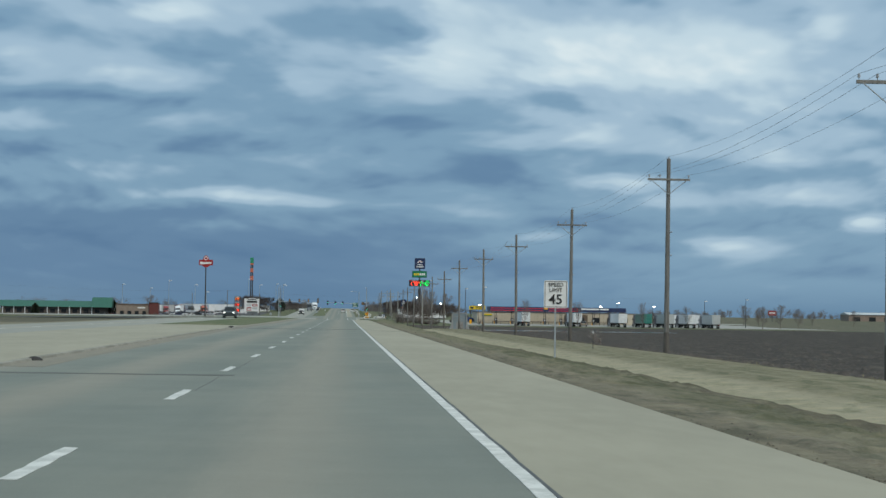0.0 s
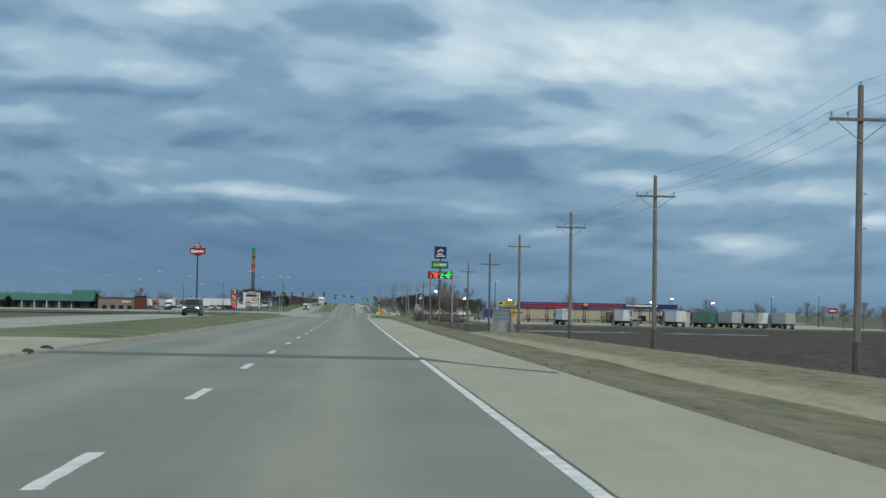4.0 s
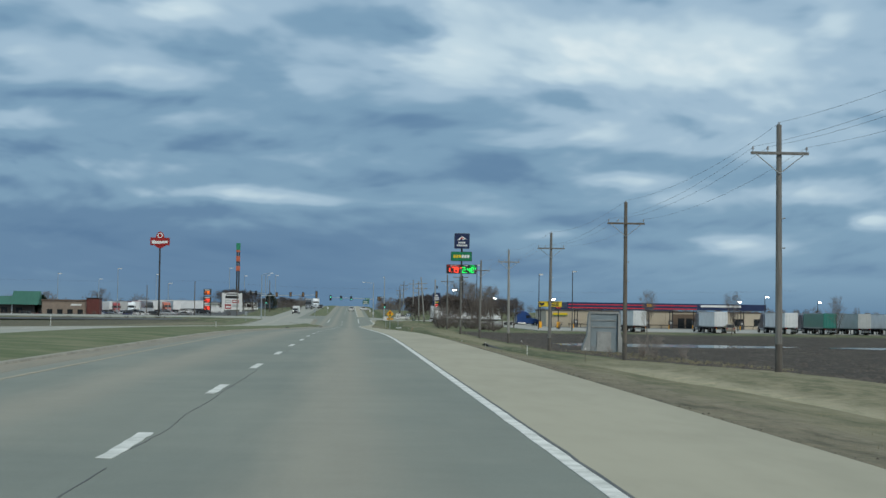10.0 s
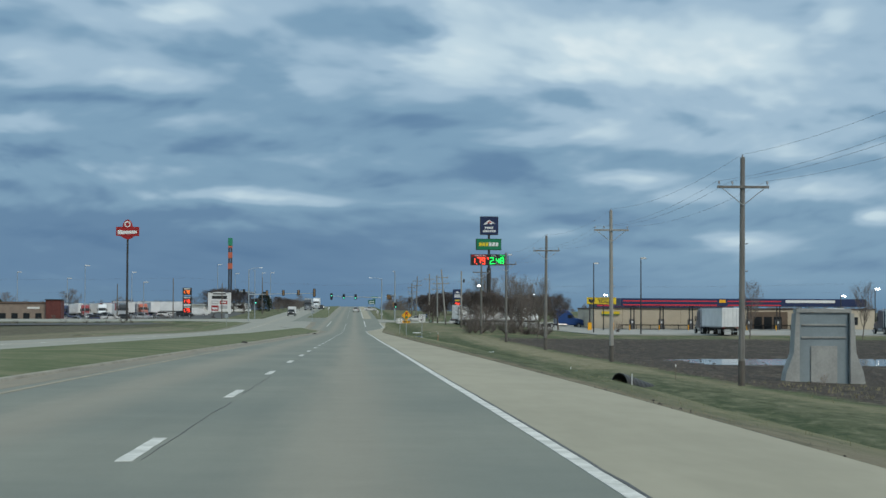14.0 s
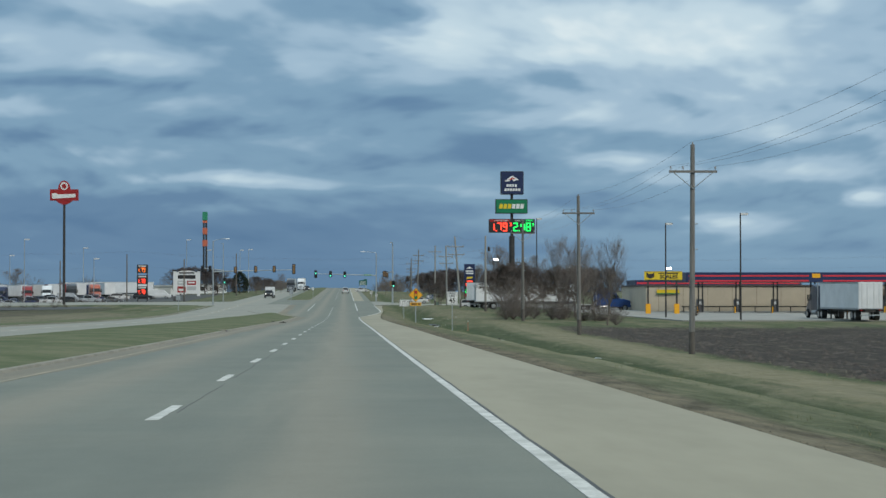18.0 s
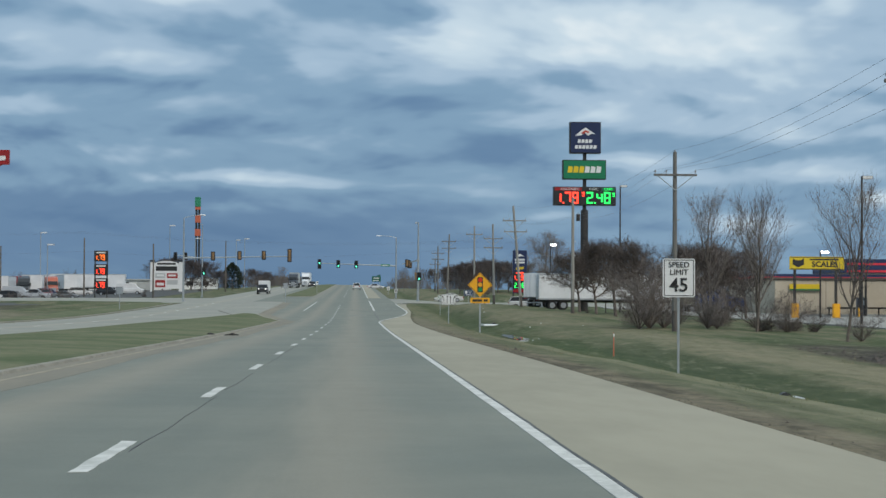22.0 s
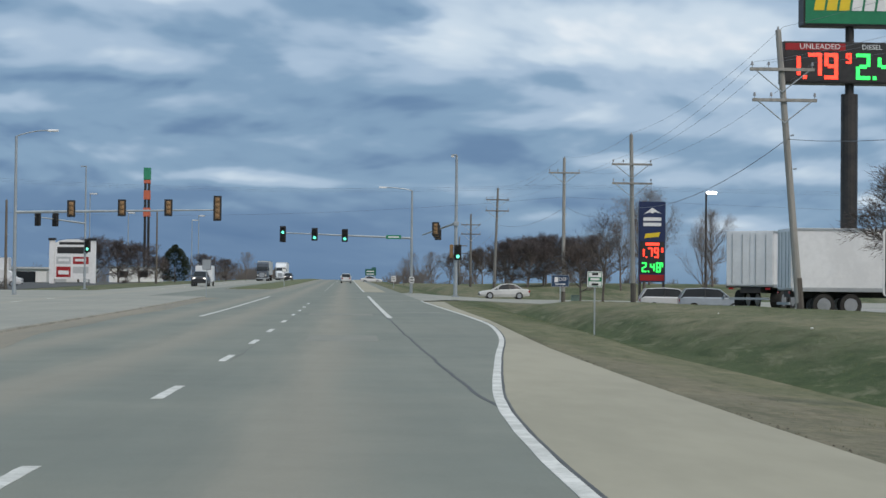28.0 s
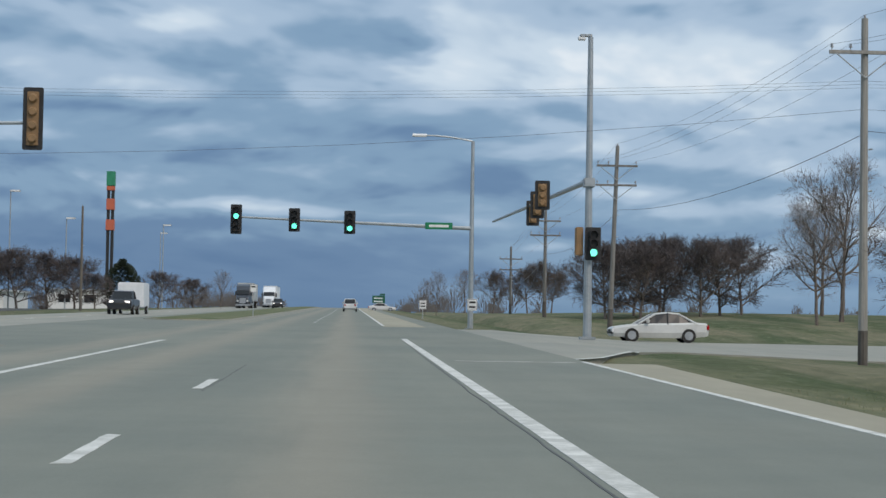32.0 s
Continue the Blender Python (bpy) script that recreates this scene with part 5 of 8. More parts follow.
# small county route sign in the grass before the junction
cz0 = gz(8.5, 630.5)
cs = sign_post("route_sign", 8.5, 630.5, -0.18 - cz0 + 0.26, "small white county route sign with a green band, in the grass", z=cz0, post=0.025)
cb = rim_panel(cs, 0.50, 0.52, -0.18 - cz0, SIGNWHITE, SIGNGREEN, 0.04)
part("green_band", boxed(-0.21, 0.21, -0.057, -0.05, -0.25 - cz0, -0.11 - cz0), SIGNGREEN, cb)
for x0, x1, zb, m in ((-0.10, 0.10, -0.04, BLACK), (-0.15, 0.15, -0.21, SIGNWHITE), (-0.11, 0.11, -0.38, BLACK)):
    part("word_bar", boxed(x0, x1, -0.064, -0.0575, zb - cz0, zb + 0.07 - cz0), m, cb)
ub = thing("utility_box", 17.2, 706, gz(17.2, 706), "pale green steel utility box on the corner lawn", "utility box")
part("body", boxed(-0.3, 0.3, -0.25, 0.25, -0.1, 0.85, 0.03), GREENBOX, ub)
part("lid", boxed(-0.34, 0.34, -0.29, 0.29, 0.85, 0.92, 0.02), GREENBOX, ub)
# green guide sign over the far road
gg = thing("guide_sign", 7.5, 1120, gz(7.5, 1120), "large green guide sign on two steel posts far ahead", "road sign")
for s in (-1.2, 1.2):
    part("post", boxed(s - 0.1, s + 0.1, -0.1, 0.1, -0.3, 3.2), STEEL, gg)
gb = part("panel", boxed(-1.6, 1.6, -0.2, -0.12, 1.4, 3.3, 0.03), GUIDEGREEN, gg)
for k in (0, 1):
    part("word_bar", boxed(-1.2, 1.0, -0.215, -0.2, 1.7 + 0.8 * k, 1.98 + 0.8 * k), SIGNWHITE, gb)
gb = part("tab_panel", boxed(0.3, 1.6, -0.2, -0.12, 3.36, 3.8, 0.03), GUIDEGREEN, gg)
# delineators and survey stakes in the verge
for (x, y, h, m, lab) in ((15.3, 110, 1.1, DARKSTEEL, "thin dark steel post in the verge"),
                          (11.2, 320, 1.1, SIGNWHITE, "thin white marker post in the grass"), (13.6, 310, 0.9, DARKWOOD, "leaning dark fence stub"), (16.2, 378, 0.8, DARKWOOD, "short wooden stub in the grass"),
                          (11.6, 362, 1.0, SIGNWHITE, "thin white marker post in the grass"), (10.6, 521, 0.95, paint("stake_orange", (0.6, 0.15, 0.08)), "survey stake with an orange flag"), (-23.6, 352, 0.9, SIGNWHITE, "white marker post by the opposite lanes"),
                          (-9.0, 330, 0.35, SIGNWHITE, "small white marker post on the grassy median"), (10.2, 372, 0.9, SIGNWHITE, "thin white marker post in the grass")):
    z0 = gz(x, y) if x > -8 or x < -20 else float(prof(y)) + 0.2
    p = thing("marker_post", x, y, z0, lab, "marker post")
    part("stake", boxed(-0.018, 0.018, -0.015, 0.015, -0.2, h, 0.004), m, p)
    part("cap", boxed(-0.024, 0.024, -0.03, -0.015, h - 0.16, h - 0.03), SIGNWHITE if m is not SIGNWHITE else GREYPAINT, p)

# ---- tall roadside signs ----
def fuel_sign():
    X, Y = 27.7, 670.0
    z = gz(X, Y)
    s = thing("pole_sign", X, Y, z, "tall fuel station pole sign with lit red and green prices", "pole sign")
    part("lower_pole", tubed((0, 0, -0.4), (0, 0, 10.4 - z), 0.46, 0.46, 16), DARKSTEEL, s)
    part("upper_pole", tubed((0, 0, 10.3 - z), (0, 0, 20.9 - z), 0.24, 0.22, 14), DARKSTEEL, s)

    def cabinet(x0, x1, z0, z1, m, label):
        c = part("cabinet", boxed(x0 - X, x1 - X, -0.62, 0.62, z0 - z, z1 - z, 0.04), DARKSTEEL, s, label)
        part("face", boxed(x0 - X + 0.09, x1 - X - 0.09, -0.65, -0.621, z0 - z + 0.09, z1 - z - 0.09), m, c)
        return c

    c = cabinet(25.85, 29.6, 17.25, 21.05, NAVY, "navy cabinet with a red and white emblem")
    zz = -z
    for pts, m in (([(-1.25, 19.35), (-0.4, 20.1), (0.05, 20.35), (0.5, 20.05), (1.25, 19.55), (0.7, 19.62), (0.35, 19.35), (-0.1, 19.75), (-0.5, 19.4)], SIGNWHITE),
                   ([(-0.55, 19.62), (0.0, 20.05), (0.5, 19.85), (0.3, 19.65), (0.05, 19.85), (-0.2, 19.6)], mat("emblem_red", (0.55, 0.06, 0.03), None, 2.0, 0.5))):
        part("emblem", plate(bmesh.new(), [(a, b + zz) for a, b in pts], -0.672, -0.652) if m is SIGNWHITE else plate(bmesh.new(), [(a, b + zz) for a, b in pts], -0.685, -0.673), m, c)
    for x0, n, z0, z1 in ((-0.95, 4, 18.5, 18.95), (-1.3, 6, 17.8, 18.25)):
        for i in range(n):
            q = x0 + 0.45 * i
            part("word_bar", plate(bmesh.new(), [(q, z0 + zz), (q + 0.36, z0 + zz), (q + 0.44, z1 + zz - 0.06), (q + 0.1, z1 + zz)], -0.672, -0.652), SIGNWHITE, c)
    c = cabinet(25.0, 30.25, 14.1, 16.45, SIGNGREEN, "green cabinet with a yellow and white word shape")
    for i in range(6):
        q = -2.15 + 0.69 * i
        part("word_bar", plate(bmesh.new(), [(q, 14.9 + zz), (q + 0.56, 14.9 + zz), (q + 0.66, 15.62 + zz), (q + 0.13, 15.7 + zz)], -0.672, -0.652), YELLOW if i < 3 else SIGNWHITE, c)
    c = cabinet(23.9, 31.45, 10.95, 13.2, BLACK, "black price board with a red header")
    part("red_header", boxed(24.0 - X, 27.3 - X, -0.662, -0.651, 12.72 + zz, 13.1 + zz), SIGNRED, c)
    part("green_header", boxed(29.7 - X, 31.3 - X, -0.662, -0.651, 12.72 + zz, 13.1 + zz), SIGNGREEN, c)
    text("word", "UNLEADED", 0.40, SIGNWHITE, c, 25.9 - X, -0.67, 12.91 + zz, squeeze=1.1)
    text("word", "DIESEL", 0.38, SIGNWHITE, c, 28.75 - X, -0.67, 12.91 + zz)
    text("word", "CASH", 0.40, LEDGREEN, c, 30.5 - X, -0.67, 12.91 + zz)
    digits("1.79", 24.42 - X, -0.685, 11.86 + zz, 0.74, 1.42, 0.15, 0.20, LEDRED, c, "glowing red price")
    digits("9", 27.32 - X, -0.685, 12.30 + zz, 0.30, 0.55, 0.1, 0.10, LEDRED, c)
    digits("2.48", 27.88 - X, -0.685, 11.86 + zz, 0.78, 1.42, 0.14, 0.20, LEDGREEN, c, "glowing green price")
    digits("9", 31.0 - X, -0.685, 12.25 + zz, 0.28, 0.5, 0.1, 0.10, LEDGREEN, c)
    # small pylon near the entrance
    X, Y = 23.3, 709.0
    z = gz(X, Y)
    s = thing("price_pylon", X, Y, z, "navy fuel price pylon with red and green lit prices", "price sign")
    for q in (-0.9, 0.9):
        part("leg", boxed(q - 0.08, q + 0.08, -0.15, 0.15, -0.3, 6.4 - z, 0.02), DARKSTEEL, s)
    c = part("cabinet", boxed(-1.0, 1.0, -0.22, 0.22, 0.35 - z, 6.4 - z, 0.03), NAVY, s)
    zz = -z
    part("emblem", plate(bmesh.new(), [(-0.65, 5.45 + zz), (0.0, 5.95 + zz), (0.65, 5.5 + zz), (0.2, 5.62 + zz), (0.0, 5.5 + zz), (-0.2, 5.6 + zz)], -0.24, -0.221), SIGNWHITE, c)
    for z0 in (4.95, 4.55):
        part("word_bar", boxed(-0.68, 0.68, -0.24, -0.221, z0 + zz, z0 + 0.26 + zz), SIGNWHITE, c)
    part("word_bar", plate(bmesh.new(), [(-0.6, 3.65 + zz), (0.5, 3.75 + zz), (0.6, 4.1 + zz), (-0.5, 3.98 + zz)], -0.24, -0.221), YELLOW, c)
    part("price_panel", boxed(-0.92, 0.92, -0.235, -0.221, 1.0 + zz, 3.4 + zz), BLACK, c)
    part("word_bar", boxed(-0.5, 0.55, -0.25, -0.236, 3.1 + zz, 3.3 + zz), LEDRED, c)
    digits("1.79", -0.78, -0.262, 2.55 + zz, 0.36, 0.78, 0.1, 0.11, LEDRED, c, "glowing red price")
    digits("2.48", -0.78, -0.262, 1.45 + zz, 0.36, 0.74, 0.1, 0.11, LEDGREEN, c, "glowing green price")
    digits("9", 0.68, -0.262, 2.75 + zz, 0.16, 0.34, 0.1, 0.06, LEDRED, c)
    digits("9", 0.68, -0.262, 1.65 + zz, 0.16, 0.34, 0.1, 0.06, LEDGREEN, c)
    part("red_foot", boxed(-0.92, 0.92, -0.235, -0.221, 0.45 + zz, 0.9 + zz), SIGNRED, c)


fuel_sign()


def burger_sign():
    X, Y = -52.2, 715.0
    z = gz(X, Y)
    zz = -z
    s = thing("restaurant_pole_sign", X, Y, z, "tall red restaurant sign on a dark steel pole", "pole sign")
    part("pole", tubed((0, 0, -0.4), (0, 0, 18.4 + zz), 0.26, 0.22, 14), DARKSTEEL, s)
    body = [(-2.62, 18.35), (2.62, 18.35), (2.62, 20.45), (1.15, 20.45), (1.02, 21.2), (0.62, 21.85), (0.0, 22.15), (-0.62, 21.85), (-1.02, 21.2), (-1.15, 20.45), (-2.62, 20.45)]
    c = part("cabinet", plate(bmesh.new(), [(a, b + zz) for a, b in body], -0.35, 0.35), SIGNRED, s, "red sign cabinet with a domed top")
    part("neck", plate(bmesh.new(), [(-1.6, 18.36 + zz), (1.6, 18.36 + zz), (0.9, 17.85 + zz), (0.3, 17.6 + zz), (-0.3, 17.6 + zz), (-0.9, 17.85 + zz)], -0.3, 0.3), SIGNRED, s)
    part("word_bar", plate(bmesh.new(), [(-2.2, 18.75 + zz), (-1.9, 18.7 + zz), (1.9, 18.95 + zz), (2.15, 19.1 + zz), (2.1, 19.6 + zz), (-1.0, 19.5 + zz), (-1.6, 19.75 + zz), (-2.25, 19.65 + zz)], -0.37, -0.351), SIGNWHITE, c)
    part("emblem", plate(bmesh.new(), circle(0, 21.05 + zz, 0.72, 20), -0.37, -0.351), SIGNWHITE, c)
    part("emblem_disc", plate(bmesh.new(), circle(0, 21.02 + zz, 0.45, 16), -0.385, -0.371), SIGNRED, c)


burger_sign()


def truckstop_signs():
    X, Y = -42.5, 760.0
    z = gz(X, Y)
    s = thing("price_sign", X, Y, z, "dark roadside price sign with three lit price rows", "price sign")
    for q in (-1.0, 1.0):
        part("leg", boxed(q - 0.09, q + 0.09, -0.12, 0.12, -0.3, 7.1 - z, 0.02), DARKSTEEL, s)
    for z0, z1, led in ((5.3, 7.1, LEDORANGE), (2.95, 4.85, LEDRED), (0.7, 2.5, LEDRED)):
        c = part("price_box", boxed(-1.15, 1.15, -0.2, 0.2, z0 - z, z1 - z, 0.03), BLACK, s)
        part("word_bar", boxed(-0.8, 0.8, -0.215, -0.2, z1 - 0.42 - z, z1 - 0.2 - z), SIGNWHITE, c)
        digits("1.79", -0.85, -0.24, z0 + 0.68 - z, 0.40, 0.95, 0.12, 0.13, led, c, "glowing price figures")
    X, Y = -41.3, 856.0
    z = gz(X, Y)
    s = thing("truck_stop_sign", X, Y, z, "large white truck stop sign with brand panels between two pillars", "monument sign")
    for q in (-3.1, 3.1):
        p = part("pillar", boxed(q - 0.4, q + 0.4, -0.4, 0.4, -0.5, 6.9 - z, 0.04), SIGNWHITE, s)
        part("pillar_cap", boxed(q - 0.55, q + 0.55, -0.55, 0.55, 6.9 - z, 7.25 - z, 0.05), BLACK, p)
    arch = [(-2.68, 1.0), (2.68, 1.0), (2.68, 6.5), (1.9, 6.85), (0.9, 7.05), (-0.9, 7.05), (-1.9, 6.85), (-2.68, 6.5)]
    c = part("cabinet", plate(bmesh.new(), [(a, b - z) for a, b in arch], -0.3, 0.3), SIGNWHITE, s)
    for x0, x1, z0, z1, m in ((-2.0, 2.0, 6.25, 6.65, BLACK), (-2.3, 2.3, 4.9, 5.9, BLACK), (-2.4, -0.25, 3.3, 4.4, GREYPAINT), (0.1, 2.45, 3.3, 4.4, SIGNRED), (-2.4, -0.25, 1.3, 2.9, SIGNRED), (0.1, 2.45, 1.9, 2.9, GREYPAINT)):
        part("word_bar", boxed(x0, x1, -0.32, -0.301, z0 - z, z1 - z, 0.0), m, c)
    for x0, x1, z0, z1 in ((-2.1, -0.5, 3.7, 4.1), (0.4, 2.1, 3.7, 4.1), (-2.1, -0.5, 1.7, 2.3)):
        part("word_bar", boxed(x0, x1, -0.335, -0.321, z0 - z, z1 - z), SIGNWHITE, c)
    X, Y = -51.5, 1056.0
    z = gz(X, Y)
    s = thing("tower_sign", X, Y, z, "very tall dark pylon sign with orange blocks and green top", "pylon sign")
    for q in (-0.46, 0.46):
        part("shaft", boxed(q - 0.3, q + 0.3, -0.5, 0.5, -0.5, 30.6 - z, 0.05), BLACK, s)
    orange = mat("coral_panel", (0.52, 0.13, 0.07), (0.45, 0.12, 0.07), 0.5, 0.5)
    for z0, z1, m, w in ((28.2, 31.3, mat("pale_green_panel", (0.03, 0.25, 0.14), None, 0.5, 0.5), 0.9), (27.2, 28.1, orange, 0.85), (23.0, 25.4, orange, 0.85), (18.6, 20.9, orange, 0.9)):
        part("block", boxed(-w, w, -0.8, 0.8, z0 - z, z1 - z, 0.05), m, s)


truckstop_signs()


# ---- fuel station ----
def fuel_station():
    X, Y, z = 50.4, 640.0, -2.05
    strip("station_lot", 36, 150, 560, 720, PAVED, 0.05, "pale concrete truck lot of the fuel station", "parking lot", zf=lambda x, y: -2.03 if y < 655 else gz(36, y) + 0.02, thick=0.3)
    c = thing("fuel_canopy", X, Y, z, "long navy fuel canopy with red stripes over diesel pumps", "canopy")
    part("roof", boxed(0, 47, -4, 9, 2.55 - z, 4.0 - z, 0.05), NAVY, c)
    for z0, z1 in ((3.38, 3.60), (2.64, 2.86)):
        for x0, x1 in ((0.4, 18.3), (20.4, 30.6)):
            part("stripe", boxed(x0, x1, -4.02, -4.003, z0 - z, z1 - z), mat("stripe_red", (0.66, 0.035, 0.055), None, 1.0, 0.5), c)
    part("word_bar", boxed(31.5, 41.0, -4.04, -4.003, 3.25 - z, 3.75 - z), SIGNWHITE, c)
    part("emblem", boxed(18.8, 20.0, -4.04, -4.003, 3.2 - z, 3.8 - z), AMBER, c)
    for i in range(8):
        x = 2.0 + 5.6 * i
        for q in (0.0, 0.6):
            part("post", boxed(x + q - 0.1, x + q + 0.1, -3.2, -3.0, 0, 2.6 - z, 0.02), BLACK, c)
        pm = part("pump", boxed(x - 0.2, x + 0.85, -2.9, -2.2, 0.18, 2.1, 0.06), mat("pump_grey", (0.15, 0.15, 0.16), None, 2.0, 0.5), c)
        part("pump_screen", boxed(x + 0.12, x + 0.5, -2.92, -2.9, 1.3, 1.75), SIGNWHITE, pm)
        part("island", boxed(x - 0.5, x + 2.2, -3.6, -2.5, -0.02, 0.18, 0.03), GREYCONC, c)
        part("bollard", tubed((x - 0.3, -3.8, 0), (x - 0.3, -3.8, 1.0), 0.1, None, 10), AMBER, c)
    k = thing("car_canopy", 59.0, 742, -1.6, "navy car fuel canopy with a red stripe behind the station", "canopy")
    rf = part("roof", boxed(0, 34, -3, 9, 4.1, 5.25, 0.05), NAVY, k)
    part("stripe", boxed(0.3, 33.7, -3.02, -3.003, 4.45, 4.8), MATS["stripe_red"], rf)
    for q in (1.5, 11.0, 20.5, 30.0):
        for w in (-1.5, 7.0):
            part("post", boxed(q - 0.2, q + 0.2, w - 0.2, w + 0.2, -0.3, 4.1, 0.03), SIGNWHITE, k)
    r = thing("guard_rail", 52.5, 651, z, "dark pipe rail in front of the station wall", "rail")
    part("rail", boxed(0, 46, -0.06, 0.06, 0.8, 0.98, 0.03), DARKSTEEL, r)
    for i in range(17):
        part("post", boxed(2.8 * i + 0.2, 2.8 * i + 0.34, -0.05, 0.05, -0.05, 0.8), DARKSTEEL, r)
    b = thing("station_building", 47.6, 655, z, "long low beige fuel station building with a flat roof", "building")
    part("wall", boxed(0, 57, 0, 26, -0.1, 4.05), BEIGEWALL, b)
    part("roof_edge", boxed(-0.2, 57.2, -0.2, 26.2, 4.05, 4.3, 0.03), mat("roof_brown", (0.10, 0.08, 0.07), None, 1.0, 0.7), b)
    for i in range(14):
        part("panel_joint", boxed(3.9 * i + 1.9, 3.9 * i + 1.96, -0.015, 0.0, 0, 4.0), TANBRICK, b)
    d = part("entrance", boxed(31, 39, -0.6, 0.0, 0, 3.6, 0.04), mat("entrance_brown", (0.16, 0.12, 0.09), None, 1.0, 0.7), b)
    for q in (32.2, 34.2, 36.2):
        part("glass_door", boxed(q, q + 1.6, -0.63, -0.6, 0.1, 2.6), WINDOW, d)
    for q in (41.0, 46.0, 51.0):
        part("window", boxed(q, q + 2.4, -0.03, 0.0, 1.0, 2.6), WINDOW, b)
    s = thing("scales_sign", 45.6, 628, -1.98, "yellow truck scales sign on two dark posts", "sign")
    for q in (-2.1, 1.9):
        part("post", boxed(q - 0.12, q + 0.12, -0.12, 0.12, -0.3, 4.6, 0.02), DARKSTEEL, s)
        part("guard", boxed(q - 0.4, q + 0.3, -0.5, -0.1, -0.05, 1.35, 0.05), AMBER, s, "amber guard box")
    c = part("panel", boxed(-2.65, 2.65, -0.22, -0.12, 4.6, 5.86, 0.03), YELLOW, s)
    for a in ((-2.55, 2.55, 5.76, 5.82), (-2.55, 2.55, 4.64, 4.7)):
        part("border_bar", boxed(a[0], a[1], -0.235, -0.22, a[2], a[3]), BLACK, c)
    part("emblem", plate(bmesh.new(), [(-2.35, 5.7), (-2.35, 5.1), (-1.8, 4.8), (-1.25, 5.1), (-1.25, 5.7), (-1.55, 5.5), (-2.05, 5.5)], -0.235, -0.221), BLACK, c)
    text("word", "SCALES", 0.72, BLACK, c, 0.75, -0.24, 5.1, bold=0.02, squeeze=1.05)
    part("word_bar", boxed(-0.7, 2.1, -0.235, -0.221, 5.5, 5.65), BLACK, c)
    s.scale = (1.03, 1.03, 1.03)
    f = thing("wall_banner", 51.6, 654.8, -2.6, "small yellow and green banner on the station wall", "banner")
    part("board", boxed(-2.4, 1.2, -0.1, 0.0, 3.4, 4.1, 0.02), YELLOW, f)
    part("board_stripe", boxed(-2.4, 1.2, -0.115, -0.1, 3.4, 3.55), SIGNGREEN, f)


fuel_station()


def lot_lamp(x, y, top, lit, label, arm=0.5, material=DARKSTEEL, z=None):
    z = gz(x, y) if z is None else z
    p = thing("lot_lamp", x, y, z, label, "lamp post", "lot lamps")
    part("pole", tubed((0, 0, -0.2), (0, 0, top - z), 0.11, 0.075, 8), material, p)
    h = part("lamp_head", boxed(-0.05, arm + 0.3, -0.28, 0.2, top - z - 0.05, top - z + 0.2, 0.04), material, p)
    part("lamp_lens", boxed(0.0, arm + 0.25, -0.3, -0.281, top - z - 0.03, top - z + 0.18), LAMPGLOW if lit else SIGNWHITE, h, "glowing lamp face" if lit else "pale lamp face")


for x, y, tp, lit in ((38.9, 587, 9.2, False), (43.1, 564, 9.4, False), (89, 600, 5.4, True), (83.6, 602, 4.2, True), (101, 602, 4.4, True), (118, 602, 6.5, False), (28.0, 712, 7.2, True),
                      (31.2, 664, 12.9, False), (33.5, 640, 4.6, True), (46.0, 628, 4.4, True), (132, 604, 7.2, False)):
    lot_lamp(x, y, tp, lit, "dark lot lamp post with its flood lamp " + ("lit" if lit else "unlit"), z=min(gz(x, y), -1.4) if x > 30 else None)
for x, y, tp in ((-74, 800, 13.5), (-66, 840, 12.5), (-58, 800, 9.0), (-96, 820, 12.0), (-36, 1010, 16.0), (-45.5, 905, 16.5), (-41.0, 925, 14.0), (-30.5, 960, 15.0), (-88, 860, 11.0)):
    lot_lamp(x, y, tp, False, "slim grey lot lamp post at the truck stop", 1.0, STEEL)
for x, y, h in ((-33.5, 757, 9.0), (-62, 775, 9.5), (-47.5, 775, 10.5), (-28.0, 850, 11.0)):
    utility_pole(x, y, gz(x, y), gz(x, y) + h, gz(x, y) + h - 1.4, "slim wooden pole by the truck stop", DARKWOOD, (0, 0), arms=False)


# ---- culvert headwall ----
hw = thing("concrete_headwall", 24.2, 380, gz(24.2, 380) - 0.2, "grey concrete culvert headwall with sloping wing walls, in the field", "headwall")
part("front_panel", boxed(-1.4, 1.4, -0.2, 0.35, 0, 3.55, 0.05), BLUEGREY, hw)
part("lower_slab", boxed(-0.75, 0.75, -0.27, -0.2, 0, 1.95, 0.02), GREYCONC, hw)
for zq in (2.3, 2.9):
    part("rib", boxed(-1.25, 1.25, -0.27, -0.2, zq, zq + 0.1, 0.02), GREYCONC, hw)
part("top_beam", boxed(-1.55, 1.55, -0.3, 0.5, 3.5, 3.72, 0.04), GREYCONC, hw)
for s in (-1, 1):
    bm = plate(bmesh.new(), [(s * 1.42, 0), (s * 2.3, 0), (s * 2.15, 0.7), (s * 1.75, 1.6), (s * 1.62, 3.5), (s * 1.42, 3.5)], -0.5, 0.5)
    part("wing_wall", bm, GREYCONC, hw)


hw.scale = (0.93, 1.0, 1.08)


# ---- vehicles ----
def wheel(parent, x, y, r, w):
    t = part("tyre", tubed((x - w / 2, y, r), (x + w / 2, y, r), r, None, 18), RUBBER, parent)
    part("rim", tubed((x - w / 2 - 0.012, y, r), (x + w / 2 + 0.012, y, r), r * 0.62, None, 14), RIM, t)


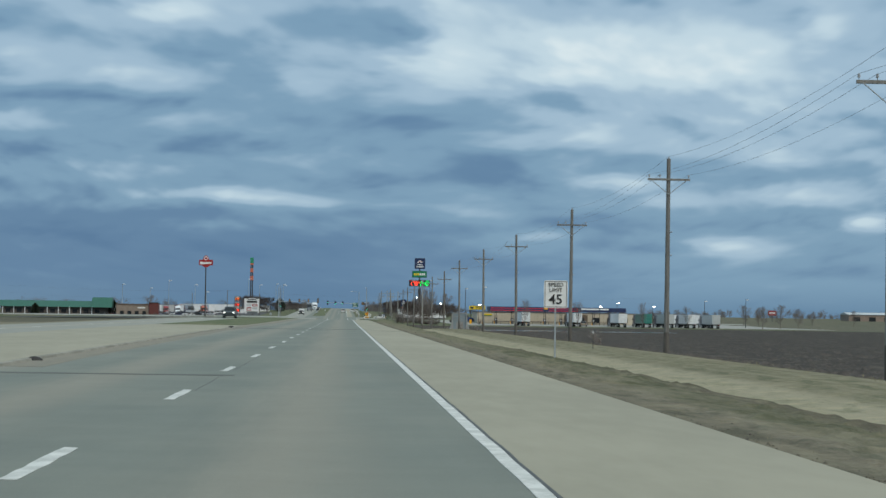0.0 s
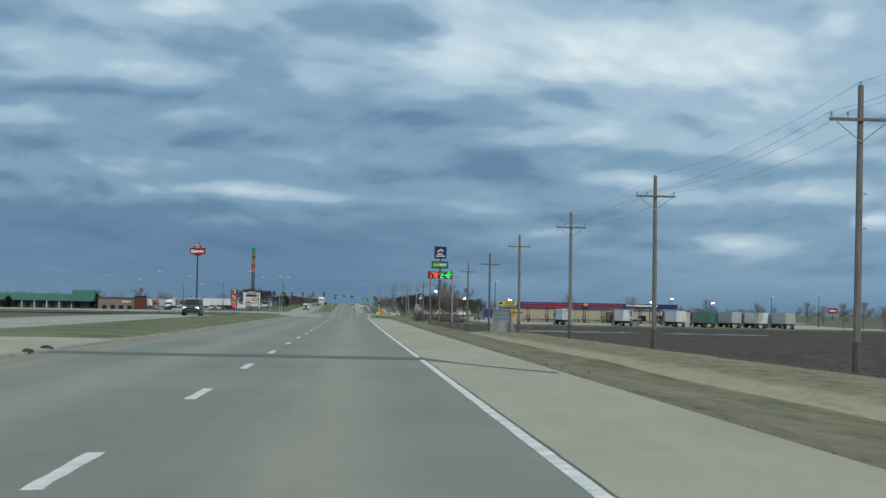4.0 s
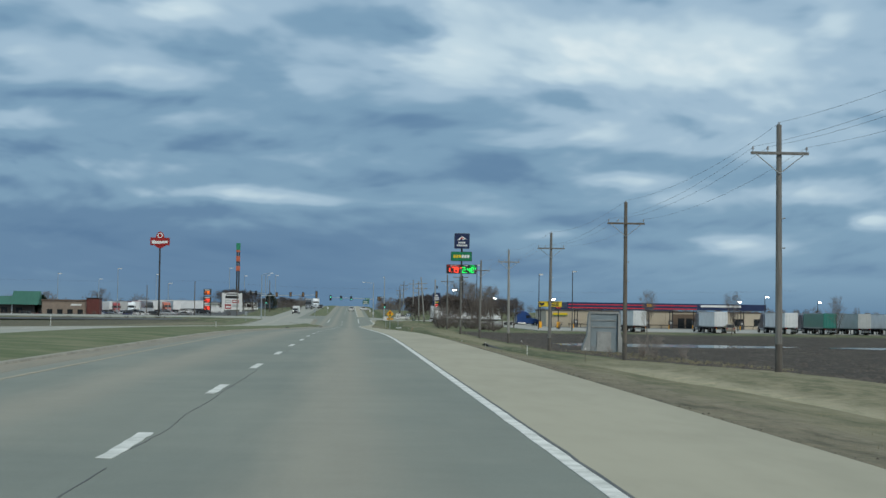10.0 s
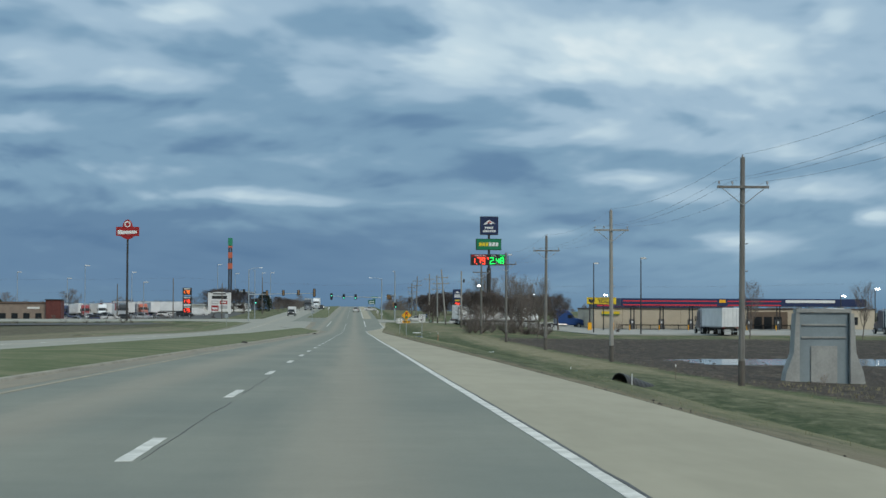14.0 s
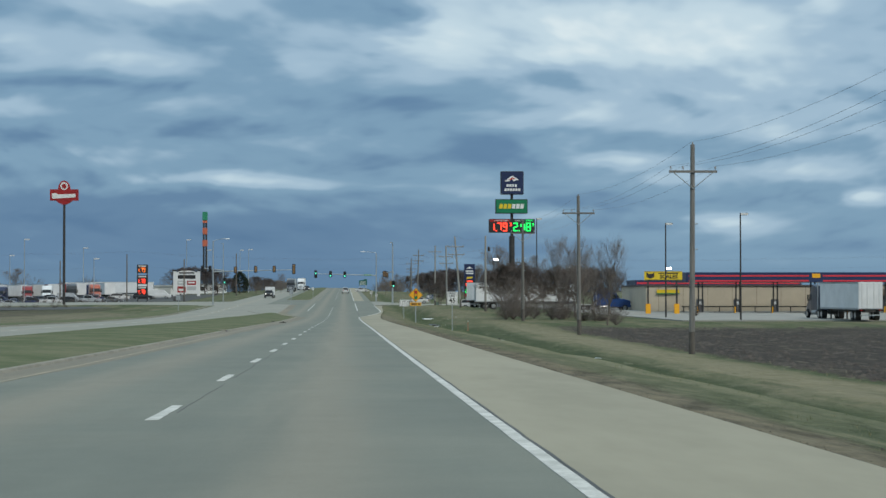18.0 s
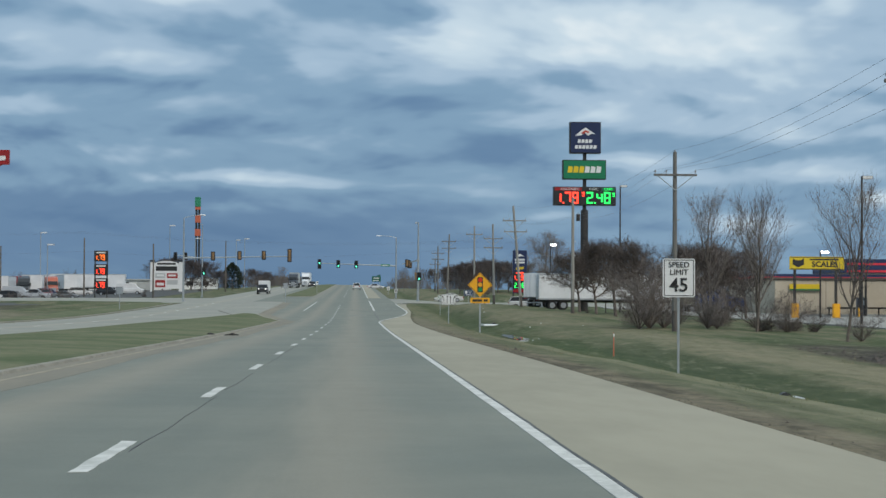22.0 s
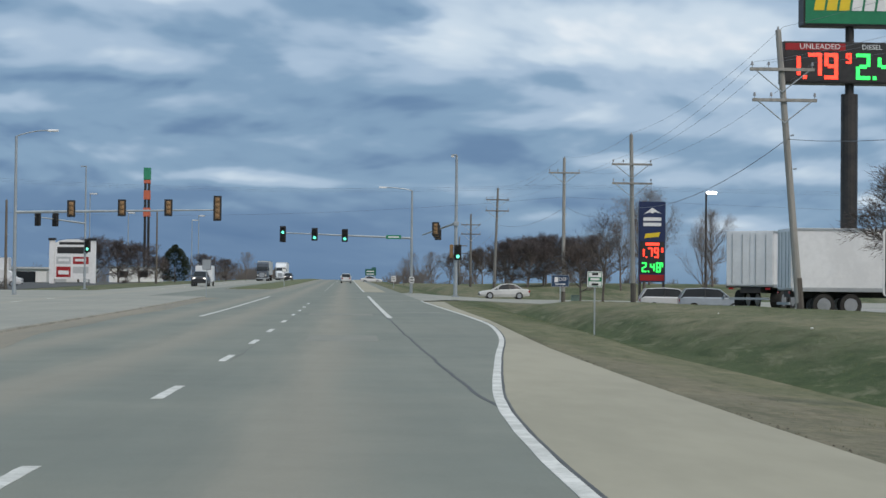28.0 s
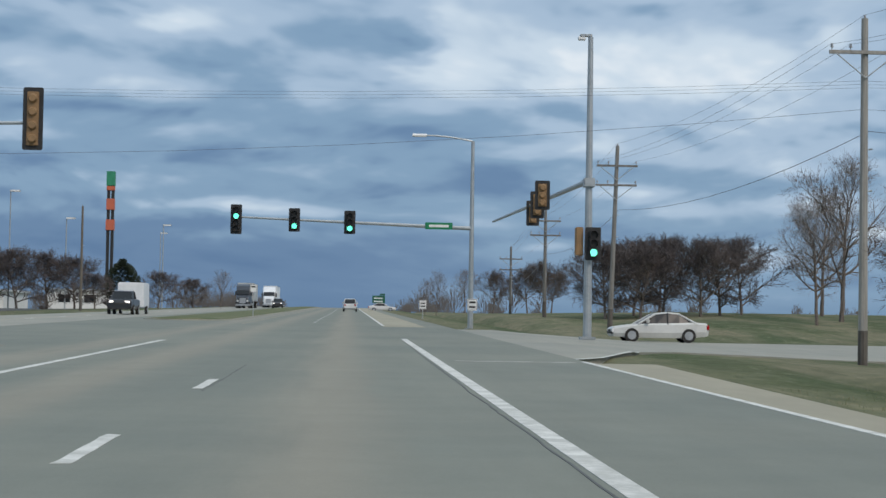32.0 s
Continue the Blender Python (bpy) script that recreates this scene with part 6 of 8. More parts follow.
def ring(bm, sections):
    """Skins cross-sections, each a list of points, into one closed body."""
    rows = [[bm.verts.new(p) for p in s] for s in sections]
    n = len(rows[0])
    for a, b in zip(rows[:-1], rows[1:]):
        for i in range(n):
            bm.faces.new((a[i], a[(i + 1) % n], b[(i + 1) % n], b[i]))
    bm.faces.new(rows[0][::-1])
    bm.faces.new(rows[-1])
    bmesh.ops.recalc_face_normals(bm, faces=bm.faces[:])
    return bm


SHAPES = {  # stations (y, half width, bottom, shoulder), then cabin (y, half width, height)
    "sedan": (4.6, 1.42, 0.33, [(-2.3, 0.62, 0.34, 0.60), (-2.2, 0.80, 0.26, 0.70), (-1.6, 0.89, 0.24, 0.80), (-0.9, 0.90, 0.22, 0.88), (0.8, 0.90, 0.22, 0.92), (1.7, 0.88, 0.26, 0.96), (2.2, 0.80, 0.30, 0.92), (2.3, 0.66, 0.36, 0.74)],
              [(-1.05, 0.74, 0.88), (-0.25, 0.62, 1.36), (0.35, 0.62, 1.43), (0.9, 0.62, 1.38), (1.75, 0.72, 0.94)]),
    "suv": (4.7, 1.72, 0.36, [(-2.35, 0.70, 0.42, 0.80), (-2.25, 0.86, 0.34, 0.95), (-1.5, 0.93, 0.32, 1.05), (-0.9, 0.94, 0.30, 1.08), (1.0, 0.94, 0.30, 1.10), (2.0, 0.92, 0.32, 1.10), (2.3, 0.86, 0.38, 1.05), (2.36, 0.76, 0.45, 0.85)],
            [(-1.1, 0.80, 1.06), (-0.4, 0.68, 1.66), (0.6, 0.68, 1.74), (1.9, 0.67, 1.68), (2.3, 0.80, 1.08)]),
    "pickup": (5.6, 1.88, 0.39, [(-2.8, 0.76, 0.50, 0.90), (-2.7, 0.94, 0.42, 1.10), (-1.7, 1.0, 0.40, 1.18), (-1.1, 1.0, 0.40, 1.20), (0.9, 1.0, 0.40, 1.22), (2.0, 1.0, 0.42, 1.22), (2.7, 0.98, 0.46, 1.20), (2.8, 0.92, 0.5, 1.1)],
               [(-1.25, 0.86, 1.18), (-0.6, 0.74, 1.80), (0.2, 0.74, 1.88), (0.85, 0.74, 1.82), (1.05, 0.86, 1.2)]),
    "van": (5.4, 2.2, 0.36, [(-2.7, 0.80, 0.42, 0.95), (-2.55, 0.94, 0.36, 1.10), (-1.9, 1.0, 0.34, 1.22), (-1.2, 1.0, 0.34, 1.25), (1.5, 1.0, 0.34, 1.25), (2.4, 1.0, 0.36, 1.25), (2.65, 0.98, 0.40, 1.22), (2.7, 0.94, 0.46, 1.15)],
            [(-1.95, 0.90, 1.22), (-1.0, 0.80, 2.15), (0.5, 0.82, 2.25), (2.45, 0.82, 2.22), (2.66, 0.92, 1.25)])}


def car(x, y, turn, colour, shape, label, lights=False, z=None, group="", name=None):
    ln, top, r, body, cab = SHAPES[shape]
    z = gz(x, y) if z is None else z
    c = thing(name or {"sedan": "sedan_car", "suv": "suv_car", "pickup": "pickup_truck", "van": "panel_van"}[shape], x, y, z, label, "car" if shape in ("sedan", "suv") else shape, group, turn=turn)
    m = paint(*colour)
    secs = []
    for yy, w, b, s in body:
        secs.append([(-w * 0.9, yy, b), (w * 0.9, yy, b), (w, yy, b + (s - b) * 0.35), (w * 0.98, yy, s - 0.08), (w * 0.9, yy, s), (-w * 0.9, yy, s), (-w * 0.98, yy, s - 0.08), (-w, yy, b + (s - b) * 0.35)])
    part("body", ring(bmesh.new(), secs), m, c)
    base = [(yy, w, h) for yy, w, h in cab]
    gl = bmesh.new()
    sec = []
    zb = cab[0][2] - 0.05
    for yy, w, h in base:
        sec.append([(-0.8 * (1.05 if shape != "van" else 1.15), yy, zb), (0.8 * (1.05 if shape != "van" else 1.15), yy, zb), (w, yy, max(h - 0.05, zb + 0.02)), (-w, yy, max(h - 0.05, zb + 0.02))])
    part("glass", ring(gl, sec), WINDOW if shape != "van" else m, c)
    rf = bmesh.new()
    mids = base[1:-1]
    ring(rf, [[(-w * 0.99, yy, h - 0.06), (w * 0.99, yy, h - 0.06), (w * 0.9, yy, h), (-w * 0.9, yy, h)] for yy, w, h in mids])
    part("roof", rf, m, c)
    for s in (-1, 1):
        for a, b in ((0, 1), (-1, -2)):
            p0, p1 = base[a], base[b]
            part("pillar", tubed((s * 0.84, p0[0], zb + 0.03), (s * p1[1] * 0.99, p1[0], p1[2] - 0.04), 0.045, None, 6), m, c)
        ym = base[2][0]
        part("pillar", tubed((s * 0.86, ym, zb + 0.03), (s * base[2][1] * 1.0, ym, base[2][2] - 0.04), 0.04, None, 6), BLACK if shape != "van" else m, c)
        fy, by = body[0][0], body[-1][0]
        hl = part("headlamp", boxed(s * 0.62 - 0.17, s * 0.62 + 0.17, fy - 0.03 + 0.04, fy + 0.16, body[1][3] - 0.24, body[1][3] - 0.06, 0.02), HEADLAMP if lights else SIGNWHITE, c, "lit headlamp" if lights else "pale headlamp")
        part("tail_lamp", boxed(s * 0.66 - 0.14, s * 0.66 + 0.14, by - 0.14, by + 0.01, body[-2][3] - 0.3, body[-2][3] - 0.08, 0.02), TAIL, c)
        part("mirror", boxed(s * 0.98 - 0.1, s * 0.98 + 0.1, cab[0][0] + 0.35, cab[0][0] + 0.5, cab[0][2] + 0.02, cab[0][2] + 0.2, 0.03), m, c)
        for wy in (-ln * 0.295, ln * 0.29):
            wheel(c, s * (body[3][1] - 0.1), wy, r, 0.22)
    part("bumper", boxed(-0.72, 0.72, body[0][0] - 0.02, body[0][0] + 0.15, 0.36, 0.52, 0.03), CHASSIS, c)
    part("grille", boxed(-0.42, 0.42, body[0][0] - 0.012, body[0][0] + 0.06, body[0][3] - 0.16, body[0][3] - 0.02, 0.01), CHASSIS, c)
    return c


def trailer(x, y, turn, colour, label, length=15.8, z=None):
    """A box semi-trailer; its rear end is towards -y."""
    z = gz(x, y) if z is None else z
    t = thing("semi_trailer", x, y, z, label, "semi trailer", turn=turn)
    m = WHITEPAINT if colour == "white" else GREYPAINT if colour == "grey" else paint(*colour)
    part("box", boxed(-1.29, 1.29, 0, length, 1.18, 4.02, 0.04), m, t)
    for s in (-1, 1):
        d = part("rear_door", boxed(s * 0.64 - 0.61, s * 0.64 + 0.61, -0.035, 0.0, 1.25, 3.9, 0.01), m, t)
        for q in (-0.3, 0.25):
            part("lock_rod", tubed((s * 0.64 + q, -0.05, 1.3), (s * 0.64 + q, -0.05, 3.85), 0.018, None, 6), STEEL, d)
        part("side_rail", boxed(s * 1.3 - 0.02, s * 1.3 + 0.02, 0, length, 1.12, 1.3), STEEL, t)
        part("top_rail", boxed(s * 1.3 - 0.015, s * 1.3 + 0.015, 0, length, 3.9, 4.0), STEEL, t)
        for wy in (1.5, 2.75):
            wheel(t, s * 0.98, wy, 0.51, 0.55)
        part("landing_leg", boxed(s * 0.9 - 0.07, s * 0.9 + 0.07, length - 3.4, length - 3.25, 0.02, 1.2), CHASSIS, t)
        part("tail_lamp", boxed(s * 1.0 - 0.12, s * 1.0 + 0.12, -0.07, -0.03, 1.02, 1.12), TAIL, t)
    part("underframe", boxed(-0.55, 0.55, 0.1, length - 0.5, 0.85, 1.17), CHASSIS, t)
    part("guard_bar", boxed(-1.1, 1.1, -0.1, 0.0, 0.5, 0.62, 0.01), STEEL, t)
    return t


def tractor(x, y, turn, colour, label, z=None):
    """A sleeper tractor; its nose is towards +y."""
    z = gz(x, y) if z is None else z
    t = thing("truck_tractor", x, y, z, label, "truck", turn=turn)
    m = WHITEPAINT if colour == "white" else paint(*colour)
    bm = bmesh.new()
    ring(bm, [[(-w, yy, b), (w, yy, b), (w, yy, h - 0.12), (w * 0.85, yy, h), (-w * 0.85, yy, h), (-w, yy, h - 0.12)] for yy, w, b, h in
              ((0.0, 1.2, 0.9, 3.7), (1.6, 1.22, 0.75, 3.9), (2.6, 1.2, 0.7, 3.6), (3.3, 1.12, 0.7, 2.95), (3.75, 1.05, 0.68, 2.15), (4.6, 0.98, 0.65, 2.0), (5.6, 0.9, 0.62, 1.75), (5.8, 0.82, 0.6, 1.4))])
    part("cab", bm, m, t)
    part("windscreen", ring(bmesh.new(), [[(-1.02, 3.36, 2.9), (1.02, 3.36, 2.9), (1.02, 3.30, 2.92), (-1.02, 3.30, 2.92)], [(-1.04, 3.84, 2.2), (1.04, 3.84, 2.2), (1.04, 3.74, 2.16), (-1.04, 3.74, 2.16)]]), WINDOW, t)
    for s in (-1, 1):
        part("side_window", boxed(s * 1.21 - 0.02, s * 1.21 + 0.02, 2.3, 3.2, 2.05, 2.75, 0.01), WINDOW, t)
        part("exhaust_pipe", tubed((s * 1.1, -0.15, 1.0), (s * 1.1, -0.15, 4.1), 0.08, None, 10), RIM, t)
        part("fuel_tank", tubed((s * 0.95, 0.3, 0.72), (s * 0.95, 2.2, 0.72), 0.32, None, 14), RIM, t)
        part("headlamp", boxed(s * 0.78 - 0.16, s * 0.78 + 0.16, 5.66, 5.84, 1.0, 1.25, 0.02), SIGNWHITE, t)
        part("mirror", boxed(s * 1.35 - 0.08, s * 1.35 + 0.08, 3.3, 3.45, 2.0, 2.7, 0.02), BLACK, t)
        for wy, w in ((4.7, 0.3), (-1.0, 0.55), (-2.3, 0.55)):
            wheel(t, s * 0.98, wy, 0.51, w)
    part("grille", boxed(-0.5, 0.5, 5.78, 5.85, 0.75, 1.6, 0.02), RIM, t)
    part("bumper", boxed(-1.15, 1.15, 5.7, 5.95, 0.35, 0.62, 0.04), RIM, t)
    part("frame_rails", boxed(-0.45, 0.45, -3.0, 5.0, 0.55, 0.85), CHASSIS, t)
    return t


zs = -1.98
trl = "semi trailer parked in the truck lot"
for x, y, turn, col, lab in ((55.1, 556, 0, "white", "white box " + trl), (70.7, 556, 0, "white", "white box " + trl), (84.5, 557, 1, "white", "weathered white box " + trl),
                             (92, 557, 0, ("teal", (0.03, 0.20, 0.16)), "teal green box " + trl), (99, 558, 1, "grey", "grey box " + trl), (105.5, 557, 0, "white", "white box " + trl),
                             (113, 558, 0, "grey", "grey box " + trl)):
    trailer(x, y, turn, col, lab, z=zs)
    tractor(x - math.sin(radians(turn)) * 16.2, y + math.cos(radians(turn)) * 16.2 + 1.5, turn, ("dark_blue", (0.02, 0.03, 0.06)), "dark sleeper tractor coupled to a parked trailer", z=zs)
trailer(120, 600, 80, "white", "white box " + trl + ", side on", z=zs)
car(72.5, 556, 170, ("tan", (0.30, 0.26, 0.20)), "suv", "tan car parked by the trailers", z=zs)
tractor(41.7, 671, -84, ("bright_blue", (0.015, 0.055, 0.20)), "bright blue sleeper tractor parked beside the trees", z=-2.0)
# trucks by the fuel station entrance
trailer(20.6, 654.9, -89, "white", "long white box trailer parked behind the trimmed trees", 15.8, z=-1.55)
trailer(20.9, 663.8, -35, "white", "white box trailer seen from its rear end", 13.0, z=-1.35)
car(25.6, 697, 84, ("silver", (0.30, 0.34, 0.38)), "suv", "silver blue car parked on the station drive", z=-1.84)
car(23.4, 700.5, 86, ("pale_silver", (0.52, 0.53, 0.53)), "suv", "pale silver car parked on the station drive", z=-1.84)
car(14.8, 740, -90, ("light_silver", (0.56, 0.57, 0.55)), "sedan", "light silver sedan waiting on the crossing road", z=-1.13)
# traffic
car(-17.5, 800, 0, ("black_pickup", (0.02, 0.022, 0.025)), "pickup", "dark pickup towing a white cargo trailer", True, z=float(prof(800)))
cg = thing("cargo_trailer", -17.5, 804.6, float(prof(806)), "small white enclosed cargo trailer hitched to a pickup", "trailer")
part("box", boxed(-1.05, 1.05, 0, 4.2, 0.55, 2.55, 0.06), WHITEPAINT, cg)
part("drawbar", boxed(-0.06, 0.06, -1.6, 0, 0.5, 0.6), CHASSIS, cg)
for s in (-1, 1):
    wheel(cg, s * 1.05, 2.1, 0.34, 0.2)
car(-16.2, 276, 0, ("dark_green", (0.03, 0.045, 0.045)), "suv", "dark green off-road car with lit headlamps on the opposite lanes", True, z=float(prof(268)))
car(0.3, 905, 180, ("white_suv", (0.58, 0.6, 0.6)), "suv", "white car far ahead on the highway", z=float(prof(905)))
tractor(-17.0, 960, 180, ("dark_cab", (0.03, 0.035, 0.045)), "dark semi truck oncoming on the far road", z=float(prof(960)))
trailer(-17.0, 977, 180, "grey", "grey trailer behind the oncoming dark truck", 15.0, z=float(prof(977)))
tractor(-15.0, 1010, 180, "white", "white semi truck oncoming on the far road", z=float(prof(1010)))
trailer(-15.0, 1027, 180, "white", "white trailer behind the oncoming white truck", 15.0, z=float(prof(1027)))
for x, y, col, sh in ((-12.5, 985, ("oncoming_dark", (0.03, 0.03, 0.035)), "suv"), (-17.2, 1080, ("oncoming_silver", (0.4, 0.42, 0.44)), "sedan"), (5.6, 960, ("far_white", (0.6, 0.6, 0.6)), "sedan")):
    car(x, y, 0 if x < 0 else 90, col, sh, "distant car on the far road", x < 0, z=float(prof(y)) if x < 0 else gz(x, y))


# ---- truck stop and restaurants across the road ----
def restaurant():
    z = gz(-82, 762) + 0.05
    b = thing("restaurant_building", -82.5, 762, z, "low tan brick restaurant with a red entrance tower", "building")
    part("wall", boxed(-9, 6.5, 0, 14, -0.3, 5.0), TANBRICK, b)
    part("parapet", boxed(-9.2, 6.6, -0.2, 14.2, 5.0, 5.5, 0.04), mat("parapet_brown", (0.14, 0.10, 0.08), None, 1.0, 0.8), b)
    tw = part("tower", boxed(4.2, 8.0, -0.8, 5, -0.3, 5.9, 0.05), mat("tower_red", (0.13, 0.038, 0.033), None, 1.0, 0.7), b, "brick red entrance tower")
    part("tower_cap", boxed(4.0, 8.2, -1.0, 5.2, 5.9, 6.15, 0.05), BLACK, tw)
    part("word_bar", boxed(-0.5, 2.6, -0.06, 0.0, 3.7, 4.2), SIGNWHITE, b)
    for q in (-7.5, -4.5, -1.5, 1.5):
        part("window", boxed(q, q + 1.6, -0.05, 0.0, 1.0, 2.6), WINDOW, b)
    z = gz(-116, 785) + 0.1
    g = thing("motel_building", -118, 785, z, "long low building with a bright green metal roof", "building")
    part("wall", boxed(-24, 20, 0, 16, -0.3, 3.6), mat("motel_brown", (0.14, 0.12, 0.105), None, 0.8, 0.9), g)
    bm = prism(bmesh.new(), [(-1.5, 3.4), (17.5, 3.4), (12, 6.0), (3, 6.0)], -25, 21)
    part("roof", bm, GREENROOF, g)
    bm = prism(bmesh.new(), [(-3, 3.4), (8, 3.4), (2.5, 7.6)], 13.5, 22)
    part("gable", bm, GREENROOF, g)
    for i in range(9):
        w = part("window", boxed(-22 + 4.6 * i, -20 + 4.6 * i, -0.06, 0.0, 0.9, 2.5), WINDOW, g)
        part("column", boxed(-23.2 + 4.6 * i, -22.9 + 4.6 * i, -1.3, -1.0, -0.3, 3.4), SIGNWHITE, g)
    z = gz(-70, 905)
    t = thing("truck_stop_building", -78, 915, z, "long white truck stop building with a flat roof", "building")
    part("wall", boxed(-30, 30, 0, 20, -0.5, 3.0), SIGNWHITE, t)
    part("roof_edge", boxed(-30.4, 30.4, -0.4, 20.4, 3.0, 3.4, 0.05), GREYPAINT, t)
    for i in range(10):
        part("bay_door", boxed(-27 + 5.6 * i, -23.4 + 5.6 * i, -0.06, 0.0, 0, 2.6), GREYPAINT if i % 2 else WINDOW, t)
    f = thing("white_fence_building", -33, 945, gz(-33, 945), "low white building behind bare trees", "building")
    part("wall", boxed(-14, -4, 0, 8, -0.5, 2.6), SIGNWHITE, f)
    part("roof", boxed(-14.3, -3.7, -0.3, 8.3, 2.6, 2.9, 0.04), GREYPAINT, f)
    for q in (-12, -8):
        part("window", boxed(q, q + 1.8, -0.05, 0, 0.8, 2.0), WINDOW, f)
    for x, y, w, h, m, lab in ((235, 800, 30, 4.0, TANBRICK, "long brown shed on the horizon"), (300, 760, 36, 6.0, TANBRICK, "brown farm shed on the horizon")):
        zq = gz(x, y) - 0.2
        b = thing("shed", x, y, zq, lab, "building")
        part("wall", boxed(-w / 2, w / 2, 0, 14, 0, h * 0.75), m, b)
        part("roof", prism(bmesh.new(), [(-0.5, h * 0.75), (14.5, h * 0.75), (7, h)], -w / 2 - 0.4, w / 2 + 0.4), GREYPAINT, b)
        for k in range(4):
            part("bay_door", boxed(-w / 2 + 2 + k * w / 4.4, -w / 2 + 5 + k * w / 4.4, -0.05, 0, 0, h * 0.5), WINDOW, b)


restaurant()
rs = thing("roadside_sign", 180, 773, gz(180, 773), "small red and white sign on a pole far across the field", "pole sign")
part("pole", tubed((0, 0, -0.3), (0, 0, 4.0 - gz(180, 773)), 0.16, 0.12, 8), DARKSTEEL, rs)
part("cabinet", boxed(-1.8, 1.8, -0.25, 0.25, 2.6 - gz(180, 773), 4.6 - gz(180, 773), 0.08), SIGNRED, rs)
part("word_bar", boxed(-1.3, 1.3, -0.27, -0.251, 3.3 - gz(180, 773), 3.9 - gz(180, 773)), SIGNWHITE, rs)
DARKLOT = mat("dark_lot_asphalt", (0.060, 0.062, 0.060), (0.09, 0.09, 0.085), 0.2, 0.9)
strip("truck_stop_lot", -150, -34, 765, 900, DARKLOT, 0.04, "paved truck stop lot across the road", "parking lot", zf=gz, thick=0.2)
lot = random.Random(11)
for x, y, turn, col in ((-49.0, 846, 90, "white"), (-66, 850, 30, "white"), (-74, 856, 20, ("lot_red", (0.28, 0.03, 0.03))), (-83, 850, 25, "white"), (-92, 858, 20, "white"), (-102, 850, 15, ("lot_blue", (0.03, 0.05, 0.14))), (-60, 875, 90, "white"), (-120, 860, 20, "white")):
    trailer(x, y, turn, col, "box semi trailer parked at the truck stop")
    tractor(x - math.sin(radians(turn)) * 16.4, y + math.cos(radians(turn)) * 16.4, turn, ["white", ("cab_black", (0.02, 0.02, 0.02)), ("cab_red", (0.25, 0.02, 0.02)), ("cab_navy", (0.02, 0.03, 0.08))][lot.randrange(4)], "sleeper tractor parked at the truck stop")
for x, y, turn, col in ((-61, 822, 196, ("cab_coral", (0.42, 0.10, 0.05))), (-66.5, 824, 188, ("cab_black", (0.02, 0.02, 0.02))), (-72, 822, 184, "white"), (-77.5, 825, 190, ("cab_red", (0.25, 0.02, 0.02))), (-83, 823, 176, ("cab_navy", (0.02, 0.03, 0.08))), (-89, 824, 182, "white"), (-95, 822, 186, ("cab_black", (0.02, 0.02, 0.02))), (-101, 825, 180, ("cab_teal", (0.03, 0.12, 0.13)))):
    tractor(x, y, turn, col, "sleeper tractor parked facing the road at the truck stop")
    trailer(x + math.sin(radians(turn)) * 1.6, y - math.cos(radians(turn)) * 1.6 + 15.5, turn, "white" if lot.random() < 0.7 else "grey", "box semi trailer coupled to a parked tractor", 14.5)
car(-44.0, 812, 90, ("van_white", (0.62, 0.63, 0.63)), "van", "white panel van parked at the truck stop")
cols = [("lot_silver", (0.4, 0.42, 0.44)), ("lot_black", (0.02, 0.02, 0.022)), ("lot_white", (0.6, 0.6, 0.6)), ("lot_maroon", (0.16, 0.02, 0.02)), ("lot_grey", (0.16, 0.17, 0.18)), ("lot_navy", (0.02, 0.03, 0.09))]
for i in range(12):
    car(-50 - 4.2 * i + lot.uniform(-0.6, 0.6), 768 + lot.uniform(-1, 1), 90 + lot.uniform(-6, 6), cols[lot.randrange(6)], lot.choice(("sedan", "suv", "suv", "pickup")), "car parked along the front of the restaurant lot", group="parked cars")
for i in range(10):
    car(-47 - 5.6 * i + lot.uniform(-0.8, 0.8), 806 + lot.uniform(-2, 2), 90 + lot.uniform(-20, 20), cols[lot.randrange(6)], lot.choice(("suv", "pickup", "van", "sedan")), "vehicle parked at the truck stop's edge", group="parked cars")
for i in range(16):
    car(-56 - 3.1 * i + lot.uniform(-0.3, 0.3), 788 + lot.uniform(-1, 1) + (i % 3), lot.choice((0, 180)) + lot.uniform(-4, 4), cols[lot.randrange(6)], lot.choice(("sedan", "suv", "suv", "pickup")), "car parked in the restaurant lot", group="parked cars")


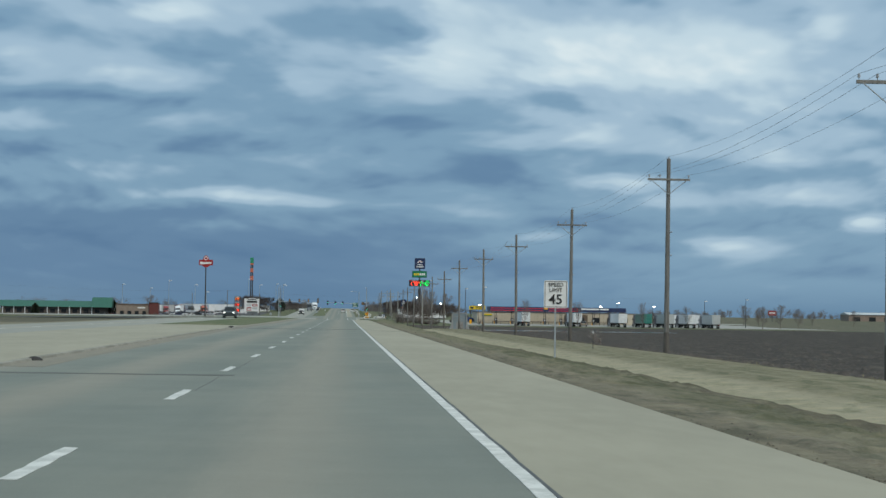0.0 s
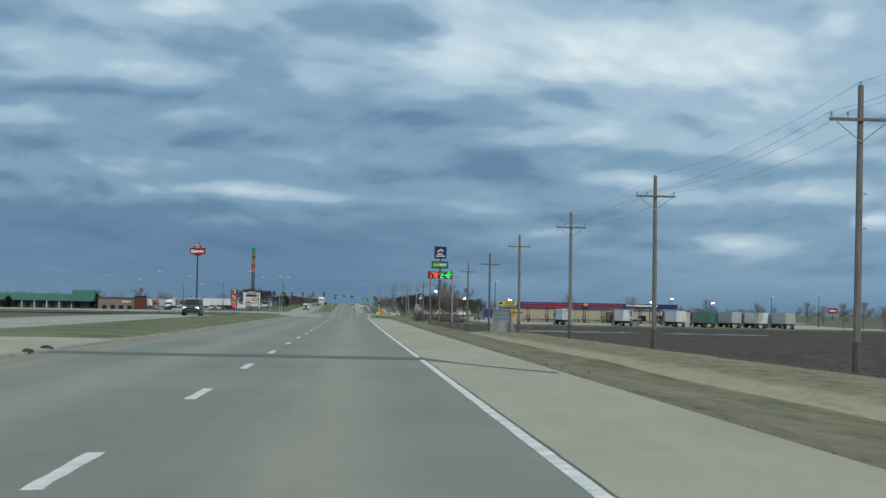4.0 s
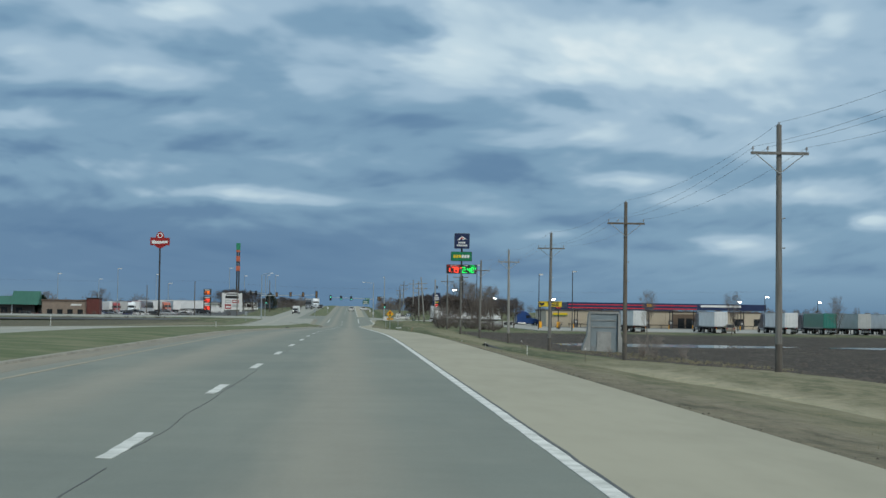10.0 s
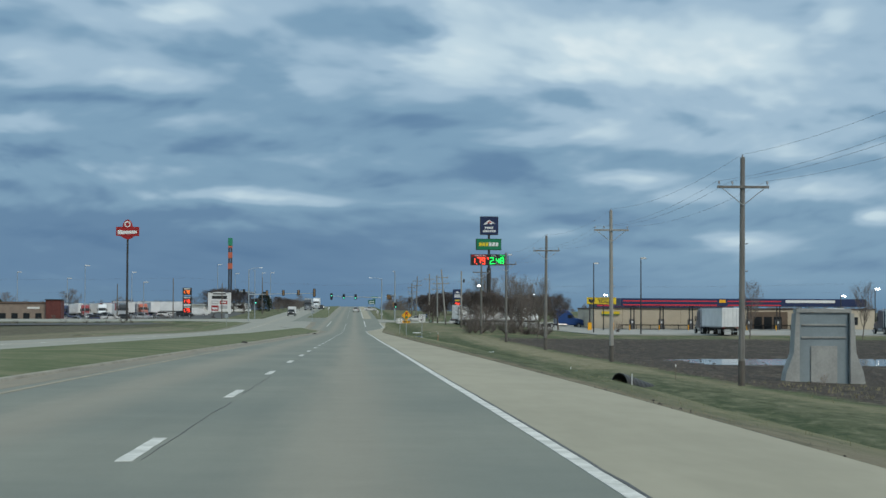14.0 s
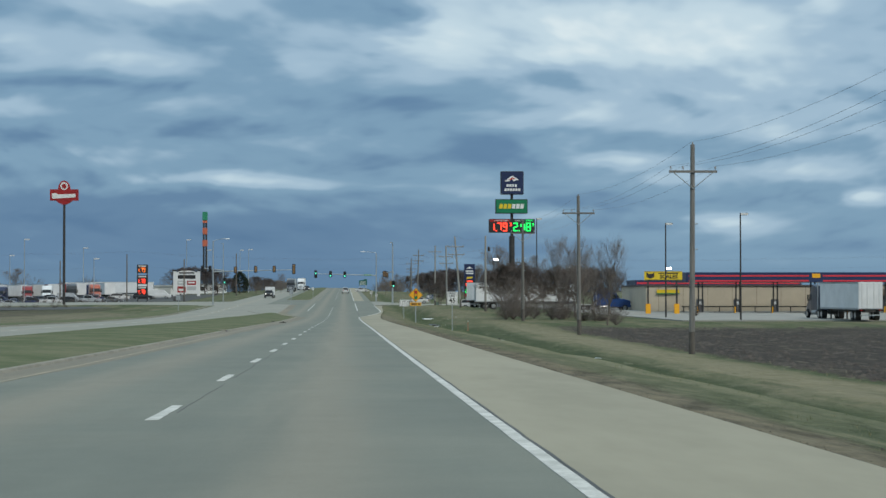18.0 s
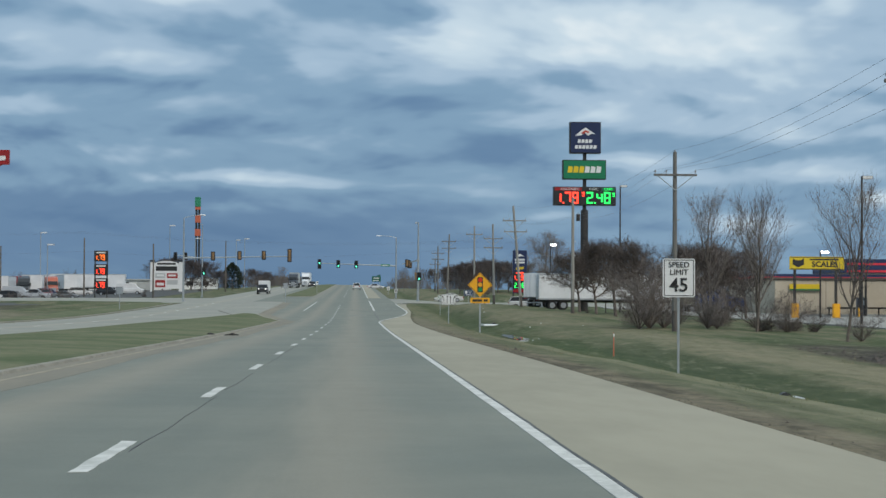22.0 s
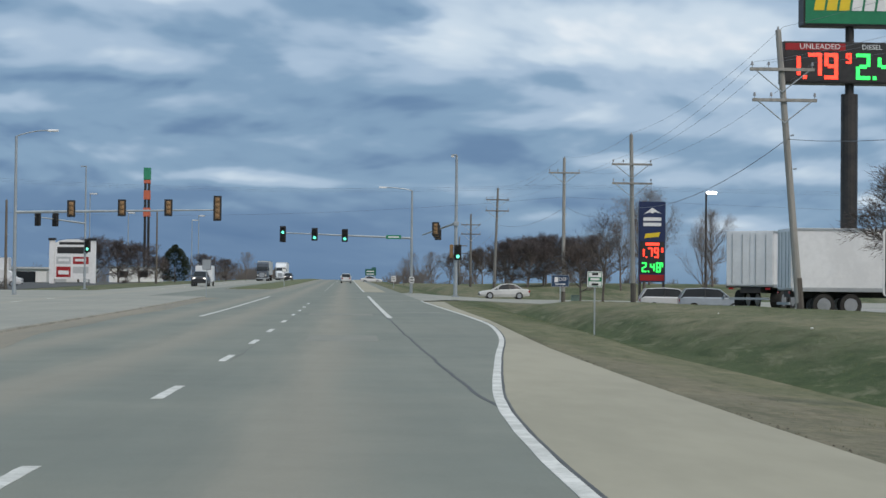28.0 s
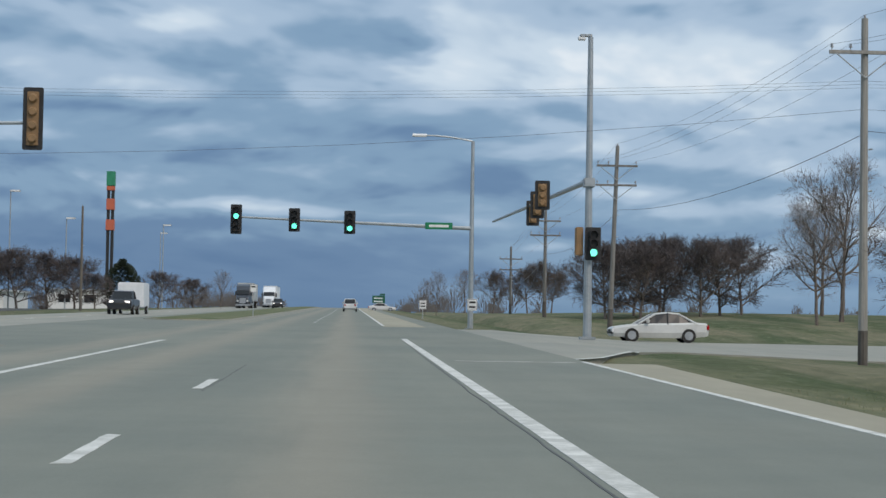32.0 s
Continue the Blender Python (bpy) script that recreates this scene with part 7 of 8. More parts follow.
# ---- trees and plants ----
def bare_tree(seed, height, width, clear, lean=0.0, dense=1.0, rise=0.5, thick=0.14, stems=1, fine=0.010, sweep=0.06):
    """Limb and twig meshes of a leafless tree: limbs, branches and twigs fill a rounded crown."""
    r = random.Random(seed)
    limbs, twigs = [], []
    low = clear * 0.75
    mid, half = (height + low) / 2, (height - low) / 2

    def inside(p):
        w = width * (1.0 if p.z > mid else 0.62 + 0.38 * max(0.0, (p.z - low) / (mid - low)))
        k = lean * 0.25 * max(0.0, p.z - clear)
        return ((p.x - k) / w) ** 2 + (p.y / w) ** 2 + ((p.z - mid) / half) ** 2 < 1.0

    def reach(p, d, most):
        n = 0.0
        while n < most and inside(p + d * (n + 0.15)):
            n += 0.15
        return n

    def run(p, d, length, r0, r1, steps, wob, pull, out):
        path = []
        for i in range(steps):
            d = (d + Vector((r.gauss(0, wob) + lean * 0.10, r.gauss(0, wob), r.gauss(0, wob) + pull))).normalized()
            q = p + d * (length / steps)
            a, b = i / steps, (i + 1) / steps
            out.append((p.copy(), q.copy(), r0 + (r1 - r0) * a, r0 + (r1 - r0) * b))
            path.append((q.copy(), d.copy(), r0 + (r1 - r0) * b))
            p = q
        return path

    def side(d, spread):
        a = Vector((r.gauss(0, 1), r.gauss(0, 1), r.gauss(0, 1)))
        a = (a - d * a.dot(d)).normalized()
        return (d + a * spread).normalized()

    def twig(p, d, size):
        ln = size * r.uniform(0.6, 1.2)
        path = run(p, side(d, r.uniform(0.5, 1.1)), ln, fine, fine * 0.75, 2, 0.12, sweep, twigs)
        for q, e, _ in path:
            for _ in range(2):
                run(q, side(e, r.uniform(0.5, 0.9)), ln * r.uniform(0.35, 0.6), fine * 0.7, fine * 0.4, 1, 0.1, sweep, twigs)

    def branch(p, d, ln, rad):
        path = run(p, d, ln, rad, rad * 0.4, 4, 0.12, 0.01 + sweep, limbs if rad > 0.022 else twigs)
        for i, (q, e, _) in enumerate(path):
            for _ in range(max(1, round(1.7 * dense + r.uniform(-0.5, 0.5)))):
                twig(q, e, min(1.0, 0.10 * height))

    starts = []
    if stems == 1:
        trunk = run(Vector((0, 0, -0.2)), Vector((0, 0, 1)), height * 0.78, thick, thick * 0.25, 10, 0.035, 0.03, limbs)
        n = int(11 + 4 * dense)
        for k in range(n):
            u = (k + r.random()) / n
            z = clear + (height * 0.76 - clear) * u ** 0.9
            q = min(trunk, key=lambda c: abs(c[0].z - z))
            e = rise + (1.25 - rise) * u ** 1.5 + r.uniform(-0.12, 0.12)
            a = 2.4 * k + r.uniform(-0.4, 0.4)
            starts.append((q[0], Vector((math.cos(a) * math.cos(e), math.sin(a) * math.cos(e), math.sin(e))), q[2] * 0.72))
    else:
        for k in range(stems):
            a, e = 2.4 * k + r.uniform(-0.5, 0.5), r.uniform(rise, 1.35)
            starts.append((Vector((math.cos(a), math.sin(a), 0)) * 0.05 * r.random() + Vector((0, 0, -0.1 + low)), Vector((math.cos(a) * math.cos(e), math.sin(a) * math.cos(e), math.sin(e))), thick))
    for p, d, rad in starts:
        ln = max(0.8, reach(p, d, height) * r.uniform(0.82, 1.02))
        path = run(p, d, ln, rad, rad * 0.28, 6, 0.09, 0.05, limbs)
        for i, (q, e, rr) in enumerate(path):
            for _ in range(2 if i else 1):
                f = side(e, r.uniform(0.55, 1.0))
                bl = max(0.5, min(reach(q, f, height), ln * (0.55 - 0.05 * i)) * r.uniform(0.7, 1.0))
                branch(q, f, bl, max(rr * 0.55, fine * 1.2))

    def skin(segs, n, point=False):
        vs, fs = [], []
        for a, b, r0, r1 in segs:
            q = (b - a).to_track_quat("Z", "Y")
            k = len(vs)
            for i in range(n):
                t = 2 * math.pi * i / n
                vs.append(a + q @ Vector((math.cos(t) * r0, math.sin(t) * r0, 0)))
            if point:
                vs.append(b + (b - a) * 0.15)
                fs += [(k + i, k + (i + 1) % n, k + n) for i in range(n)]
            else:
                for i in range(n):
                    t = 2 * math.pi * i / n
                    vs.append(b + q @ Vector((math.cos(t) * r1, math.sin(t) * r1, 0)))
                fs += [(k + i, k + (i + 1) % n, k + n + (i + 1) % n, k + n + i) for i in range(n)]
        return [tuple(v) for v in vs], fs

    return skin(limbs, 5), skin(twigs, 3, True)


def tree_kind(seed, height, spread, clear, label, category="tree", twig=TWIG, name="bare_tree", **kw):
    (lv, lf), (tv, tf) = bare_tree(seed, height, spread, clear, **kw)
    t = thing(name, 0, 0, -60, label, category)
    mesh_part("trunk", lv, lf, BARK, t)
    mesh_part("crown", tv, tf, twig, t)
    top = max((v[2] for v in tv), default=1.0)
    t["height"] = top
    return t


def plant(kind, x, y, height, turn, z=None, wide=1.0):
    z = gz(x, y) if z is None else z
    k = height / kind["height"]
    ob = copy_thing(kind, pose(x, y, z - 0.05, 0, 0, turn))
    ob.scale = (k * wide, k * wide, k)
    return ob


def hide_model(ob):
    for o in (*ob.children_recursive, ob):
        bpy.data.objects.remove(o)


wind = tree_kind(3, 6.5, 3.1, 1.9, "trimmed bare tree with a dense wind-swept crown", lean=-0.5, dense=1.6, rise=0.45, thick=0.15, fine=0.014)
wind2 = tree_kind(8, 6.5, 3.3, 1.8, "trimmed bare tree with a dense rounded crown", lean=-0.35, dense=1.6, rise=0.4, thick=0.15, fine=0.014)
tall = tree_kind(5, 10, 2.7, 1.2, "tall bare tree with upswept thin branches", twig=HAZETWIG, lean=-0.05, dense=0.65, rise=0.9, thick=0.12, fine=0.009, sweep=0.28)
tall2 = tree_kind(14, 10, 2.9, 1.0, "tall bare tree with upswept thin branches", twig=HAZETWIG, lean=-0.1, dense=0.65, rise=0.9, thick=0.11, fine=0.009, sweep=0.28)
open_t = tree_kind(21, 11, 4.2, 2.3, "large bare tree with an open spreading crown", twig=HAZETWIG, dense=0.9, rise=0.5, thick=0.20, fine=0.013)
upright = tree_kind(27, 7, 2.0, 1.6, "young bare tree with an upright open crown", twig=TWIG, dense=0.6, rise=0.6, thick=0.12, fine=0.010)
row = tree_kind(53, 6.5, 3.5, 0.9, "low bare tree with a dense dark reddish twiggy crown", twig=REDTWIG, dense=1.3, rise=0.4, thick=0.14, fine=0.020)
row2 = tree_kind(58, 6.5, 3.8, 0.8, "low bare tree with a dense dark reddish twiggy crown", twig=REDTWIG, dense=1.3, rise=0.42, thick=0.13, fine=0.020)
bush = tree_kind(31, 4.5, 2.1, 0.2, "dense leafless thicket of brown twigs", "bush", name="bare_bush", dense=0.8, rise=0.5, thick=0.045, stems=14, fine=0.010)
bush2 = tree_kind(37, 4.5, 1.9, 0.2, "dense leafless thicket of brown twigs", "bush", name="bare_bush", dense=0.8, rise=0.6, thick=0.04, stems=14, fine=0.010)
thin = tree_kind(47, 4.5, 1.8, 0.2, "leafless thicket of thin grey brown stems", "bush", twig=HAZETWIG, name="bare_bush", dense=0.9, rise=0.6, thick=0.035, stems=13, fine=0.009)
brush = tree_kind(43, 4.0, 1.2, 0.2, "wispy leafless brush with pale thin stems", "bush", twig=PALETWIG, name="bare_brush", dense=0.6, rise=0.9, thick=0.025, stems=12, fine=0.008)
hedge = tree_kind(61, 4.5, 2.4, 0.2, "low leafless hedge bush of dark twigs", "bush", name="bare_bush", dense=0.6, rise=0.5, thick=0.04, stems=6, fine=0.026)
tr = random.Random(17)
for x, y, h, k in ((23.7, 641, 6.3, wind), (23.5, 626, 6.3, wind2), (23.3, 611, 6.9, wind), (23.6, 599, 6.3, wind2), (30.5, 646, 6.5, wind), (27.0, 588, 6.2, wind), (33.5, 612, 6.4, wind2), (29.5, 600, 6.6, wind), (36.5, 618, 6.6, wind)):
    plant(k, x, y, h * 1.1, tr.uniform(-18, 18), wide=1.2)
for x, y, h, k in ((25.0, 539, 9.0, tall), (23.9, 570, 9.8, tall2), (24.5, 558, 9.4, tall), (52, 528, 8.3, tall2), (67, 528, 8.3, tall), (85.7, 528, 7.8, tall2), (129, 566, 7.6, open_t), (136, 572, 8.2, open_t), (142, 574, 7.0, open_t), (101, 540, 7.2, tall), (26.5, 705, 7.0, tall2), (17.4, 705, 5.0, wind2), (29.0, 660, 8.5, tall2), (26.2, 566, 8.2, tall2)):
    plant(k, x, y, h, tr.uniform(0, 360), z=min(gz(x, y), -1.9) if x > 40 else None)
for x, y, h, k in ((17.6, 556, 5.2, thin), (18.8, 558, 4.4, thin), (16.7, 554, 3.2, thin), (23.6, 566, 3.4, thin), (25.4, 561, 3.2, bush), (22.4, 563, 3.0, thin), (26.6, 559, 2.6, thin), (27.6, 563, 2.8, bush), (24.6, 571, 3.4, bush2), (20.6, 564, 2.4, thin), (26.0, 540, 2.0, thin), (28.6, 560, 1.8, bush2)):
    plant(k, x, y, h, tr.uniform(0, 360), wide=1.45)
for x, y, h, k in ((24.4, 612, 1.3, bush), (24.9, 603, 1.8, thin), (31.5, 650, 1.0, bush), (33, 650, 1.1, bush2), (25.5, 649, 1.0, bush),
                   (44, 595, 2.0, bush2), (22.5, 346, 1.9, brush), (21.4, 333, 2.2, brush), (19.8, 344, 0.9, brush), (22.2, 372, 0.8, brush), (20.0, 144, 1.3, brush), (20.9, 148, 0.9, brush), (23.6, 352, 1.1, brush), (24.9, 341, 1.5, brush)):
    plant(k, x, y, h, tr.uniform(0, 360))
for x, y, h, k in ((19.5, 792, 6.2, row), (21.8, 790, 6.0, row2), (24.0, 793, 6.7, row), (26.5, 791, 6.4, row2), (28.8, 795, 6.4, row), (31.5, 800, 6.8, row2), (20.7, 799, 6.4, row2), (23.0, 801, 6.6, row2), (25.4, 803, 6.8, row), (30.0, 770, 8.0, open_t), (34.0, 779, 12.2, open_t), (150, 690, 8.5, open_t), (158, 700, 7.5, open_t), (176, 690, 6.5, tall2), (200, 720, 7, open_t), (38, 800, 11, open_t), (44, 790, 10, open_t), (20.5, 845, 6.0, wind2), (17, 870, 5.5, wind2),
                   (15, 890, 6.0, open_t), (12, 905, 6.5, tall2), (22, 880, 6.0, wind2), (26, 890, 6, wind2), (11.5, 930, 6, tall)):
    plant(k, x, y, h, tr.uniform(0, 360), wide=1.2 if k in (row, row2) else 1.0)
plant(upright, 17.0, 690, 6.8, 200)
for x, y, h, k in ((-47, 902, 8.5, row), (-43.5, 900, 8.8, row2), (-40, 903, 8.4, row), (-36.5, 904, 7.6, row2), (-33, 898, 5.2, row), (-25.5, 905, 5.5, row2), (-22.5, 925, 5.0, row), (-19.5, 940, 6.5, tall2), (-90, 880, 9.0, open_t), (-101, 830, 8, open_t), (-35, 870, 2.2, bush), (-52, 858, 3.0, bush), (-37, 775, 1.6, bush)):
    plant(k, x, y, h, tr.uniform(0, 360), wide=1.35)
for i in range(20):
    plant(hedge, -104 + 3.0 * i, 750 + tr.uniform(-2, 2), tr.uniform(1.2, 2.1), tr.uniform(0, 360), wide=1.7)
for i in range(11):
    plant(hedge, -74 + 2.7 * i + tr.uniform(-0.8, 0.8), 687 + tr.uniform(-1.5, 1), tr.uniform(0.8, 1.2), tr.uniform(0, 360), wide=1.8)
for k in (wind, wind2, tall, tall2, open_t, upright, row, row2, bush, bush2, brush, thin, hedge):
    hide_model(k)


def evergreen(x, y, h, w, label):
    """A broad conifer: a trunk and overlapping sprays of needles."""
    z = gz(x, y)
    t = thing("evergreen_tree", x, y, z, label, "tree")
    part("trunk", tubed((0, 0, -0.2), (0, 0, h * 0.5), 0.18, 0.08, 8), BARK, t)
    r = random.Random(int(x * 7 + y))
    vs, fs = [], []
    for i in range(2600):
        u = r.random() ** 0.8
        zz = 0.25 + (h - 0.3) * u
        rad = w * math.sin(math.pi * min(1, 0.25 + 0.75 * u)) ** 0.8 * r.uniform(0.55, 1.0) * (1.0 if u < 0.9 else 0.6)
        a = r.uniform(0, 2 * math.pi)
        c = Vector((math.cos(a) * rad, math.sin(a) * rad, zz))
        d = Vector((math.cos(a), math.sin(a), r.uniform(0.0, 0.8))).normalized()
        s = Vector((-math.sin(a), math.cos(a), 0)) * r.uniform(0.08, 0.16)
        k = len(vs)
        l = r.uniform(0.25, 0.5)
        vs += [tuple(c - s), tuple(c + s), tuple(c + d * l), tuple(c + d * l * 0.5 + Vector((0, 0, 0.12)))]
        fs += [(k, k + 1, k + 2), (k, k + 3, k + 2), (k + 1, k + 2, k + 3)]
    mesh_part("sprays", vs, fs, EVERGREEN, t)


evergreen(-30, 902, 6.6, 2.6, "broad dark evergreen beside bare trees")
evergreen(-96, 790, 6.5, 2.2, "dark evergreen beside the green-roofed building")
evergreen(-127, 780, 5.0, 1.8, "dark evergreen in front of the green-roofed building")


def scatter(name, n, place, size, material, label, category, blades=3, seed=1, lean=0.4):
    """Many small upright tufts or clods in one mesh."""
    r = random.Random(seed)
    vs, fs = [], []
    for _ in range(n):
        x, y = place(r)
        z = gz(x, y)
        h = r.uniform(*size)
        for _ in range(blades):
            a = r.uniform(0, math.pi * 2)
            ox, oy = r.uniform(-0.12, 0.12), r.uniform(-0.12, 0.12)
            w = h * r.uniform(0.07, 0.16)
            dx, dy = math.cos(a) * w, math.sin(a) * w
            lx, ly = r.uniform(-lean, lean) * h, r.uniform(-lean, lean) * h
            k = len(vs)
            vs += [(x + ox - dx, y + oy - dy, z - 0.02), (x + ox + dx, y + oy + dy, z - 0.02), (x + ox + lx, y + oy + ly, z + h)]
            fs.append((k, k + 1, k + 2))
    return tagged(mesh_part(name, vs, fs, material, None), label, category, kind="stuff")


def verge(r):
    y = r.uniform(5, 690)
    return right_out(y) + 0.5 + 14 * r.random() ** 1.3, y


scatter("verge_grass", 26000, verge, (0.012, 0.035), DRYGRASS, "short dry tan grass along the verge", "grass", 3, 1)
scatter("ditch_grass", 16000, lambda r: (r.uniform(6.0, 19.5), r.uniform(320, 690)), (0.015, 0.04), GREENGRASS, "short green grass in the ditch", "grass", 3, 2)
scatter("rough_tufts", 4000, lambda r: (lambda y: (right_out(y) + 0.6 + 9 * r.random() ** 1.2, y))(r.uniform(20, 690)), (0.02, 0.045), DRYGRASS, "uneven dead tufts in the verge", "grass", 4, 21)
scatter("green_tufts", 6000, lambda r: (r.uniform(5.5, 15), r.uniform(300, 690)), (0.02, 0.045), GREENGRASS, "uneven green tufts in the ditch", "grass", 4, 22)
scatter("field_weeds", 450, lambda r: (r.uniform(16.8, 18.6) + 2 * r.random() ** 3, r.uniform(40, 520)), (0.05, 0.12), DRYGRASS, "tall dead weeds along the field's edge", "weeds", 4, 3, 0.3)
scatter("weed_patch", 650, lambda r: (19.4 + 6.5 * r.random(), 305 + 70 * r.random()), (0.06, 0.22), DRYGRASS, "patch of tall dead weeds at the field's wet corner", "weeds", 4, 31, 0.5)
scatter("median_tufts", 9000, lambda r: (r.uniform(-13.8, -7.6), r.uniform(116, 580)), (0.02, 0.05), GREENGRASS, "short grass tufts on the median", "grass", 3, 5).location.z = 0.0


def clods(name, n, place, size, label, seed):
    r = random.Random(seed)
    vs, fs = [], []
    for _ in range(n):
        x, y = place(r)
        z, s = gz(x, y), r.uniform(*size)
        k = len(vs)
        a0 = r.uniform(0, 6.28)
        for i in range(5):
            a = a0 + 1.257 * i
            q = s * r.uniform(0.7, 1.2)
            vs.append((x + math.cos(a) * q, y + math.sin(a) * q, z - 0.03))
        vs.append((x + r.uniform(-0.3, 0.3) * s, y, z + s * r.uniform(0.16, 0.45)))
        fs += [(k + i, k + (i + 1) % 5, k + 5) for i in range(5)]
    return tagged(mesh_part(name, vs, fs, CLOD, None), label, "soil", kind="stuff")


clods("soil_lumps", 12000, lambda r: (18.6 + 60 * r.random() ** 1.8, r.uniform(40, 525)), (0.06, 0.2), "dark lumps of ploughed soil in the field", 7)
clods("plough_clods", 5000, lambda r: (19.2 + 34 * r.random() ** 1.6, r.uniform(60, 527)), (0.10, 0.36), "large broken clods of ploughed soil", 17)
clods("verge_debris", 700, lambda r: (right_out(300) + abs(r.gauss(0.3, 0.5)), r.uniform(5, 560)), (0.02, 0.07), "small stones and dirt along the shoulder's edge", 8)
clods("shoulder_edge_dirt", 9000, lambda r: (lambda y: (right_out(y) + 0.02 + abs(r.gauss(0, 0.12)), y))(r.uniform(5, 640)), (0.02, 0.06), "crumbled brown dirt along the edge of the shoulder", 12).data.materials[0] = DIRT
clods("mud_ruts", 2200, lambda r: (6.7 + r.gauss(0, 0.7), 16 + abs(r.gauss(0, 26))), (0.02, 0.05), "churned mud ruts in the verge", 9)


def mud_bank():
    """Rutted, torn-up earth between the shoulder and the grass near the start."""
    xs, ys = np.arange(4.75, 8.9, 0.2), np.arange(6.0, 84.0, 0.3)
    vs, fs = [], []
    for y in ys:
        for x in xs:
            e = min(1.0, (x - 4.75) / 0.5, (8.75 - x) / 0.9, (y - 6) / 4, (84 - y) / 14)
            rut = 0.10 * abs(noise.noise((x * 1.1, y * 0.35, 3.0))) + 0.07 * noise.noise((x * 2.6, y * 1.3, 8.0)) + 0.035 * noise.noise((x * 6.0, y * 4.0, 1.0))
            vs.append((x, y, gz(x, y) - 0.06 + max(0.0, e) * (0.07 + 0.95 * rut)))
    n = len(xs)
    fs = [(j * n + i, j * n + i + 1, (j + 1) * n + i + 1, (j + 1) * n + i) for j in range(len(ys) - 1) for i in range(n - 1)]
    ob = mesh_part("mud_bank", vs, fs, GROUND, None)
    tagged(ob, "torn muddy earth with ruts beside the shoulder", "mud", kind="stuff")


mud_bank()


def puddle(x, y, w, l, label, seed, z=None, m=WATER, name="puddle"):
    pts = [(x + w * math.cos(a) * (1 + 0.25 * noise.noise((math.cos(a) * 2, math.sin(a) * 2, seed))), y + l * math.sin(a) * (1 + 0.25 * noise.noise((math.cos(a) * 2, math.sin(a) * 2, seed + 5)))) for a in np.linspace(0, 2 * math.pi, 28, endpoint=False)]
    z = gz(x, y) + 0.06 if z is None else z
    vs = [(a, b, z) for a, b in pts] + [(a, b, z - 0.3) for a, b in pts]
    n = len(pts)
    fs = [tuple(range(n))] + [(i, i + n, (i + 1) % n + n, (i + 1) % n) for i in range(n)]
    tagged(mesh_part(name, vs, fs, m, None), label, "puddle")


puddle(37, 421, 15, 10, "shallow grey puddle lying in the field", 2)
puddle(66, 418, 10, 7, "shallow grey puddle lying in the field", 4)
puddle(9.4, 554, 0.55, 6.5, "narrow strip of water in the ditch", 3)


def culvert_end(x, y, turn, w):
    z = gz(x, y)
    c = thing("culvert_end", x, y, z, "pale concrete flared culvert end in the ditch", "culvert", turn=turn)
    bm = bmesh.new()
    prism(bm, [(-0.5, -0.05), (0.5, -0.05), (0.5, 0.07), (-0.5, 0.02)], -w, w)
    part("apron", bm, SIGNWHITE, c)
    for s in (-1, 1):
        part("lip", boxed(s * w - 0.06, s * w + 0.06, -0.5, 0.5, -0.05, 0.10, 0.03), SIGNWHITE, c)
    part("pipe_mouth", tubed((0, 0.5, 0.04), (0, 0.75, 0.04), 0.15, 0.15, 12), BLACK, c)


def drain_pipe(x, y, z, turn, rad):
    """A corrugated pipe end that juts out of the ditch's bank."""
    c = thing("drain_pipe", x, y, z, "black corrugated drain pipe end jutting into the ditch", "pipe", turn=turn)
    bm = bmesh.new()
    rings, n = [], 20
    for i in range(15):
        q = rad * (1.0 + (0.035 if i % 2 else 0.0))
        rings.append([bm.verts.new((q * math.cos(a), 0.15 * i, q * math.sin(a) - 0.04 * i)) for a in np.linspace(0, 2 * math.pi, n, endpoint=False)])
    inner = [[bm.verts.new((rad * 0.92 * math.cos(a), yy, rad * 0.92 * math.sin(a) - 0.267 * yy)) for a in np.linspace(0, 2 * math.pi, n, endpoint=False)] for yy in (0.0, 1.6)]
    for a, b in list(zip(rings[:-1], rings[1:])) + [(rings[0], inner[0]), (inner[0], inner[1])]:
        for i in range(n):
            bm.faces.new((a[i], a[(i + 1) % n], b[(i + 1) % n], b[i]))
    bm.faces.new(inner[1])
    part("pipe", bm, PIPEBLACK, c)


PIPEBLACK = mat("black_ribbed_plastic", (0.022, 0.024, 0.026), (0.05, 0.05, 0.048), 2.0, 0.55)
drain_pipe(12.1, 369.2, -2.0, -52, 0.52)
for x, y, t, w in ((10.4, 582, 10, 1.0), (8.9, 546, -12, 0.8), (10.8, 491, 0, 0.2), (12.0, 455.7, 8, 0.8)):
    culvert_end(x, y, t, w)
for x, y, w in ((-5.9, 523.5, 0.17), (-6.3, 392.5, 0.2), (-7.5, 232, 0.15), (-6.45, 42.5, 0.2), (-7.05, 125.0, 0.15), (-7.15, 128.2, 0.17)):
    d = thing("road_debris", x, y, float(prof(y)) + (0.06 if y > 100 else 0.0), "dark scrap of debris lying by the curb", "debris")
    bm = bmesh.new()
    bmesh.ops.create_icosphere(bm, subdivisions=2, radius=w)
    for v in bm.verts:
        v.co = v.co * (1 + 0.3 * noise.noise(v.co * 5)) * 1.0
        v.co.z = max(-0.02, v.co.z * 0.5)
    part("scrap", bm, RUBBER, d)


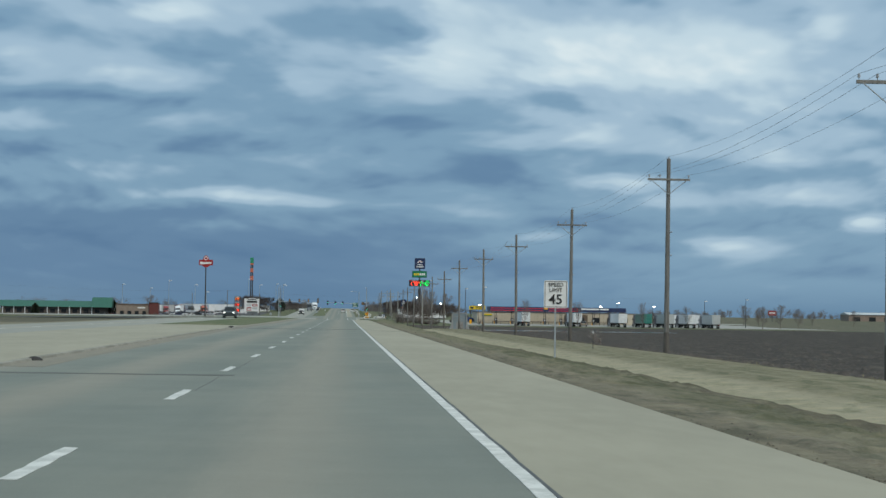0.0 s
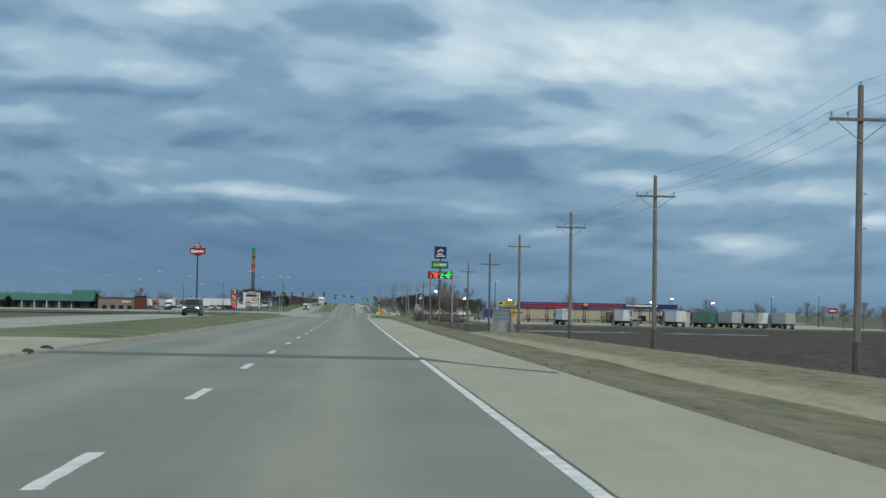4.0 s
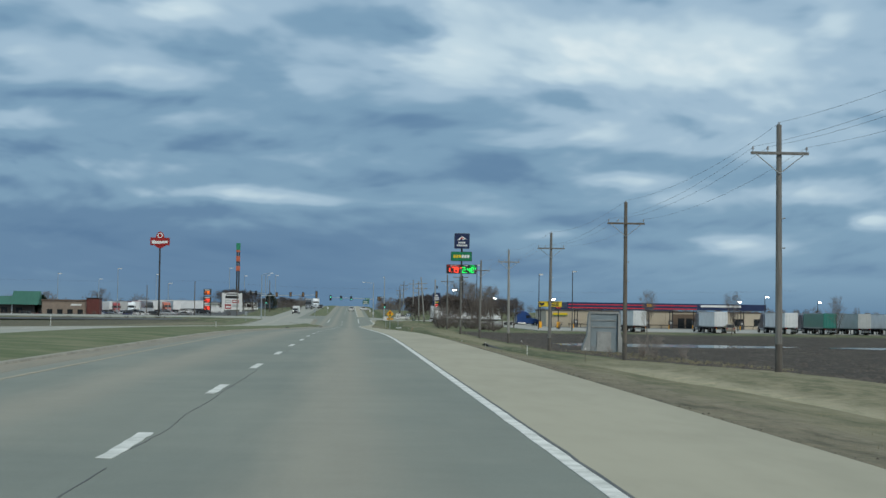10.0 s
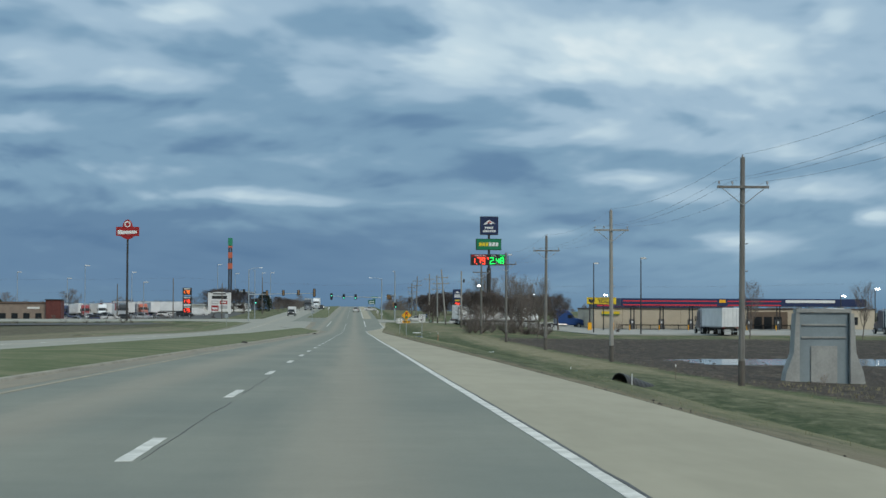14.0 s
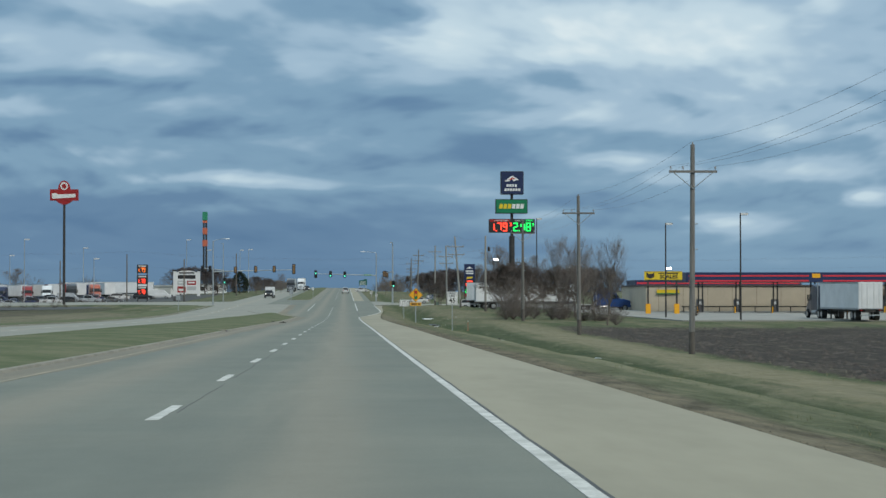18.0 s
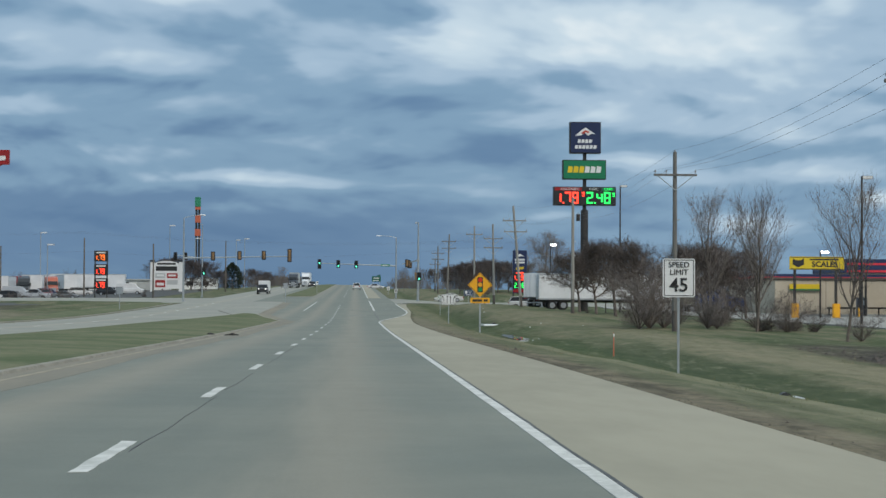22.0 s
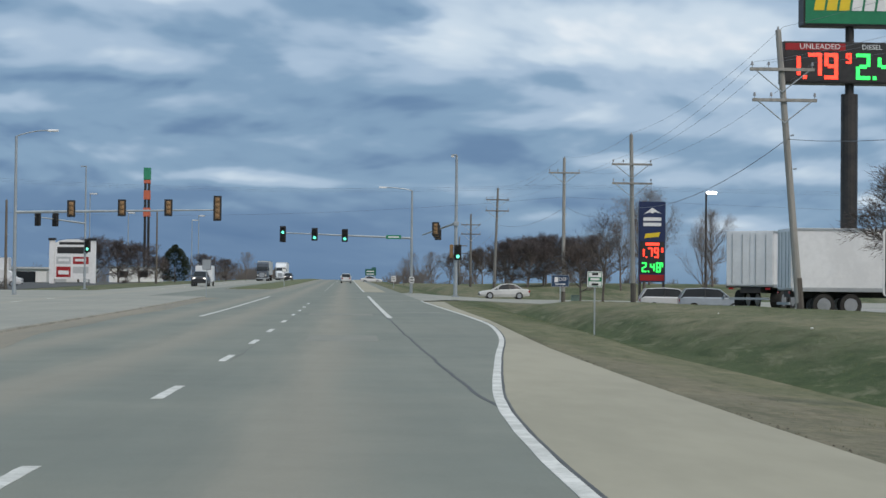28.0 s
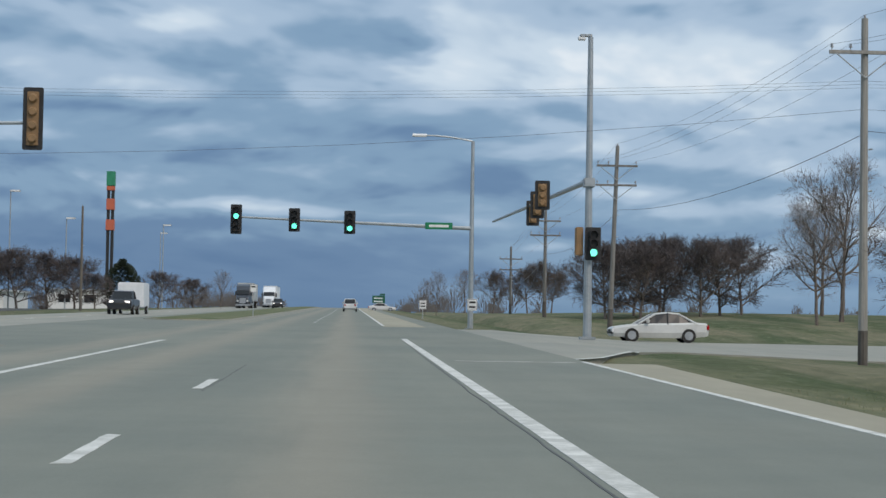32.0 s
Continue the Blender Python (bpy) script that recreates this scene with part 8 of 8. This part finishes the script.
ci = thing("curb_inlet", -5.98, 462, float(prof(462)), "concrete curb inlet with a dark slot and a pale lid", "drain")
part("slot", boxed(-0.10, 0.05, -0.4, 0.4, 0.006, 0.06, 0.01), BLACK, ci)
part("lid", boxed(-0.4, 0.04, -0.5, 0.5, 0.06, 0.09, 0.01), CURB, ci)
part("cover", tubed((-0.2, 0, 0.09), (-0.2, 0, 0.10), 0.15, None, 16), CURB, ci)
lit = random.Random(5)
for x, y in ((9.6, 345), (11.4, 566), (12.6, 571), (14.1, 560), (10.2, 548), (12.9, 632), (9.5, 640), (11.8, 615), (7.1, 302), (8.4, 520)):
    p = thing("litter", x, y, gz(x, y) + 0.03, "crumpled scrap of white litter in the grass", "litter", turn=lit.uniform(0, 360))
    bm = bmesh.new()
    bmesh.ops.create_icosphere(bm, subdivisions=2, radius=lit.uniform(0.025, 0.05))
    for v in bm.verts:
        v.co = v.co * (1 + 0.5 * noise.noise(v.co * 9 + Vector((x, y, 0))))
        v.co.z *= 0.5
    part("scrap", bm, SIGNWHITE, p)
t = thing("tyre_tread", -5.15, 525.0, float(prof(525)) + 0.005, "black strip of shed tyre tread lying by the curb", "debris", turn=-70)
bm = bmesh.new()
secs = [(q, 0.05 + 0.09 * math.sin(math.pi * (q + 0.6) / 1.4) * (1 + 0.4 * math.sin(9 * q)), 0.10 + 0.05 * math.sin(7 * q)) for q in np.linspace(-0.6, 0.75, 12)]
loops = [[bm.verts.new(c) for c in ((-w, q, 0.0), (w, q, 0.0), (w * 0.8, q, h), (-w * 0.8, q, h))] for q, h, w in secs]
for a, b in zip(loops[:-1], loops[1:]):
    for i in range(4):
        bm.faces.new((a[i], a[(i + 1) % 4], b[(i + 1) % 4], b[i]))
bm.faces.new(loops[0])
bm.faces.new(loops[-1])
part("tread", bm, RUBBER, t)
t.scale = (0.6, 0.45, 0.6)


def far_woods(name, n, x0, x1, y0, y1, label, seed, hmin=4, hmax=9):
    """A ragged line of leafless trees far off."""
    r = random.Random(seed)
    vs, fs = [], []
    for _ in range(n):
        x, y = r.uniform(x0, x1), r.uniform(y0, y1)
        z, h = gz(x, y) - 0.5, r.uniform(hmin, hmax) * r.uniform(0.6, 1.0)
        w = h * r.uniform(0.3, 0.6)
        for i in range(80):
            a, b = r.uniform(0, 2 * math.pi), r.random() ** 0.6
            cx, cz = x + math.cos(a) * b * w, z + h * 0.58 + math.sin(a) * b * h * 0.42
            dx, dz, q = (cx - x) * r.uniform(0.1, 0.35), h * r.uniform(0.06, 0.16), 0.03 + 0.05 * r.random()
            cy, k = y + r.uniform(-w, w), len(vs)
            vs += [(cx - dx - q, cy, cz - dz), (cx - dx + q, cy, cz - dz), (cx + dx + q * 0.5, cy, cz + dz), (cx + dx - q * 0.5, cy, cz + dz)]
            fs.append((k, k + 1, k + 2, k + 3))
        k = len(vs)
        vs += [(x - 0.1, y, z), (x + 0.1, y, z), (x + 0.05, y, z + h * 0.5), (x - 0.05, y, z + h * 0.5)]
        fs.append((k, k + 1, k + 2, k + 3))
    return tagged(mesh_part(name, vs, fs, FARWOOD, None), label, "trees", kind="stuff")


far_woods("far_woods", 170, 30, 420, 960, 1300, "ragged line of bare trees on the horizon", 3, 3, 6)
far_woods("far_woods_left", 130, -320, -30, 1000, 1300, "ragged line of bare trees on the horizon", 4)
far_woods("far_woods_road", 60, -34, -22, 1000, 1350, "bare trees beside the far road", 6, 3, 6)
far_woods("far_woods_verge", 30, 12, 30, 950, 1300, "bare trees beside the far road", 7, 3, 6)
